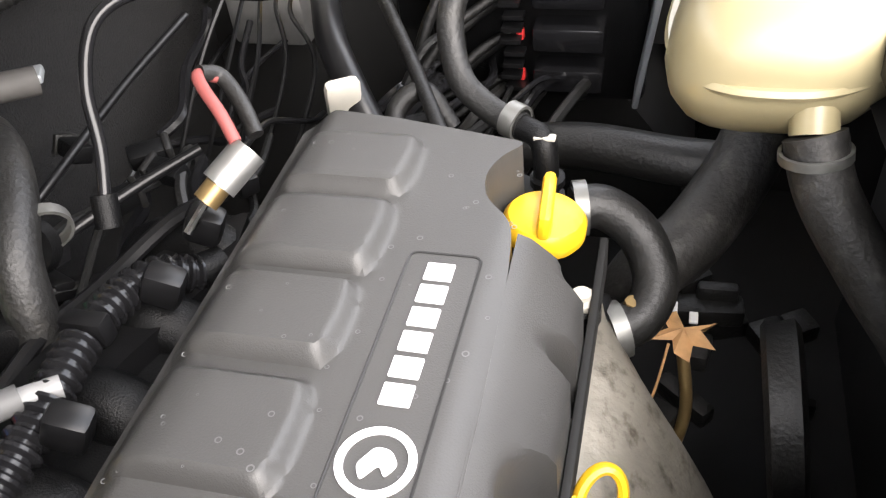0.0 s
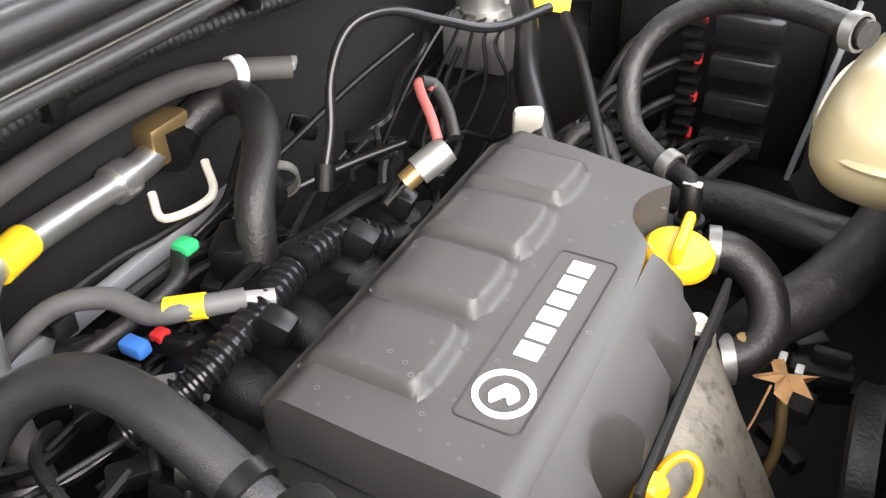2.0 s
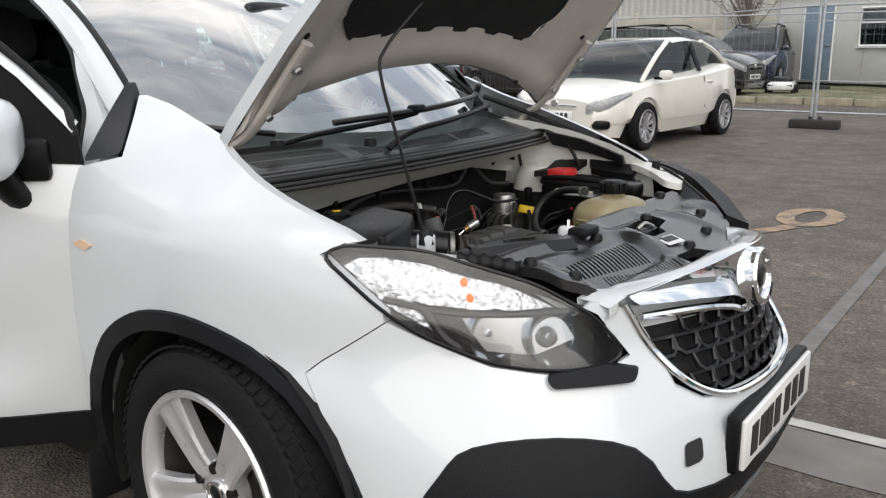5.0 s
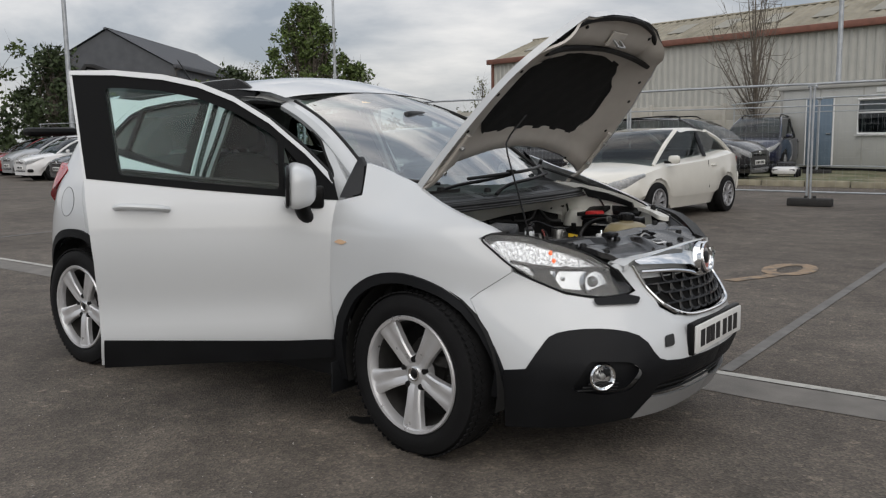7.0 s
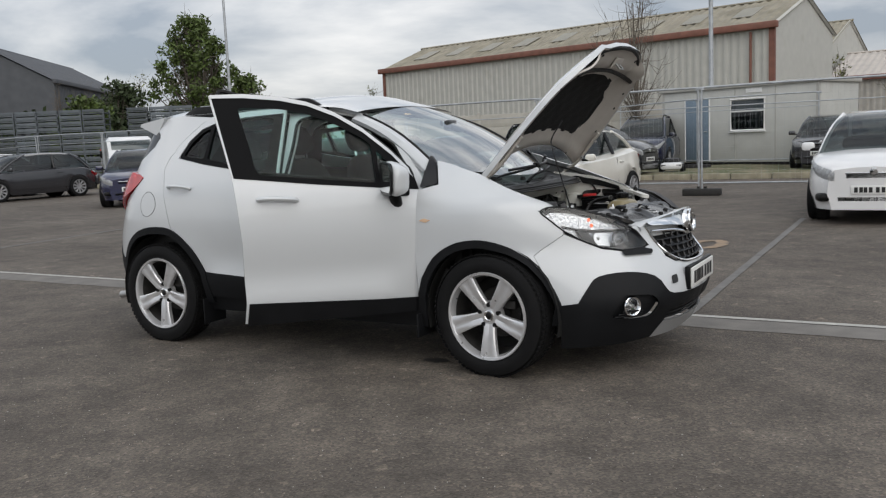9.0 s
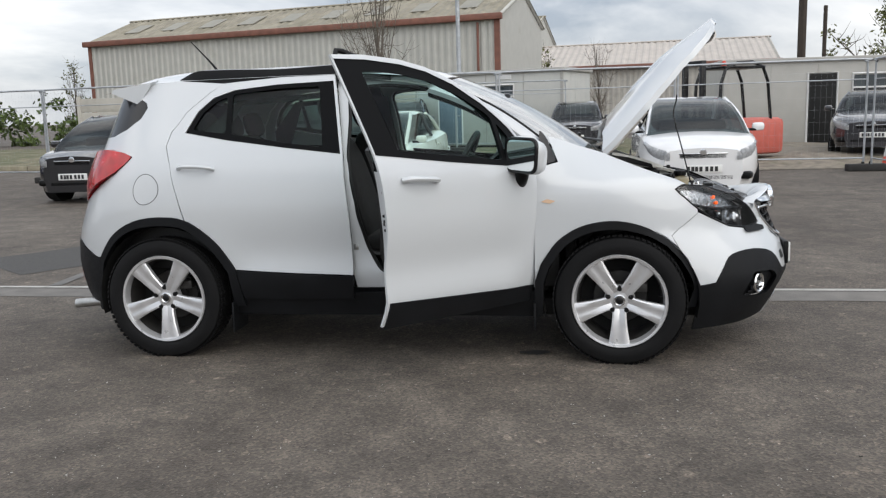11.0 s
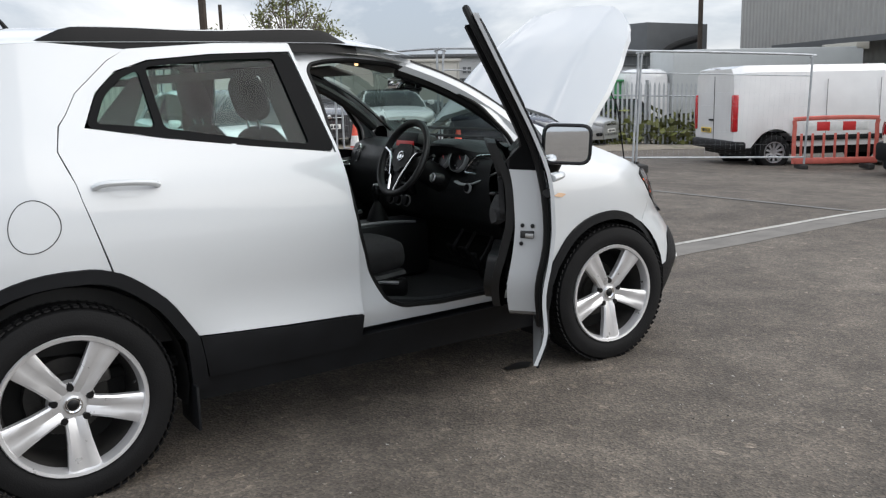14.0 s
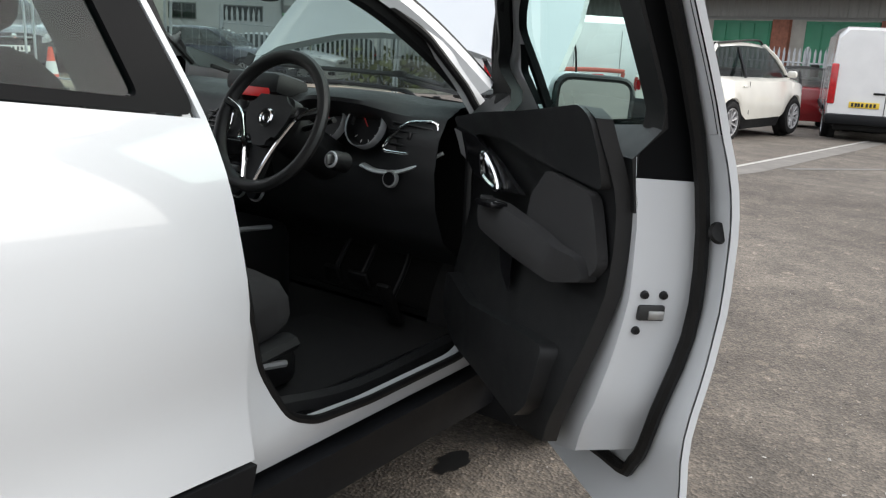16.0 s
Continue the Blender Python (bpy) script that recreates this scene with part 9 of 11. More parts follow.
        for ax in (-base / 2, base / 2):
            alloy_wheel(car, Matrix.Translation((ax, s * (W / 2 - 0.105), wheel_r)) @ (OUT_L if s > 0 else OUT_R), wheel_r, wheel_r * 0.69, 0.2, spokes, "wheel", False)
            # black disc behind the wheel stands for the shade inside the arch
            part("arch_shade_disc", lathe([(0.0, 0.0), (wheel_r * 1.16, 0.0), (wheel_r * 1.16, 0.12)], Matrix.Translation((ax, s * (W / 2 - 0.25), wheel_r + 0.01)) @ (OUT_L if s > 0 else OUT_R), 24), M_DARK, car)
    xe = L / 2 - 0.02
    lz = deck_z(L / 2) - 0.04
    part("grille", box((xe - 0.03, 0, lz - 0.03), (0.1, W * 0.4, 0.13), 0.03), M_GLOSSBLACK, car, "black front grille")
    part("grille_bar", box((xe + 0.02, 0, lz), (0.02, W * 0.38, 0.015), 0.005), M_CHROME, car)
    part("emblem", lathe([(0.0, 0.01), (0.045, 0.008), (0.05, 0.0)], Matrix.Translation((xe + 0.025, 0, lz + 0.02)) @ pose(0, 0, 0, 0, 90, 0), 16), M_CHROME, car)
    part("lower_intake", box((xe - 0.03, 0, 0.34), (0.1, W * 0.52, 0.13), 0.04), M_PLASTIC, car)
    part("bumper", box((-L / 2 + 0.06, 0, 0.5), (0.16, W * 0.8, 0.34), 0.07), lower, car)
    plate(car, Matrix.Translation((xe + 0.03, 0, 0.46)), plate_mat or M_PLATE)
    plate(car, Matrix.Translation((-L / 2 - 0.022, 0, 0.62 if not tail else 0.82)) @ pose(0, 0, 0, 0, 0, 180), M_PLATE_Y)
    return car


HATCH = [(-2.1, 0.8), (-1.6, 0.98), (-0.8, 0.98), (0.7, 0.93), (1.1, 0.92), (1.7, 0.84), (2.0, 0.76), (2.2, 0.66)]
SALOON = [(-2.35, 0.9), (-1.5, 1.0), (-0.8, 0.97), (0.7, 0.94), (1.1, 0.94), (1.9, 0.83), (2.2, 0.75), (2.4, 0.66)]
MPV = [(-2.25, 0.95), (-1.6, 1.05), (0.6, 1.02), (1.3, 1.05), (1.9, 0.94), (2.15, 0.83), (2.3, 0.72)]
WEDGE = [(-2.0, 0.95), (-1.5, 1.02), (-0.5, 0.94), (0.8, 0.88), (1.2, 0.85), (1.8, 0.74), (2.0, 0.66), (2.1, 0.58)]

parked_car("pearl white low sports coupe with tinted glass", P_PEARL, -2.36, 9.56, -94, 4.08, 1.74, 1.40, WEDGE, (1.25, 0.15, -0.9, -1.95), 0.305, 2.43, spokes=10, lamp_z=0.68)
parked_car("white hybrid hatchback facing the yard", P_WHITE, 2.82, 9.35, -91, 4.46, 1.745, 1.49, [(-2.2, 0.95), (-1.6, 1.05), (0, 0.98), (1.0, 0.95), (1.3, 0.95), (1.8, 0.87), (2.1, 0.78), (2.3, 0.68)], (1.5, 0.25, -0.8, -2.0), 0.31, 2.7, lamp_z=0.76)
parked_car("dark navy people carrier behind the fence", P_NAVY, -4.75, 23.3, -84, 4.6, 1.83, 1.68, MPV, (1.55, 0.35, -1.6, -2.15), 0.33, 2.73, rails=True)
parked_car("dark grey small hatchback by the cabin", P_GREY, 1.0, 21.4, -92, 3.95, 1.72, 1.48, HATCH, (1.15, 0.2, -1.2, -1.8), 0.31, 2.49)
parked_car("black rounded hatchback parked on the asphalt", P_BLACK, -7.45, 9.9, -88, 3.95, 1.72, 1.5, HATCH, (1.25, 0.2, -1.1, -1.8), 0.31, 2.46)
parked_car("black saloon parked further back", P_BLACK, -8.2, 17.0, -15, 4.6, 1.8, 1.44, SALOON, (1.05, 0.15, -0.9, -1.6), 0.32, 2.75)
parked_car("dark grey executive saloon facing the yard", P_GREY, 7.9, 16.2, -108, 4.6, 1.81, 1.42, SALOON, (1.05, 0.15, -0.9, -1.7), 0.32, 2.8)
parked_car("white convertible with a black hood", P_WHITE, 9.6, 15.4, -112, 4.6, 1.85, 1.38, SALOON, (1.0, 0.15, -0.8, -1.6), 0.33, 2.75, roof_mat=M_FELT)
parked_car("black coupe behind the fence", P_BLACK, 12.6, 18.6, -120, 4.6, 1.83, 1.38, SALOON, (1.0, 0.1, -0.9, -1.8), 0.33, 2.75)
parked_car("dark blue saloon on the gravel", P_NAVY, 14.6, 17.7, -62, 4.75, 1.82, 1.46, SALOON, (1.05, 0.15, -0.95, -1.7), 0.325, 2.7)
parked_car("silver saloon on the gravel", P_SILVER, 17.3, 17.9, -72, 4.5, 1.73, 1.43, SALOON, (1.05, 0.15, -0.9, -1.6), 0.315, 2.7)
parked_car("black estate car by the railings", P_BLACK, 20.6, 19.6, 165, 4.7, 1.82, 1.5, [(-2.35, 1.0), (0.7, 0.95), (1.1, 0.95), (1.9, 0.85), (2.2, 0.76), (2.4, 0.66)], (1.1, 0.2, -1.9, -2.25), 0.33, 2.75, rails=True)
parked_car("dark grey hatchback with bright trim", P_GREY, -22.3, 12.6, -97, 4.36, 1.82, 1.48, HATCH, (1.3, 0.3, -1.2, -1.95), 0.33, 2.65)
parked_car("royal blue hatchback facing out", P_BLUE, -15.2, 11.2, -48, 4.26, 1.79, 1.46, HATCH, (1.25, 0.25, -1.2, -1.9), 0.32, 2.63)
parked_car("white hatchback in the far row", P_WHITE, -25.3, 12.9, -97, 4.3, 1.8, 1.45, HATCH, (1.25, 0.25, -1.2, -1.9), 0.32, 2.6)
parked_car("red car with a grey roof box", P_RED, -31.2, 14.6, -97, 4.4, 1.8, 1.5, HATCH, (1.25, 0.25, -1.4, -2.0), 0.32, 2.6, rails=True)
parked_car("red hatchback behind the fence", P_RED, -20.5, 16.5, -10, 4.2, 1.75, 1.46, HATCH, (1.25, 0.25, -1.2, -1.9), 0.32, 2.55)
parked_car("silver estate in the far row", P_SILVER, -28.2, 14.0, -97, 4.6, 1.8, 1.55, MPV, (1.4, 0.35, -1.8, -2.2), 0.32, 2.7)
parked_car("grey hatchback on the far side", P_GREY, -13.0, 19.5, -100, 4.2, 1.76, 1.5, HATCH, (1.25, 0.25, -1.2, -1.9), 0.32, 2.55)
parked_car("dark estate behind the coupe", P_BLACK, -5.6, 18.8, -8, 4.6, 1.8, 1.62, MPV, (1.4, 0.35, -1.8, -2.2), 0.33, 2.7, rails=True)
parked_car("white compact SUV with black lower cladding", P_PEARL, 14.75, 3.28, -8, 4.1, 1.765, 1.66, [(-2.1, 1.05), (-1.4, 1.08), (0.6, 1.04), (1.0, 1.05), (1.6, 0.98), (1.95, 0.86), (2.1, 0.74)], (1.15, 0.3, -1.5, -1.95), 0.34, 2.52, tail=True, lower=M_CLAD, rails=True)
parked_car("dark red open-top car by the railings", P_RED, 20.5, 3.0, -70, 4.0, 1.7, 1.4, HATCH, (1.0, 0.2, -0.8, -1.5), 0.31, 2.5, roof_mat=M_FELT)
roof_box = tagged(part("roof_box", box((-31.2, 14.9, 1.72), (2.0, 0.8, 0.36), 0.16, pose(0, 0, 0, 0, 0, -97)), M_PLASTIC), "grey plastic roof box on the red car", "roof box")


def panel_van(label, x, y, heading, length=5.0, width=1.98, height=1.98, wheelbase=2.93):
    """A white panel van with a short bonnet."""
    van = thing("panel_van", label, "van", "parked vans", Matrix.Translation((x, y, ground(x, y))) @ Matrix.Rotation(radians(heading), 4, "Z"))
    L, W, H = length, width, height
    top = [(-L / 2, H - 0.06), (-L / 2 + 0.25, H), (L / 2 - 1.75, H - 0.02), (L / 2 - 1.35, H - 0.14), (L / 2 - 0.75, 1.2), (L / 2 - 0.25, 1.02), (L / 2, 0.75)]
    bm = bmesh.new()
    rows = []
    for i in range(41):
        px = -L / 2 + L * i / 40
        z = table(top, px)
        k = 1 - 0.1 * ease(L / 2 - 0.7, L / 2, px) - 0.03 * ease(-L / 2 + 0.15, -L / 2, px)
        arch = 0.43
        for ax in (-wheelbase / 2 - 0.15, wheelbase / 2 - 0.15):
            q = 1 - ((px - ax) / 0.45) ** 2
            if q > 0:
                arch = max(arch, 0.36 + 0.44 * math.sqrt(q))
        rows.append([bm.verts.new((px, s * W / 2 * k * yy, max(zz, arch + 0.02 if j else arch))) for j, (s, yy, zz) in enumerate(((1, 0.97, arch), (1, 1.0, 0.7), (1, 1.0, min(z, 1.1)), (1, 0.94, min(z, 1.15 + (z - 1.15) * 0.85) if z > 1.15 else z), (1, 0.8, z), (-1, 0.8, z), (-1, 0.94, min(z, 1.15 + (z - 1.15) * 0.85) if z > 1.15 else z), (-1, 1.0, min(z, 1.1)), (-1, 1.0, 0.7), (-1, 0.97, arch + 0.001)))])
    for a, b in zip(rows, rows[1:]):
        for j in range(9):
            bm.faces.new((a[j], a[j + 1], b[j + 1], b[j]))
    bm.faces.new(rows[0][::-1])
    bm.faces.new(rows[-1])
    part("body", bm, P_WHITE, van)
    part("underbody", box((0, 0, 0.38), (L * 0.94, W * 0.82, 0.2), 0.04), M_DARK, van)
    part("rear_bumper", box((-L / 2 + 0.1, 0, 0.5), (0.36, W * 1.0, 0.2), 0.06), M_CLAD, van, "black rear bumper")
    part("screen", box((L / 2 - 1.03, 0, 1.5), (0.05, W * 0.8, 0.62), 0.02, pose(0, 0, 0, 0, -30, 0)), M_CARGLASS, van)
    for s in (1, -1):
        part("side_window", prism(rounded([(L / 2 - 2.1, 1.18), (L / 2 - 2.1, 1.72), (L / 2 - 1.55, 1.7), (L / 2 - 1.12, 1.3), (L / 2 - 1.15, 1.18)], 0.05), 0.02, Matrix.Translation((0, s * W / 2 * 0.985 + 0.005, 0)) @ pose(0, 0, 0, 90 + 3 * s, 0, 0)), M_CARGLASS, van)
        part("side_strip", box((-0.2, s * W / 2 * 1.005, 0.62), (2.4, 0.03, 0.1), 0.012), M_CLAD, van)
        for px in (-0.55, 0.6):
            part("panel_line", box((px, s * W / 2 * 1.001, 1.15), (0.012, 0.008, 1.3)), M_GREYLINE, van)
        part("tail_lamp", box((-L / 2 + 0.03, s * W / 2 * 0.93, 1.15), (0.12, 0.13, 0.75), 0.03), M_REDLENS, van, "tall red tail lamp")
        part("mirror", box((L / 2 - 1.1, s * (W / 2 + 0.16), 1.25), (0.1, 0.2, 0.3), 0.04), M_PLASTIC, van)
        part("headlamp", box((L / 2 - 0.16, s * W * 0.38, 0.86), (0.3, 0.3, 0.22), 0.06), M_LAMP, van)
        for ax in (-wheelbase / 2 - 0.15, wheelbase / 2 - 0.15):
            alloy_wheel(van, Matrix.Translation((ax, s * (W / 2 - 0.12), 0.345)) @ (OUT_L if s > 0 else OUT_R), 0.345, 0.215, 0.22, 10, "wheel", False)
            # arch shade given as a black disc behind the wheel
            part("arch_shade_disc", lathe([(0.0, 0.0), (0.4, 0.0), (0.4, 0.12)], Matrix.Translation((ax, s * (W / 2 - 0.26), 0.34)) @ (OUT_L if s > 0 else OUT_R), 20), M_DARK, van)
    part("rear_door_gap", box((-L / 2 - 0.004, 0, 1.2), (0.01, 0.014, 1.4)), M_INK, van)
    part("rear_handle", box((-L / 2 - 0.012, 0.12, 1.0), (0.03, 0.2, 0.04), 0.01), M_PLASTIC, van)
    plate(van, Matrix.Translation((-L / 2 - 0.015, 0.35, 0.78)) @ pose(0, 0, 0, 0, 0, 180), M_PLATE_Y)
    return van


M_GREYLINE = material("grey_gap", (0.25, 0.25, 0.25), 0.7)
panel_van("white panel van with black bumpers", 15.5, 6.9, -28, 5.0, 1.98, 2.1)
panel_van("white van parked beside the railings", 19.1, 1.5, 15, 5.2, 2.0, 2.2)
panel_van("white van in the far row", -27.0, 20.8, -35)

# child's ride-on toy car on the grass
toy = thing("toy_car", "small white ride-on toy sports car on the grass", "toy", at=Matrix.Translation((-3.0, 19.6, ground(-3.0, 19.6) + 0.02)) @ Matrix.Rotation(radians(-80), 4, "Z"))
tb = bmesh.new()
add_box(tb, (0, 0, 0.2), (1.1, 0.6, 0.2), 0.08)
part("toy_body", tb, P_WHITE, toy)
part("toy_cockpit", box((-0.1, 0, 0.34), (0.55, 0.44, 0.14), 0.06), M_SATIN, toy)
for s in (1, -1):
    for ax in (-0.34, 0.34):
        part("toy_wheel", lathe([(0.0, 0.05), (0.1, 0.05), (0.12, 0.03), (0.12, -0.05)], Matrix.Translation((ax, s * 0.29, 0.12)) @ (OUT_L if s > 0 else OUT_R), 16), M_TYRE, toy)
    part("toy_lamp", box((0.5, s * 0.2, 0.22), (0.1, 0.14, 0.05), 0.02), M_INK, toy)

# ---- fences, buildings and trees round the yard ----
M_CLADWALL = material("pale_beige_cladding", (0.47, 0.465, 0.43), 0.6, vary=0.06, scale=2, second=(0.41, 0.4, 0.35), second_scale=0.7, second_at=0.6)
M_BROWNTRIM = material("rust_brown_trim", (0.2, 0.085, 0.06), 0.6, vary=0.2, scale=3)
M_ROOFING = material("weathered_roof_sheet", (0.27, 0.245, 0.19), 0.8, vary=0.2, scale=1.5, second=(0.2, 0.18, 0.13), second_scale=0.5, second_at=0.5)
M_ROOFLIGHT = material("dirty_rooflight", (0.25, 0.235, 0.19), 0.5, vary=0.15, scale=3)
M_PALEROOF = material("pale_pink_grey_roof", (0.46, 0.42, 0.38), 0.8, vary=0.1, scale=1.2)
M_CABIN = material("pale_grey_cabin_panel", (0.5, 0.5, 0.47), 0.55, vary=0.06, scale=2, second=(0.4, 0.39, 0.35), second_scale=1.2, second_at=0.62)
M_CABIN2 = material("warm_grey_cabin_panel", (0.42, 0.41, 0.38), 0.6, vary=0.06, scale=2, second=(0.33, 0.32, 0.29), second_scale=1.2, second_at=0.6)
M_BLUEDOOR = material("blue_grey_door_paint", (0.16, 0.22, 0.28), 0.5, vary=0.08, scale=4)
M_WINFRAME = material("white_window_frame", (0.75, 0.75, 0.74), 0.4, vary=0.04, scale=8)
M_DARKPANE = glass_material("dark_window_pane", (0.18, 0.22, 0.24))
M_CONCWALL = material("pale_concrete_panels", (0.42, 0.4, 0.36), 0.85, vary=0.15, scale=2, second=(0.3, 0.28, 0.24), second_scale=1.0, second_at=0.55)
M_UNIT = material("light_grey_unit_cladding", (0.42, 0.43, 0.44), 0.55, vary=0.05, scale=1.5)
M_UNITDARK = material("dark_grey_unit_fascia", (0.1, 0.105, 0.11), 0.5, vary=0.08, scale=2)
M_SHUTTER = material("grey_roller_shutter", (0.17, 0.17, 0.17), 0.5, vary=0.1, scale=3)
M_SILVERCLAD = material("silver_grey_cladding", (0.33, 0.325, 0.31), 0.5, vary=0.06, scale=1.2)
M_GREENDOOR = material("green_loading_door", (0.03, 0.22, 0.12), 0.5, vary=0.1, scale=2)
M_BRICK = material("red_brick_pier", (0.3, 0.12, 0.08), 0.85, vary=0.25, scale=9)
M_CONTAINER = material("green_container_paint", (0.05, 0.28, 0.1), 0.5, vary=0.12, scale=2)
M_TRAILER = material("grey_white_trailer_side", (0.48, 0.5, 0.5), 0.4, vary=0.04, scale=1.5)
M_SLATE = material("dark_slate_cladding", (0.085, 0.09, 0.1), 0.7, vary=0.15, scale=1.5)
M_CONEORANGE = material("orange_red_cone", (0.62, 0.07, 0.035), 0.5, vary=0.08, scale=12)
M_CONEWHITE = material("white_cone_sleeve", (0.7, 0.7, 0.68), 0.5, vary=0.08, scale=12)
M_BARRIER = material("faded_red_barrier_plastic", (0.55, 0.13, 0.1), 0.55, vary=0.12, scale=8)
M_BLOCK = material("black_recycled_rubber", (0.03, 0.029, 0.028), 0.85, vary=0.25, scale=12)
M_BARK = material("grey_bark", (0.13, 0.11, 0.09), 0.9, vary=0.3, scale=8, bump=0.6, bump_scale=40)
M_LEAVES = material("spring_leaves", (0.075, 0.11, 0.025), 0.7, vary=0.2, scale=1.5, island=0.45)
M_LEAVES2 = material("yellow_green_leaves", (0.12, 0.13, 0.035), 0.7, vary=0.2, scale=1.5, island=0.45)
M_DARKLEAF = material("dark_hedge_leaves", (0.04, 0.06, 0.022), 0.75, vary=0.2, scale=1.5, island=0.4)
M_WOODPOLE = material("creosoted_pole", (0.05, 0.038, 0.03), 0.85, vary=0.25, scale=6)
M_PALLET = material("grey_plastic_crates", (0.1, 0.115, 0.13), 0.6, vary=0.15, scale=2, random_obj=0.3)


def frame_at(a, b, z=0.0):
    """A wall's own axes: x along it from a to b, y out of it to the right, z up."""
    d = V(b[0] - a[0], b[1] - a[1], 0)
    return Matrix.Translation((a[0], a[1], z)) @ Matrix.Rotation(math.atan2(d.y, d.x), 4, "Z"), d.length


def ribs(length, z0, z1, pitch, depth, slope=None):
    """Trapezoid-profile sheet, along x and up z; slope(z) moves it in y."""
    bm = bmesh.new()
    cols = []
    x = 0.0
    k = 0
    xs = []
    while x < length:
        for dx, dy in ((0.0, 0.0), (0.28, 0.0), (0.5, depth), (0.78, depth)):
            if x + dx * pitch <= length:
                xs.append((x + dx * pitch, dy))
        x += pitch
    for px, dy in xs:
        cols.append([bm.verts.new((px, (slope(z) if slope else 0.0) - dy, z)) for z in (z0, z1)])
    for p, q in zip(cols, cols[1:]):
        bm.faces.new((p[0], q[0], q[1], p[1]))
    return bm


# -- temporary mesh fence --


def fence_panel(a, b, h=2.0):
    """One galvanised site-fence panel between two points on the ground."""
    za = ground(*a) + 0.13
    m, L = frame_at(a, b, za)
    L -= 0.06
    drop = ground(*b) - ground(*a)
    fence = thing("mesh_fence_panel", "galvanised tubular site fence panel with wire mesh infill", "fence", "site fence panels", m @ Matrix.Rotation(-math.atan2(drop, L), 4, "Y"))
    r = 0.021
    part("tube_frame", tube([(0.0, 0, 0), (0.0, 0, h - 0.18), (0.05, 0, h - 0.05), (0.18, 0, h), (L - 0.18, 0, h), (L - 0.05, 0, h - 0.05), (L, 0, h - 0.18), (L, 0, 0)], r, 8, 4), M_GALV, fence)
    part("bottom_rail", tube([(0.0, 0, 0.12), (L, 0, 0.12)], 0.016, 8, 1), M_GALV, fence)
    part("middle_rail", tube([(0.0, 0, 1.62), (L, 0, 1.62)], 0.011, 8, 1), M_GALV, fence)
    wires = bmesh.new()
    k = int(L / 0.1)
    for i in range(1, k):
        add_tube(wires, [(i * L / k, 0, 0.12), (i * L / k, 0, h)], 0.0008, 3, 1, caps=False)
    for j in range(1, 8):
        add_tube(wires, [(0, 0, 0.12 + j * 0.235), (L, 0, 0.12 + j * 0.235)], 0.0008, 3, 1, caps=False)
    w = part("wire_mesh", wires, M_GALV, fence, smooth=False)
    w["kind"] = "stuff"
    return fence


def fence_foot(x, y, turn):
    f = thing("fence_foot", "black recycled rubber block holding fence posts", "fence foot", "fence feet", Matrix.Translation((x, y, ground(x, y))) @ Matrix.Rotation(radians(turn), 4, "Z"))
    part("block", box((0, 0, 0.07), (0.74, 0.24, 0.14), 0.025), M_BLOCK, f)
    for s in (-1, 1):
        part("post_socket", lathe([(0.03, 0.0), (0.03, 0.04), (0.024, 0.045)], Matrix.Translation((s * 0.07, 0, 0.138)), 10), M_BLOCK, f)
    return f


FENCE = [(-18.0, 14.6), (-14.6, 13.6), (-11.1, 12.9), (-7.55, 12.6), (-4.05, 12.5), (-0.55, 12.4), (3.0, 12.45), (6.55, 12.3)]
for a, b in zip(FENCE, FENCE[1:]):
    fence_panel(a, b)
for x, y in FENCE[1:]:
    fence_foot(x, y, 3)
TURN = [(6.62, 12.25), (6.9, 9.0), (9.75, 6.95), (12.9, 5.6)]
for a, b in zip(TURN, TURN[1:]):
    fence_panel(a, b)
fence_foot(6.9, 9.0, 8)
fence_foot(9.75, 6.95, 60)
BACK = [(-9.8, 24.6), (-6.3, 25.2), (-2.8, 25.3 - 3.4), (0.7, 21.6)]
for a, b in zip(BACK[1:], BACK[2:]):
    fence_panel(a, b)
fence_foot(-2.8, 21.9, -10)
FAR = [(-36.0, 17.0), (-32.5, 17.4), (-29.0, 17.9), (-25.6, 18.4), (-22.2, 19.0)]
for a, b in zip(FAR, FAR[1:]):
    fence_panel(a, b)


def traffic_cone(x, y, label):
    c = thing("traffic_cone", label, "traffic cone", "traffic cones", Matrix.Translation((x, y, ground(x, y))))
    part("cone_base", box((0, 0, 0.02), (0.4, 0.4, 0.04), 0.012), M_BLOCK, c)
    part("cone_body", lathe([(0.15, 0.038), (0.145, 0.05), (0.035, 0.72), (0.03, 0.73), (0.0, 0.73)], None, 20), M_CONEORANGE, c)
    part("white_sleeve", lathe([(0.1135, 0.27), (0.075, 0.49)], None, 20), M_CONEWHITE, c, "white reflective sleeve")
    return c


traffic_cone(7.35, 9.1, "red traffic cone with a white band beside a fence foot")
traffic_cone(7.05, 12.55, "faded red traffic cone at the fence corner")

# red and white pedestrian barrier
ba, bl = frame_at((13.15, 6.05), (14.35, 5.1), ground(13.8, 5.6))
barrier = thing("plastic_barrier", "faded red plastic pedestrian barrier with a red and white board", "barrier", at=ba)
part("barrier_frame", tube([(0, 0, 0.12), (0, 0, 0.86), (0.1, 0, 0.98), (bl - 0.1, 0, 0.98), (bl, 0, 0.86), (bl, 0, 0.12)], 0.03, 8, 3, flat=1.4), M_BARRIER, barrier)
part("bottom_rail", box((bl / 2, 0, 0.17), (bl, 0.06, 0.12), 0.02), M_BARRIER, barrier)
for i in range(7):
    part("baluster", box((0.13 + i * (bl - 0.26) / 6, 0, 0.45), (0.045, 0.04, 0.5), 0.012), M_BARRIER, barrier)
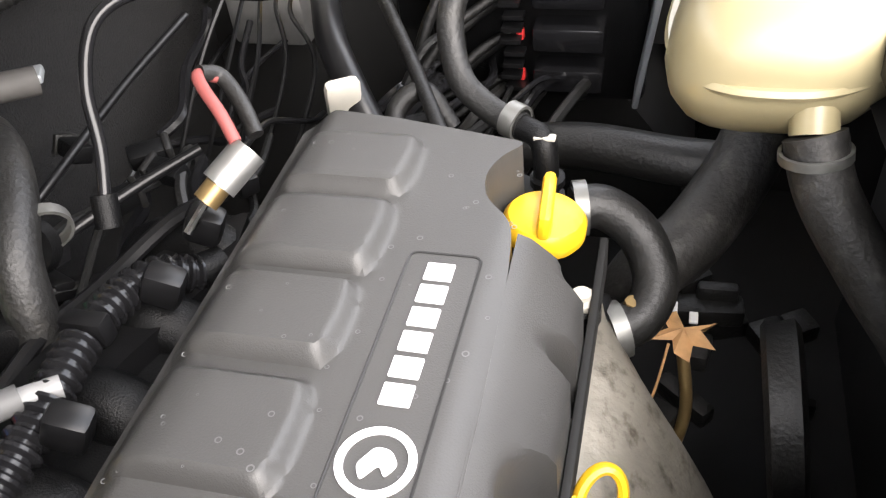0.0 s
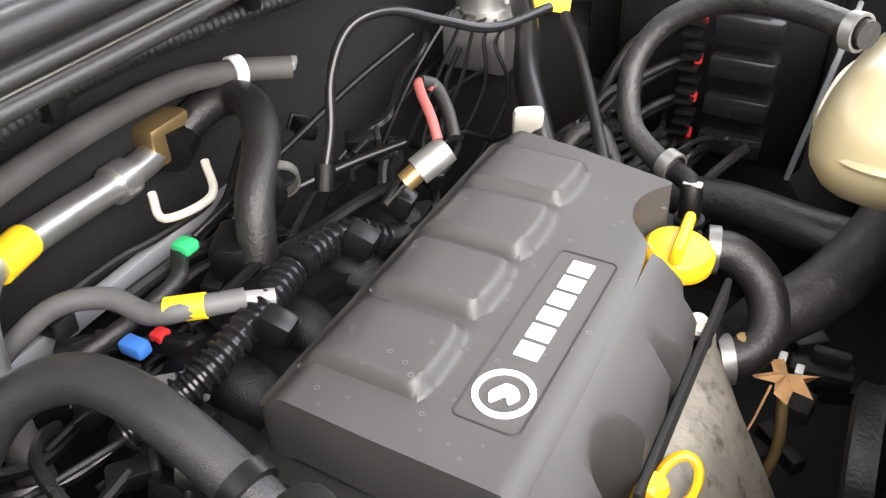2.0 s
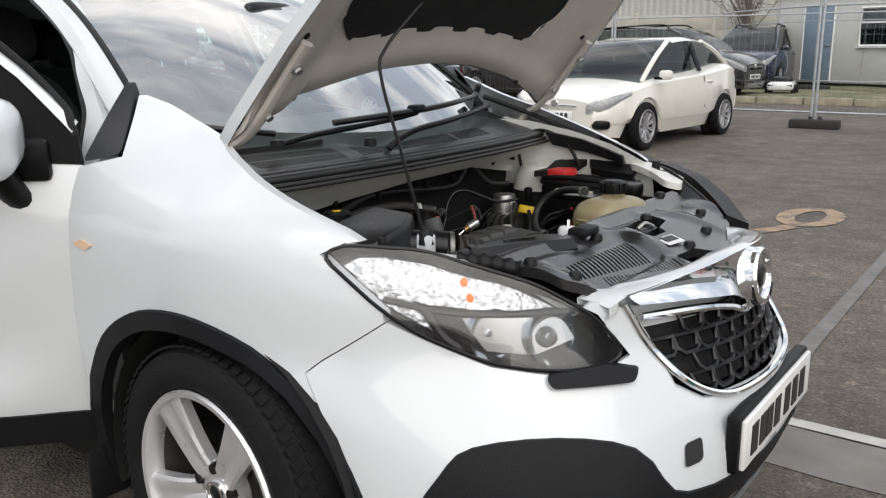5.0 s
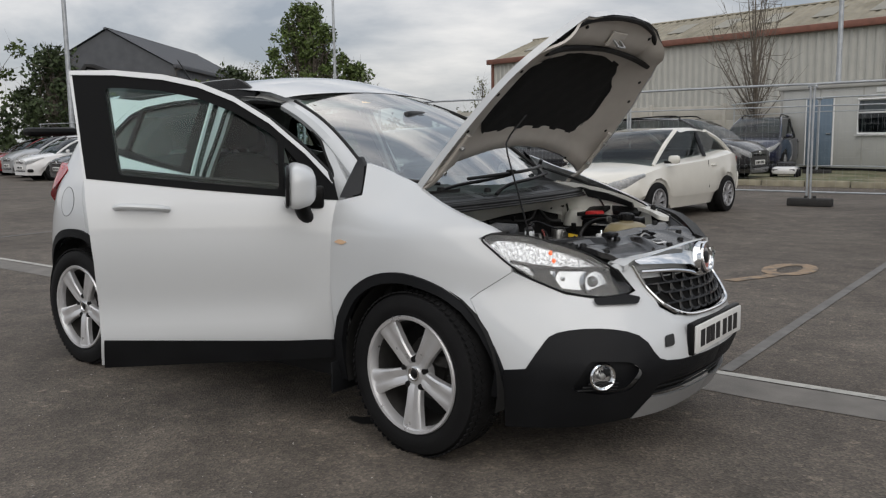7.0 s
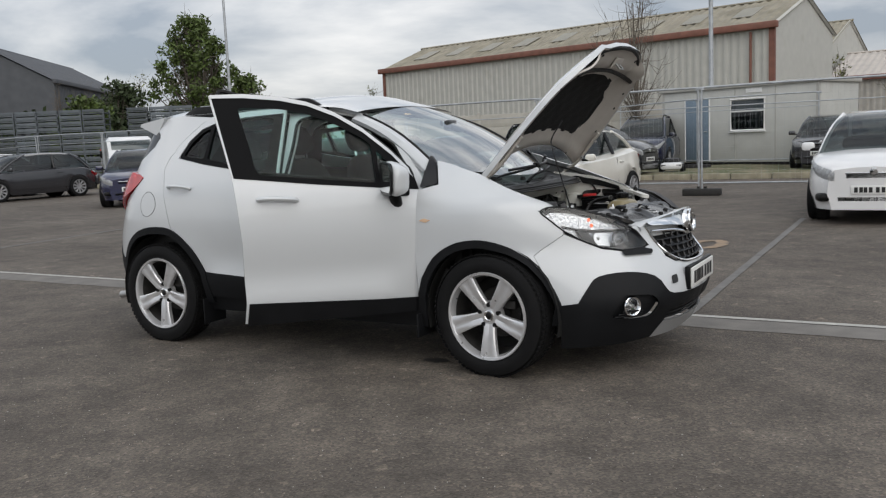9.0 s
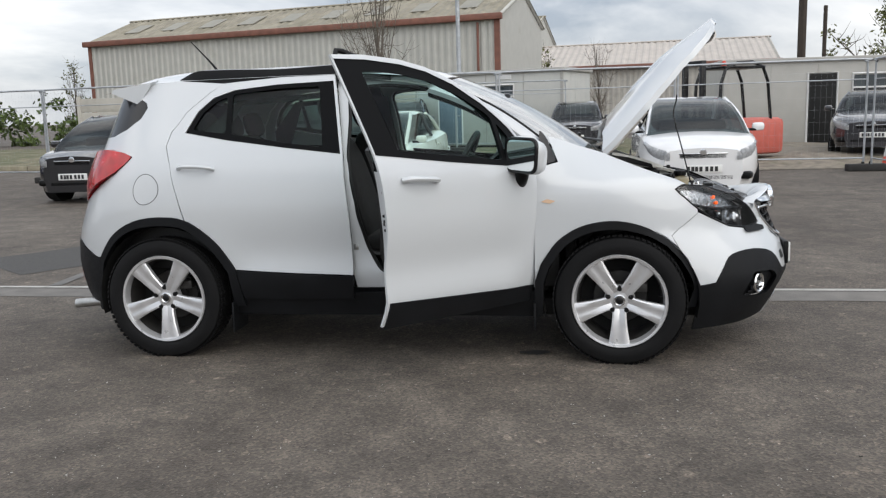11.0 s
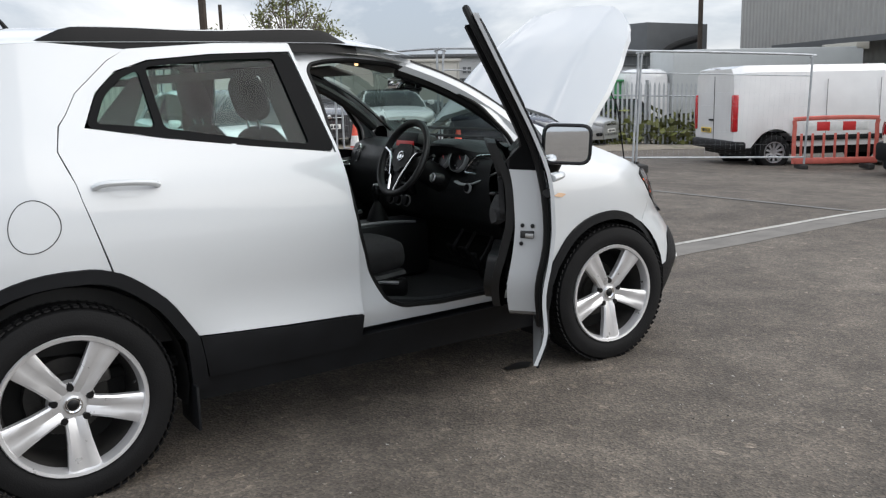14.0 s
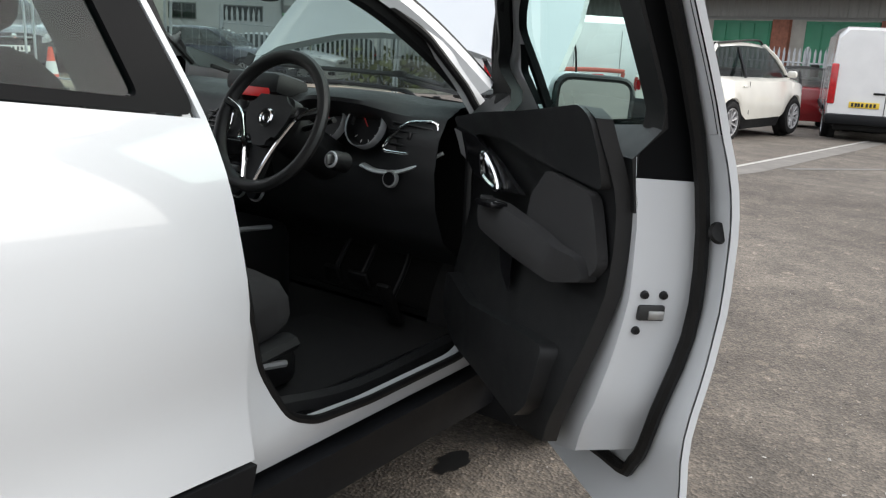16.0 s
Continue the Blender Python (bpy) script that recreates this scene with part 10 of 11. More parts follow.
for i in range(5):
    part("board_panel", box((0.16 + (i + 0.5) * (bl - 0.32) / 5, -0.012, 0.83), ((bl - 0.32) / 5, 0.03, 0.17), 0.004), M_CONEWHITE if i % 2 == 0 else M_RED, barrier, "white board panel" if i % 2 == 0 else "red board panel")
for px in (0.15, bl - 0.15):
    part("barrier_foot", box((px, 0, 0.055), (0.12, 0.5, 0.11), 0.025), M_BLOCK, barrier)


# -- cabins --
def site_cabin(label, a, b, depth, z0, z1, panel, doors, windows, sign=False):
    m, L = frame_at(a, b, z0)
    h = z1 - z0
    cab = thing("site_cabin", label, "cabin", "site cabins", m)
    part("cabin_wall", box((L / 2, depth / 2, h / 2), (L, depth, h), 0.015), panel, cab)
    part("cabin_roof", box((L / 2, depth / 2, h + 0.05), (L + 0.16, depth + 0.16, 0.12), 0.02), M_CABIN2, cab, "overhanging flat roof edge")
    part("bottom_beam", box((L / 2, depth / 2, -0.06), (L * 0.98, depth * 0.98, 0.14)), M_DARK, cab)
    for i in range(1, int(L / 1.2)):
        part("joint_strip", box((i * L / int(L / 1.2), -0.006, h / 2), (0.04, 0.012, h - 0.04)), M_CABIN2, cab)
    for px in (0.04, L - 0.04):
        part("corner_post", box((px, 0.02, h / 2), (0.09, 0.09, h)), M_CABIN2, cab)
    for x0, x1, top, mat in doors:
        d = part("cabin_door", box(((x0 + x1) / 2, -0.018, top / 2 + 0.03), (x1 - x0, 0.04, top), 0.006), mat, cab)
        part("door_frame", tube([(x0 - 0.03, -0.02, 0.03), (x0 - 0.03, -0.02, top + 0.06), (x1 + 0.03, -0.02, top + 0.06), (x1 + 0.03, -0.02, 0.03)], 0.03, 4, 1), M_WINFRAME, cab)
        part("door_handle", box((x1 - 0.1, -0.06, top * 0.5), (0.12, 0.05, 0.03), 0.01), M_STEEL, d)
    for x0, x1, w0, w1 in windows:
        w = part("cabin_window", tube([(x0, -0.015, w0), (x1, -0.015, w0), (x1, -0.015, w1), (x0, -0.015, w1)], 0.045, 4, 1, True), M_WINFRAME, cab, "white window frame")
        part("pane", box(((x0 + x1) / 2, -0.012, (w0 + w1) / 2), (x1 - x0, 0.01, w1 - w0)), M_DARKPANE, w)
        part("blind", box(((x0 + x1) / 2, -0.005, w1 - (w1 - w0) * 0.2), (x1 - x0 - 0.06, 0.006, (w1 - w0) * 0.36)), M_WINFRAME, w, "pale blind")
        part("glazing_bar", box(((x0 + x1) / 2, -0.024, w0 + (w1 - w0) * 0.62), (x1 - x0, 0.03, 0.045)), M_WINFRAME, w)
        part("window_sill", box(((x0 + x1) / 2, -0.05, w0 - 0.04), (x1 - x0 + 0.12, 0.08, 0.03), 0.006), M_WINFRAME, w)
    if sign:
        part("cabin_sign", box((L * 0.62, -0.012, h - 0.12), (0.55, 0.02, 0.14)), M_WINFRAME, cab, "small white sign with illegible print")
    return cab


site_cabin("pale grey portable office cabin with a blue-grey door", (-4.6, 24.5), (0.55, 22.65), 2.6, 0.22, 2.58, M_CABIN, [(0.95, 1.8, 2.02, M_BLUEDOOR)], [(2.6, 3.75, 1.0, 1.98)], True)
# the open doorway is a black slab: the unlit inside put into colour
site_cabin("grey portable cabin with an open doorway, its shade a black slab", (5.2, 20.7), (11.7, 21.0), 2.7, 0.16, 2.5, M_CABIN2, [(2.35, 3.1, 1.95, M_DARK)], [(3.55, 4.65, 0.95, 1.95)])
site_cabin("pale cabin with a maroon notice", (13.2, 27.5), (19.5, 26.2), 2.7, -0.2, 2.6, M_CABIN2, [(1.0, 1.8, 1.95, M_SHUTTER)], [(3.4, 4.6, 1.1, 1.9)])


# -- the beige warehouse --
def gabled_shed(label, a, b, depth, eave, ridge, wall, trim, roof, base=0.0, pitch=0.36, lights=0, name="warehouse"):
    m, L = frame_at(a, b, base)
    e, rd, half = eave - base, ridge - base, depth / 2
    shed = thing(name, label, "warehouse", at=m)
    part("front_wall", ribs(L, 0, e, pitch, 0.05), wall, shed, smooth=False)
    for px, nm in ((0.0, "gable_wall"), (L, "gable_wall")):
        bm = bmesh.new()
        add_prism(bm, [(0.06, 0), (depth, 0), (depth, e), (half, rd - 0.05), (0.06, e)], 0.12, Matrix(((0, 0, 1, px - 0.06), (1, 0, 0, 0), (0, 1, 0, 0), (0, 0, 0, 1))))
        part(nm, bm, wall, shed, smooth=False)
    part("back_wall", box((L / 2, depth, e / 2), (L, 0.1, e)), wall, shed)
    sl = math.atan2(rd - e, half)
    hyp = math.hypot(half, rd - e)
    for s in (0, 1):
        bm = ribs(L + 0.5, 0, hyp + 0.25, 0.45, 0.05)
        t = Matrix.Translation((-0.25, -0.2, e - 0.05)) @ Matrix.Rotation(-(math.pi / 2 - sl), 4, "X")
        if s:
            t = Matrix.Translation((0, 2 * half, 0)) @ Matrix.Scale(-1, 4, (0, 1, 0)) @ t
        bmesh.ops.transform(bm, matrix=t, verts=bm.verts[:])
        part("roof_slope", bm, roof, shed, smooth=False)
    part("ridge_cap", tube([(-0.3, half, rd + 0.04), (L + 0.3, half, rd + 0.04)], 0.16, 6, 1, flat=0.5), roof, shed)
    part("gutter", box((L / 2, -0.2, e - 0.08), (L + 0.5, 0.26, 0.3), 0.04), trim, shed, "rust-brown gutter and fascia")
    part("corner_flashing", box((L - 0.05, -0.02, e / 2), (0.26, 0.16, e)), trim, shed, "rust-brown corner flashing")
    part("corner_flashing", box((0.05, -0.02, e / 2), (0.2, 0.16, e)), trim, shed, "rust-brown corner flashing")
    for s in (L,):
        for q in (0, 1):
            part("verge_trim", tube([(s + 0.1, -0.2 if q == 0 else depth + 0.2, e - 0.06), (s + 0.1, half, rd + 0.02)], 0.09, 4, 1), wall, shed)
    for i in range(lights):
        px = L * (0.08 + 0.84 * i / max(1, lights - 1))
        part("rooflight", box((px, half * 0.5, e + (rd - e) * 0.5 + 0.09), (1.0, 1.6, 0.03), 0, Matrix.Rotation(sl, 4, "X")), M_ROOFLIGHT, shed, "dirty translucent rooflight")
    part("downpipe", tube([(L - 1.0, -0.1, e - 0.3), (L - 1.0, -0.1, 0)], 0.06, 8, 1), trim, shed)
    return shed


gabled_shed("large beige corrugated warehouse with rust-brown gutters", (-26.6, 40.85), (-2.7, 35.9), 8, 5.85, 7.35, M_CLADWALL, M_BROWNTRIM, M_ROOFING, lights=9)
gabled_shed("second beige shed behind the warehouse", (-12.0, 60.0), (-2.8, 58.5), 12, 6.2, 8.6, M_CLADWALL, M_BROWNTRIM, M_ROOFING)
gabled_shed("long low shed with a pale roof", (-2.0, 54.0), (13.5, 52.5), 14, 4.1, 6.0, M_CONCWALL, M_BROWNTRIM, M_PALEROOF)
gabled_shed("dark grey gabled barn behind the trees", (-50.2, 34.5), (-61.8, 50.7), 9.4, 6.7, 9.3, M_SLATE, M_SLATE, M_SLATE)

# concrete panel wall behind the parked cars
cm, cl = frame_at((-19.0, 27.0), (-5.4, 30.0), 0.1)
panel_wall = thing("panel_wall", "pale concrete panel wall with posts", "wall", at=cm)
k = int(cl / 2.4)
for i in range(k):
    for j in range(4):
        part("wall_panel", box(((i + 0.5) * cl / k, 0, 0.28 + j * 0.56), (cl / k - 0.1, 0.08, 0.55), 0.012), M_CONCWALL, panel_wall)
    part("wall_post", box((i * cl / k, 0, 1.15), (0.14, 0.16, 2.35), 0.02), M_CONCWALL, panel_wall)

# -- industrial units to the east --
um, ul = frame_at((16.5, 35.6), (40.5, 27.0), -0.9)
units = thing("industrial_units", "terrace of light grey industrial units with dark fascia", "building", at=um)
part("unit_wall", box((ul / 2, 5, 2.0), (ul, 10, 4.0)), M_UNIT, units)
part("roof_edge", box((ul / 2, 4.9, 4.06), (ul + 0.6, 10.4, 0.16), 0.02), M_UNITDARK, units, "dark roof edge")
part("plinth", box((ul / 2, -0.03, 0.5), (ul, 0.06, 1.0)), M_CONCWALL, units)
x = 0.4
i = 0
while x < ul - 4:
    part("fascia_panel", box((x + 1.6, -0.03, 3.62), (3.1, 0.06, 0.55)), M_UNITDARK if i % 2 else M_UNIT, units)
    if i % 3 == 1:
        sh = part("roller_shutter", box((x + 1.5, -0.02, 1.5), (2.6, 0.08, 3.0)), M_SHUTTER, units, "dark roller shutter door")
        for j in range(10):
            part("shutter_slat", box((x + 1.5, -0.065, 0.3 + j * 0.29), (2.5, 0.02, 0.25), 0.006), M_SHUTTER, sh)
    else:
        w = part("unit_window", box((x + 1.5, -0.02, 2.55), (2.1, 0.06, 0.75)), M_UNITDARK, units, "dark strip window")
        for j in range(3):
            part("pane", box((x + 0.82 + j * 0.68, -0.056, 2.55), (0.6, 0.02, 0.64)), M_DARKPANE, w)
    for q in (0, 1):
        part("number_bar", box((x + 1.35 + q * 0.26, -0.075, 3.32), (0.18, 0.02, 0.3)), M_UNITDARK, units)
    x += 3.35
    i += 1
part("unit_downpipe", tube([(ul * 0.55, -0.1, 3.9), (ul * 0.55, -0.1, 0)], 0.06, 8, 1), M_UNITDARK, units)

# green container and lorry trailer
gm, gl = frame_at((22.6, 22.4), (25.0, 21.2), -0.75)
skip = thing("green_container", "bright green steel waste container", "container", at=gm)
part("container_body", ribs(gl, 0, 2.3, 0.3, 0.06), M_CONTAINER, skip, smooth=False)
part("container_core", box((gl / 2, 1.0, 1.14), (gl, 1.9, 2.28), 0.03), M_CONTAINER, skip)
part("container_lid", box((gl / 2, 0.95, 2.36), (gl + 0.12, 2.1, 0.1), 0.03), M_CONTAINER, skip, "green lid with a yellowish edge")
tm, tl = frame_at((24.6, 20.6), (33.6, 16.3), -0.85)
trailer = thing("lorry_trailer", "long grey-white box lorry trailer", "lorry", at=tm)
part("trailer_box", box((tl / 2 + 0.5, 1.25, 2.35), (tl - 1.6, 2.5, 2.55), 0.04), M_TRAILER, trailer)
part("trailer_chassis", box((tl / 2 + 0.5, 1.25, 0.95), (tl - 1.8, 1.4, 0.22)), M_DARK, trailer)
part("lorry_cab", box((0.35, 1.25, 1.7), (1.8, 2.3, 2.4), 0.35), P_WHITE, trailer, "white rounded lorry cab")
part("rear_header", box((tl - 0.35, 1.25, 3.66), (0.6, 2.5, 0.3), 0.03), M_CREAM, trailer, "cream rear header")
for px in (0.6, tl - 3.2, tl - 1.9):
    for py in (0.2, 2.3):
        part("lorry_wheel", lathe([(0.0, 0.12), (0.25, 0.1), (0.3, 0.13), (0.48, 0.12), (0.5, 0.08), (0.5, -0.12)], Matrix.Translation((px, py, 0.5)) @ (OUT_L if py > 1 else OUT_R), 20), M_TYRE, trailer)

# galvanised palisade fence
palisade = thing("palisade_fence", "galvanised steel palisade fence along the yard edge", "fence")
PAL = [(15.2, 17.9), (21.7, 14.6), (25.6, 7.2), (28.6, 2.6), (31.0, -3.4)]
pb = prism([(-0.034, 0), (-0.034, 1.86), (-0.02, 1.93), (0, 2.0), (0.02, 1.93), (0.034, 1.86), (0.034, 0)], 0.012, pose(0, 0, 0, 90, 0, 0))
first = part("pale", pb, M_GALV, palisade, smooth=False)
first.hide_render = False
pale_mesh = first.data
used_first = False
for a, b in zip(PAL, PAL[1:]):
    m, L = frame_at(a, b)
    n = int(L / 0.155)
    for i in range(n):
        q = m @ V(i * L / n, 0, 0)
        o = first if not used_first else new("pale", pale_mesh)
        used_first = True
        o.parent = palisade
        o.matrix_local = Matrix.Translation((q.x, q.y, ground(q.x, q.y) + 0.05)) @ m.to_3x3().to_4x4()
    nn = max(1, round(L / 2.75))
    for i in range(nn + 1):
        q = m @ V(min(L - 0.05, i * L / nn + 0.03), 0.08, 0)
        part("fence_post", box((q.x, q.y, ground(q.x, q.y) + 1.05), (0.1, 0.07, 2.1)), M_GALV, palisade)
    p0, p1 = m @ V(0, 0.04, 0), m @ V(L, 0.04, 0)
    for z in (0.35, 1.6):
        part("fence_rail", tube([(p0.x, p0.y, ground(p0.x, p0.y) + z), (p1.x, p1.y, ground(p1.x, p1.y) + z)], 0.028, 4, 1), M_GALV, palisade)

# tall silver warehouse with a canopy
wm, wl = frame_at((44.8, 31.2), (27.6, -5.2), -1.6)
big = thing("silver_warehouse", "tall silver-grey clad warehouse with a loading canopy", "warehouse", at=wm)
part("clad_wall", ribs(wl, 3.9, 11.5, 0.4, 0.05), M_SILVERCLAD, big, smooth=False)
part("wall_core", box((wl / 2, 8.1, 5.7), (wl, 16, 11.4)), M_SILVERCLAD, big)
part("roof_cap", box((wl / 2, 8.0, 11.5), (wl + 0.3, 16.5, 0.25)), M_UNITDARK, big)
part("lower_wall", box((wl / 2, -0.02, 1.9), (wl, 0.2, 3.8)), M_CONCWALL, big)
canopy = part("canopy", box((wl / 2 + 4, -1.2, 4.95), (wl - 8, 2.4, 0.12), 0.02, Matrix.Rotation(radians(5), 4, "X")), M_UNITDARK, big, "dark corrugated canopy")
part("canopy_beam", box((wl / 2 + 4, -2.35, 4.8), (wl - 8, 0.1, 0.26)), M_UNITDARK, canopy)
x = 9.0
i = 0
while x < wl - 3:
    d = part("loading_door", box((x + 1.5, -0.14, 1.9), (3.0, 0.1, 3.7)), M_GREENDOOR, big, "green loading door")
    for j in range(4):
        part("door_panel", box((x + 0.4 + j * 0.73, -0.2, 1.9), (0.64, 0.03, 3.5), 0.01), M_GREENDOOR, d)
    part("brick_pier", box((x + 3.5, -0.16, 1.9), (0.8, 0.2, 3.8)), M_BRICK, big)
    part("yellow_guard", box((x + 4.1, -0.6, 0.9), (0.14, 0.14, 1.8), 0.03), M_LABEL, big)
    x += 4.6
    i += 1
annex = thing("dark_annex", "dark flat-roofed plant block beyond the trailer", "building", at=Matrix.Translation((37.0, 31.5, -1.2)))
part("annex_wall", box((0, 0, 3.0), (5.0, 4.0, 6.0), 0.02), M_UNITDARK, annex)
part("annex_duct", tube([(-2.4, -2.2, 3.5), (-1.0, -2.3, 4.6), (1.5, -2.3, 5.2)], 0.2, 8, 4), M_DARK, annex)


# -- poles --
def lamp_post(x, y, h, label, r=0.09, head=True):
    p = thing("lamp_post", label, "lamp post", "lamp posts", Matrix.Translation((x, y, ground(x, y))))
    part("post", tube([(0, 0, 0), (0, 0, 1.2), (0, 0, h)], r, 10, 2, radius=lambda k: 1.0 - 0.45 * k), M_GALV, p)
    if head:
        for s in (-1, 1):
            part("lamp_arm", tube([(0, 0, h - 0.05), (s * 0.3, 0, h + 0.02)], 0.025, 6, 1), M_GALV, p)
            part("lamp_head", box((s * 0.5, 0, h + 0.02), (0.5, 0.26, 0.1), 0.03, pose(0, 0, 0, 0, s * 8, 0)), M_GALV, p)
    return p


lamp_post(-35.0, 18.0, 10.5, "tall grey steel lighting column by the hedge", 0.16)
lamp_post(-29.0, 29.5, 10.0, "grey steel lighting column with twin floodlights", 0.11)
lamp_post(-3.2, 25.6, 9.5, "slender grey lighting column behind the cabin", 0.11)
for x, y, h, r, lab in ((8.6, 26.2, 9.0, 0.14, "dark creosoted telegraph pole behind the cabin"), (9.6, 27.2, 4.6, 0.07, "short thin dark pole"), (34.0, 25.5, 8.0, 0.12, "dark pole beyond the trailer")):
    pole = thing("telegraph_pole", lab, "pole", "telegraph poles", Matrix.Translation((x, y, ground(x, y))))
    part("pole_shaft", tube([(0, 0, 0), (0, 0, h)], r, 8, 1), M_WOODPOLE, pole)
    part("step_iron", box((r, 0, h * 0.6), (0.12, 0.02, 0.02)), M_STEEL, pole)
for a, b, sag in (((8.6, 26.2, 8.6), (-3.0, 46, 8.2), 0.7), ((8.6, 26.2, 8.6), (34, 25.5, 6.2), 0.8)):
    mid = (V(*a) + V(*b)) / 2 - V(0, 0, sag)
    tagged(part("overhead_cable", tube([a, mid, b], 0.012, 5, 10), M_INK), "thin black overhead cable between poles", "cable")


# -- trees --
def leaves(points, per, radius, size, rnd):
    """Small leaf faces scattered in clumps round the points."""
    verts, faces = [], []
    for c in points:
        rr = radius * rnd.uniform(0.5, 1.15)
        for _ in range(int(per * rnd.uniform(0.6, 1.3))):
            d = V(rnd.gauss(0, 1), rnd.gauss(0, 1), rnd.gauss(0, 0.8))
            d = d.normalized() * rr * rnd.random() ** 0.45
            a = V(rnd.uniform(-1, 1), rnd.uniform(-1, 1), rnd.uniform(-1, 1)).normalized() * size * rnd.uniform(0.6, 1.3)
            b = a.cross(V(rnd.uniform(-1, 1), rnd.uniform(-1, 1), rnd.uniform(-1, 1))).normalized() * size * 0.5
            o = len(verts)
            p = c + d
            verts += [p - a, p + b, p + a, p - b]
            faces.append((o, o + 1, o + 2, o + 3))
    return verts, faces


def tree(label, x, y, h, trunk_r, seed, mat=None, wide=2.5, low=0.3, clumps=60, per=60, clump=0.55, size=0.13, twigs=4):
    """A trunk with limbs that reach out to clumps of leaves inside an uneven egg-shaped crown."""
    rnd = random.Random(seed)
    t = thing("tree", label, "tree", "trees", Matrix.Translation((x, y, ground(x, y))))
    bm = bmesh.new()
    top = V(rnd.uniform(-0.2, 0.2), rnd.uniform(-0.2, 0.2), h * 0.86)
    fork = [V(0, 0, -0.1), V(0.05, 0, h * 0.2), V(-0.04, 0.06, h * 0.45), top]
    add_tube(bm, fork, trunk_r, 8, 4, radius=lambda k: 1.15 - 1.0 * k)
    stem = spline(fork, 8)
    cs = []
    for i in range(clumps):
        a, q = rnd.uniform(0, 2 * math.pi), rnd.random()
        k = low + (1 - low) * (i + rnd.random()) / clumps
        ring = wide * math.sin(math.pi * min(1.0, 0.16 + 0.8 * (k - low) / (1 - low))) ** 0.7 * (0.72 + 0.28 * math.sin(3 * a + seed) + 0.14 * math.sin(7 * a))
        c = V(math.cos(a), math.sin(a), 0) * ring * (0.35 + 0.65 * q ** 0.5) + V(0, 0, h * k - clump * 0.6)
        cs.append(c)
        p = stem[min(len(stem) - 1, int(len(stem) * max(0.22, k * rnd.uniform(0.55, 0.85))))]
        mid = p.lerp(c, 0.5) + V(0, 0, -0.12 * (c - p).length + 0.3 * rnd.random())
        r = trunk_r * rnd.uniform(0.16, 0.3)
        add_tube(bm, [p, mid, c], r, 5, 3, radius=lambda k: 1 - 0.75 * k)
        for _ in range(twigs):
            d = V(rnd.uniform(-1, 1), rnd.uniform(-1, 1), rnd.uniform(-0.2, 1.3)).normalized()
            e = mid.lerp(c, rnd.uniform(0.2, 1.0))
            add_tube(bm, [e, e + d * clump * rnd.uniform(0.5, 1.3), e + d * clump * rnd.uniform(1.2, 2.2) + V(0, 0, 0.15)], r * 0.35, 4, 2, radius=lambda k: 1 - 0.8 * k)
    part("trunk", bm, M_BARK, t)
    if mat:
        v, f = leaves(cs, per, clump, size, rnd)
        me = bpy.data.meshes.new("crown")
        me.from_pydata(v, [], f)
        me.materials.append(mat)
        o = new("crown", me)
        o.parent = t
        o["label"] = "uneven leafy crown"
        o["kind"] = "stuff"
    return t


tree("bare spring tree with fine upswept twigs", -7.0, 29.5, 7.4, 0.13, 3, None, 2.1, 0.3, 46, 0, 0.55, 0.1, 7)
tree("big leafy tree in fresh green", -37.7, 36.0, 9.9, 0.3, 8, M_LEAVES, 3.1, 0.3, 130, 95, 0.62, 0.14)
tree("smaller rounded leafy tree", -35.8, 38.3, 6.2, 0.2, 5, M_LEAVES, 2.2, 0.2, 70, 90, 0.6, 0.14)
tree("broad leafy tree with bare branches showing", 14.4, 32.0, 6.3, 0.2, 12, M_LEAVES2, 3.6, 0.3, 100, 30, 0.5, 0.09)
tree("spreading leafy tree behind the cabins", 18.0, 38.5, 5.9, 0.18, 22, M_LEAVES2, 3.2, 0.3, 80, 30, 0.5, 0.1)
for i, (x, y, h) in enumerate(((-45, 13, 10.5), (-47, 18.5, 10.0), (-43, 21.5, 6.5), (-46, 26, 4.5), (-42, 33, 6.0), (-40, 29, 4.8))):
    tree("leafy hedgerow tree at the yard edge", x, y, h, 0.18, 40 + i, M_LEAVES if i % 2 else M_DARKLEAF, h * 0.4, 0.15, 70, 70, 0.75, 0.17)
for i, (x, y, h) in enumerate(((-43, 36, 6.6), (-45, 31, 6.2), (-31, 46, 5.4), (-28.5, 48, 6.4), (-25.5, 50, 6.2), (-22, 50, 5.8), (-1, 47, 5.0), (2.2, 46, 5.4))):
    tree("thin half-bare tree with sparse young leaves", x, y, h, 0.1, 60 + i, M_LEAVES2 if i % 2 == 0 else None, 1.2, 0.25, 26, 12, 0.4, 0.1, 6)


def hedge(label, pts, h, depth, mat, seed):
    rnd = random.Random(seed)
    cs = []
    for a, b in zip(pts, pts[1:]):
        a, b = V(*a, 0), V(*b, 0)
        n = int((b - a).length / 0.8)
        for i in range(n):
            c = a.lerp(b, i / n)
            for _ in range(5):
                cs.append(c + V(rnd.uniform(-depth, depth) / 2, rnd.uniform(-depth, depth) / 2, rnd.random() ** 0.7 * h * rnd.uniform(0.7, 1.1)))
    v, f = leaves(cs, 34, 0.75, 0.2, rnd)
    me = bpy.data.meshes.new("hedge")
    me.from_pydata(v, [], f)
    me.materials.append(mat)
    tagged(new("hedge", me), label, "hedge", kind="stuff")


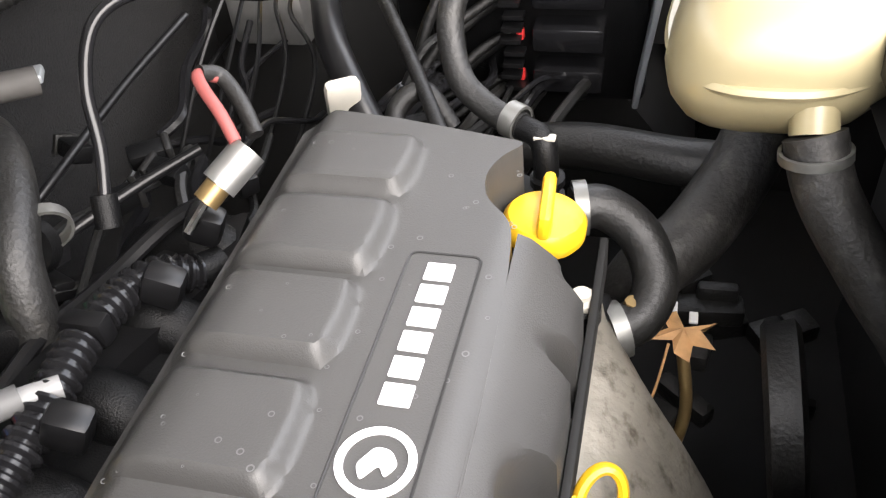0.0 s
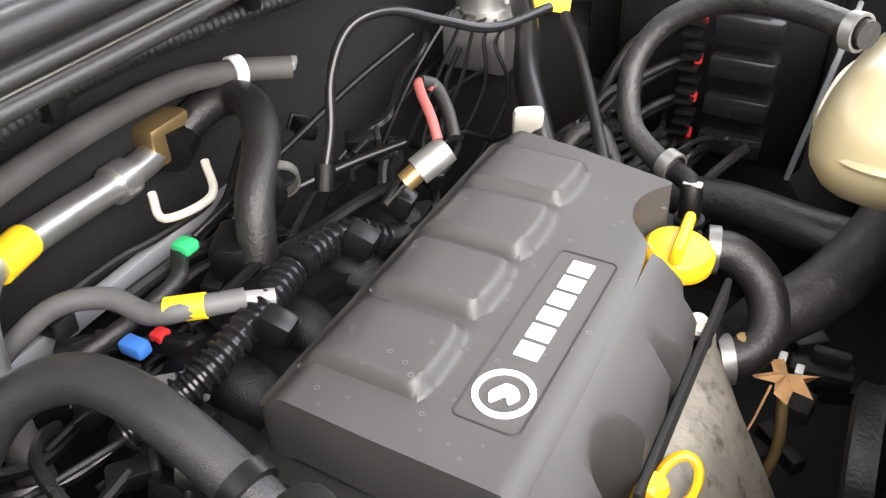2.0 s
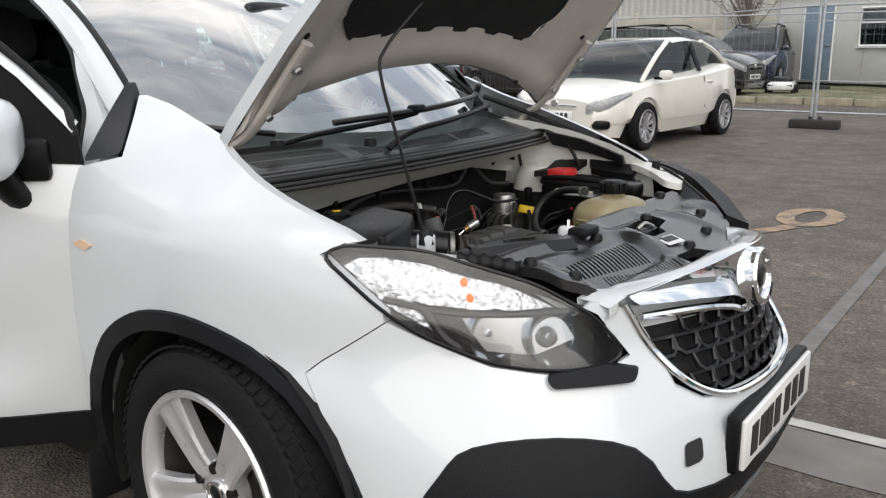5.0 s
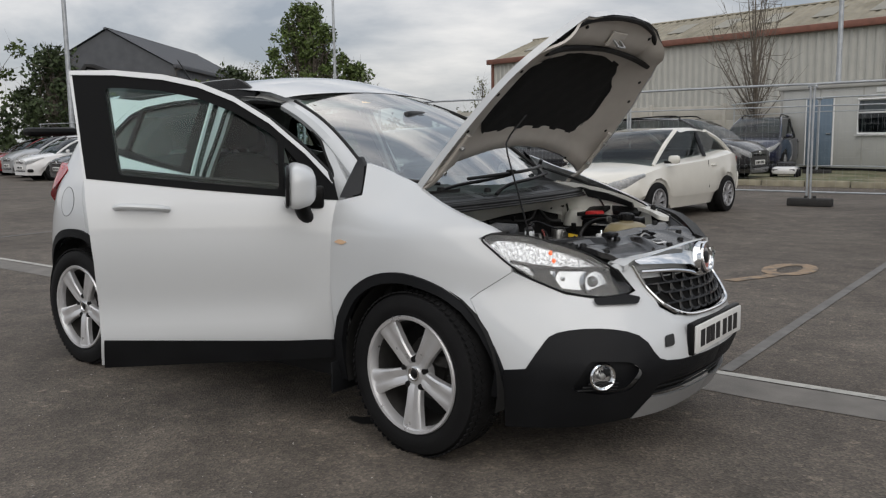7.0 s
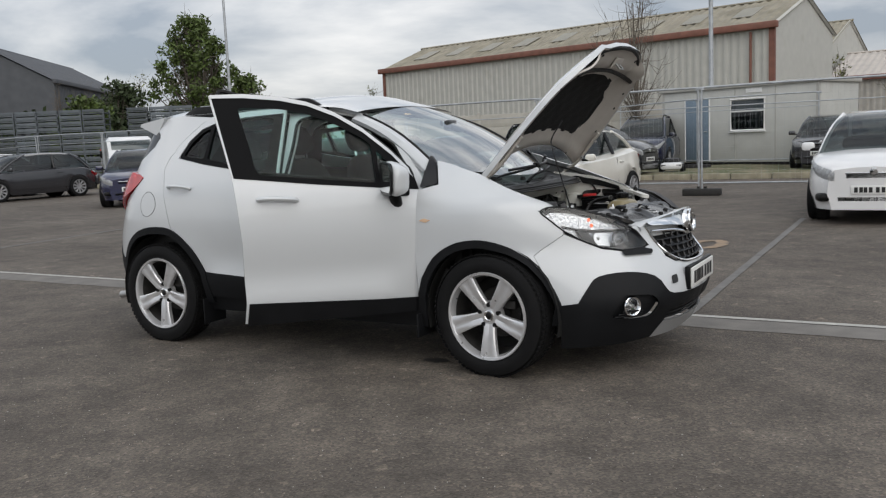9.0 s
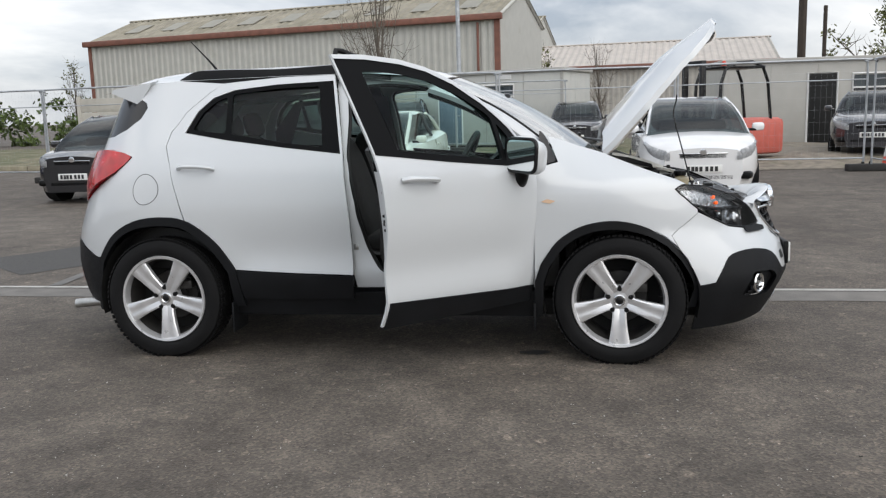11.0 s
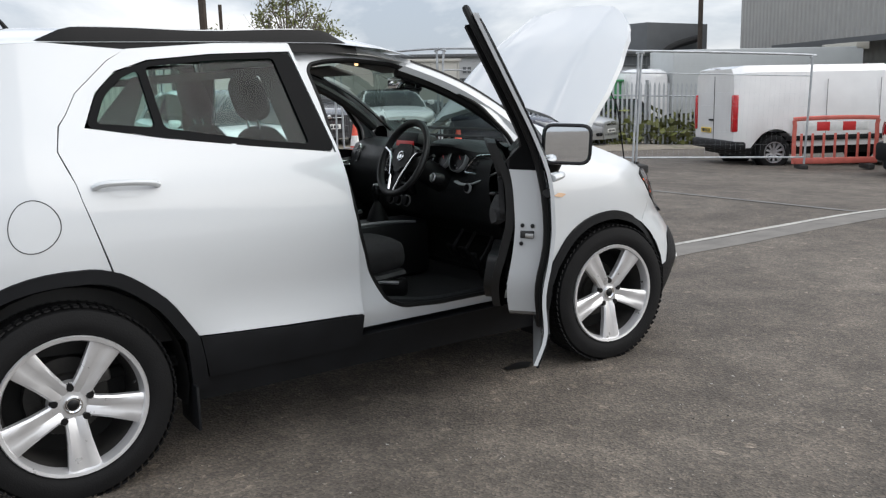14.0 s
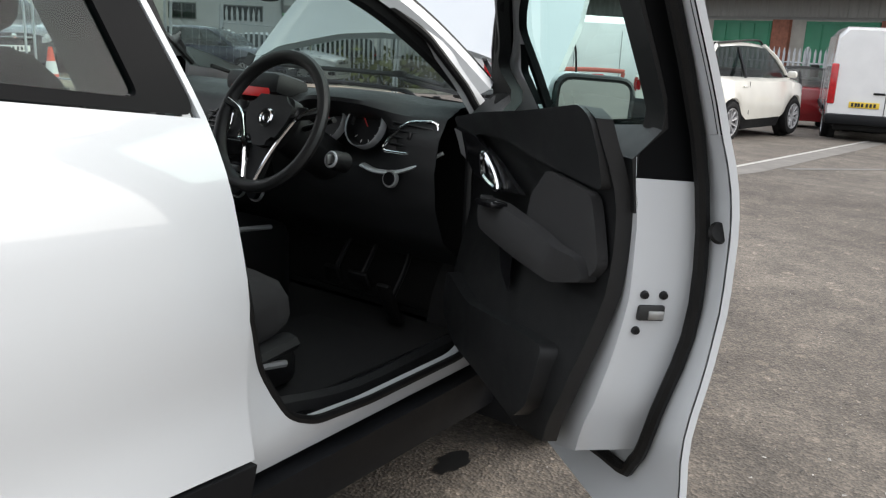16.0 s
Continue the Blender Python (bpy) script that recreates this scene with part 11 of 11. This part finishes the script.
hedge("overgrown dark green hedge along the yard edge", [(-50, 6), (-45, 16), (-42.5, 26), (-40, 36)], 4.0, 3.0, M_DARKLEAF, 7)
hedge("low tangled shrubs behind the far row", [(-39, 38), (-29, 44), (-20, 50)], 2.6, 3.0, M_LEAVES, 9)
hedge("weeds along the foot of the palisade fence", [(17, 17.3), (21.6, 14.9), (25.2, 8.0)], -0.25, 0.5, M_LEAVES2, 15)

# stacked grey crates
crate_bm = bmesh.new()
for j in range(4):
    add_box(crate_bm, (0, 0, 0.15 + j * 0.3), (1.15, 0.95, 0.05), 0.008)
    add_box(crate_bm, (0, -0.46, 0.28 + j * 0.3), (1.15, 0.03, 0.16), 0.006)
for s in (-1, 1):
    for u in (-1, 1):
        add_box(crate_bm, (s * 0.54, u * 0.44, 0.62), (0.07, 0.07, 1.2), 0.006)
stack_first = part("crate", crate_bm, M_PALLET)
crate_mesh = stack_first.data
n = 0
for i in range(9):
    stack = thing("crate_stack", "tall stack of grey plastic stillage crates", "crates", "crate stacks", Matrix.Translation((-39.5 + 1.0 * i, 23.6 + 0.62 * i, 0)) @ Matrix.Rotation(radians(32), 4, "Z"))
    for j in range((3, 3, 3, 3, 3, 2, 3, 3, 3)[i]):
        o = stack_first if n == 0 else new("crate", crate_mesh)
        n += 1
        o.parent = stack
        o.matrix_local = Matrix.Translation((0.03 * ((i * 7 + j * 5) % 3 - 1), 0, j * 1.25))

# forklift behind the hybrid
fk = thing("forklift", "dark forklift truck with a tall mast", "forklift", at=Matrix.Translation((4.3, 14.6, ground(4.3, 14.6))) @ Matrix.Rotation(radians(-150), 4, "Z"))
for s in (-1, 1):
    part("mast_rail", box((0.9, s * 0.3, 1.15), (0.12, 0.09, 2.2), 0.01), M_SATIN, fk)
    part("guard_post", tube([(0.55, s * 0.42, 0.9), (0.4, s * 0.42, 2.05), (-0.6, s * 0.42, 2.1), (-0.85, s * 0.42, 0.95)], 0.035, 6, 3), M_SATIN, fk)
    part("drive_wheel", lathe([(0.0, 0.08), (0.2, 0.08), (0.3, 0.06), (0.3, -0.08)], Matrix.Translation((0.55, s * 0.5, 0.3)) @ (OUT_L if s > 0 else OUT_R), 16), M_TYRE, fk)
    part("fork", box((1.5, s * 0.22, 0.1), (1.1, 0.1, 0.04), 0.01), M_STEEL, fk)
for z in (0.5, 1.3, 2.2):
    part("mast_crossbar", box((0.93, 0, z), (0.08, 0.6, 0.1), 0.01), M_SATIN, fk)
part("counterweight", box((-0.6, 0, 0.6), (1.2, 1.0, 0.8), 0.12), M_BARRIER, fk)
part("overhead_guard", box((-0.1, 0, 2.1), (1.1, 0.9, 0.06), 0.02), M_SATIN, fk)
part("warning_lamp", lathe([(0.05, 0), (0.05, 0.08), (0.03, 0.12), (0, 0.125)], Matrix.Translation((0.35, 0.3, 2.12)), 10), M_CONEORANGE, fk)
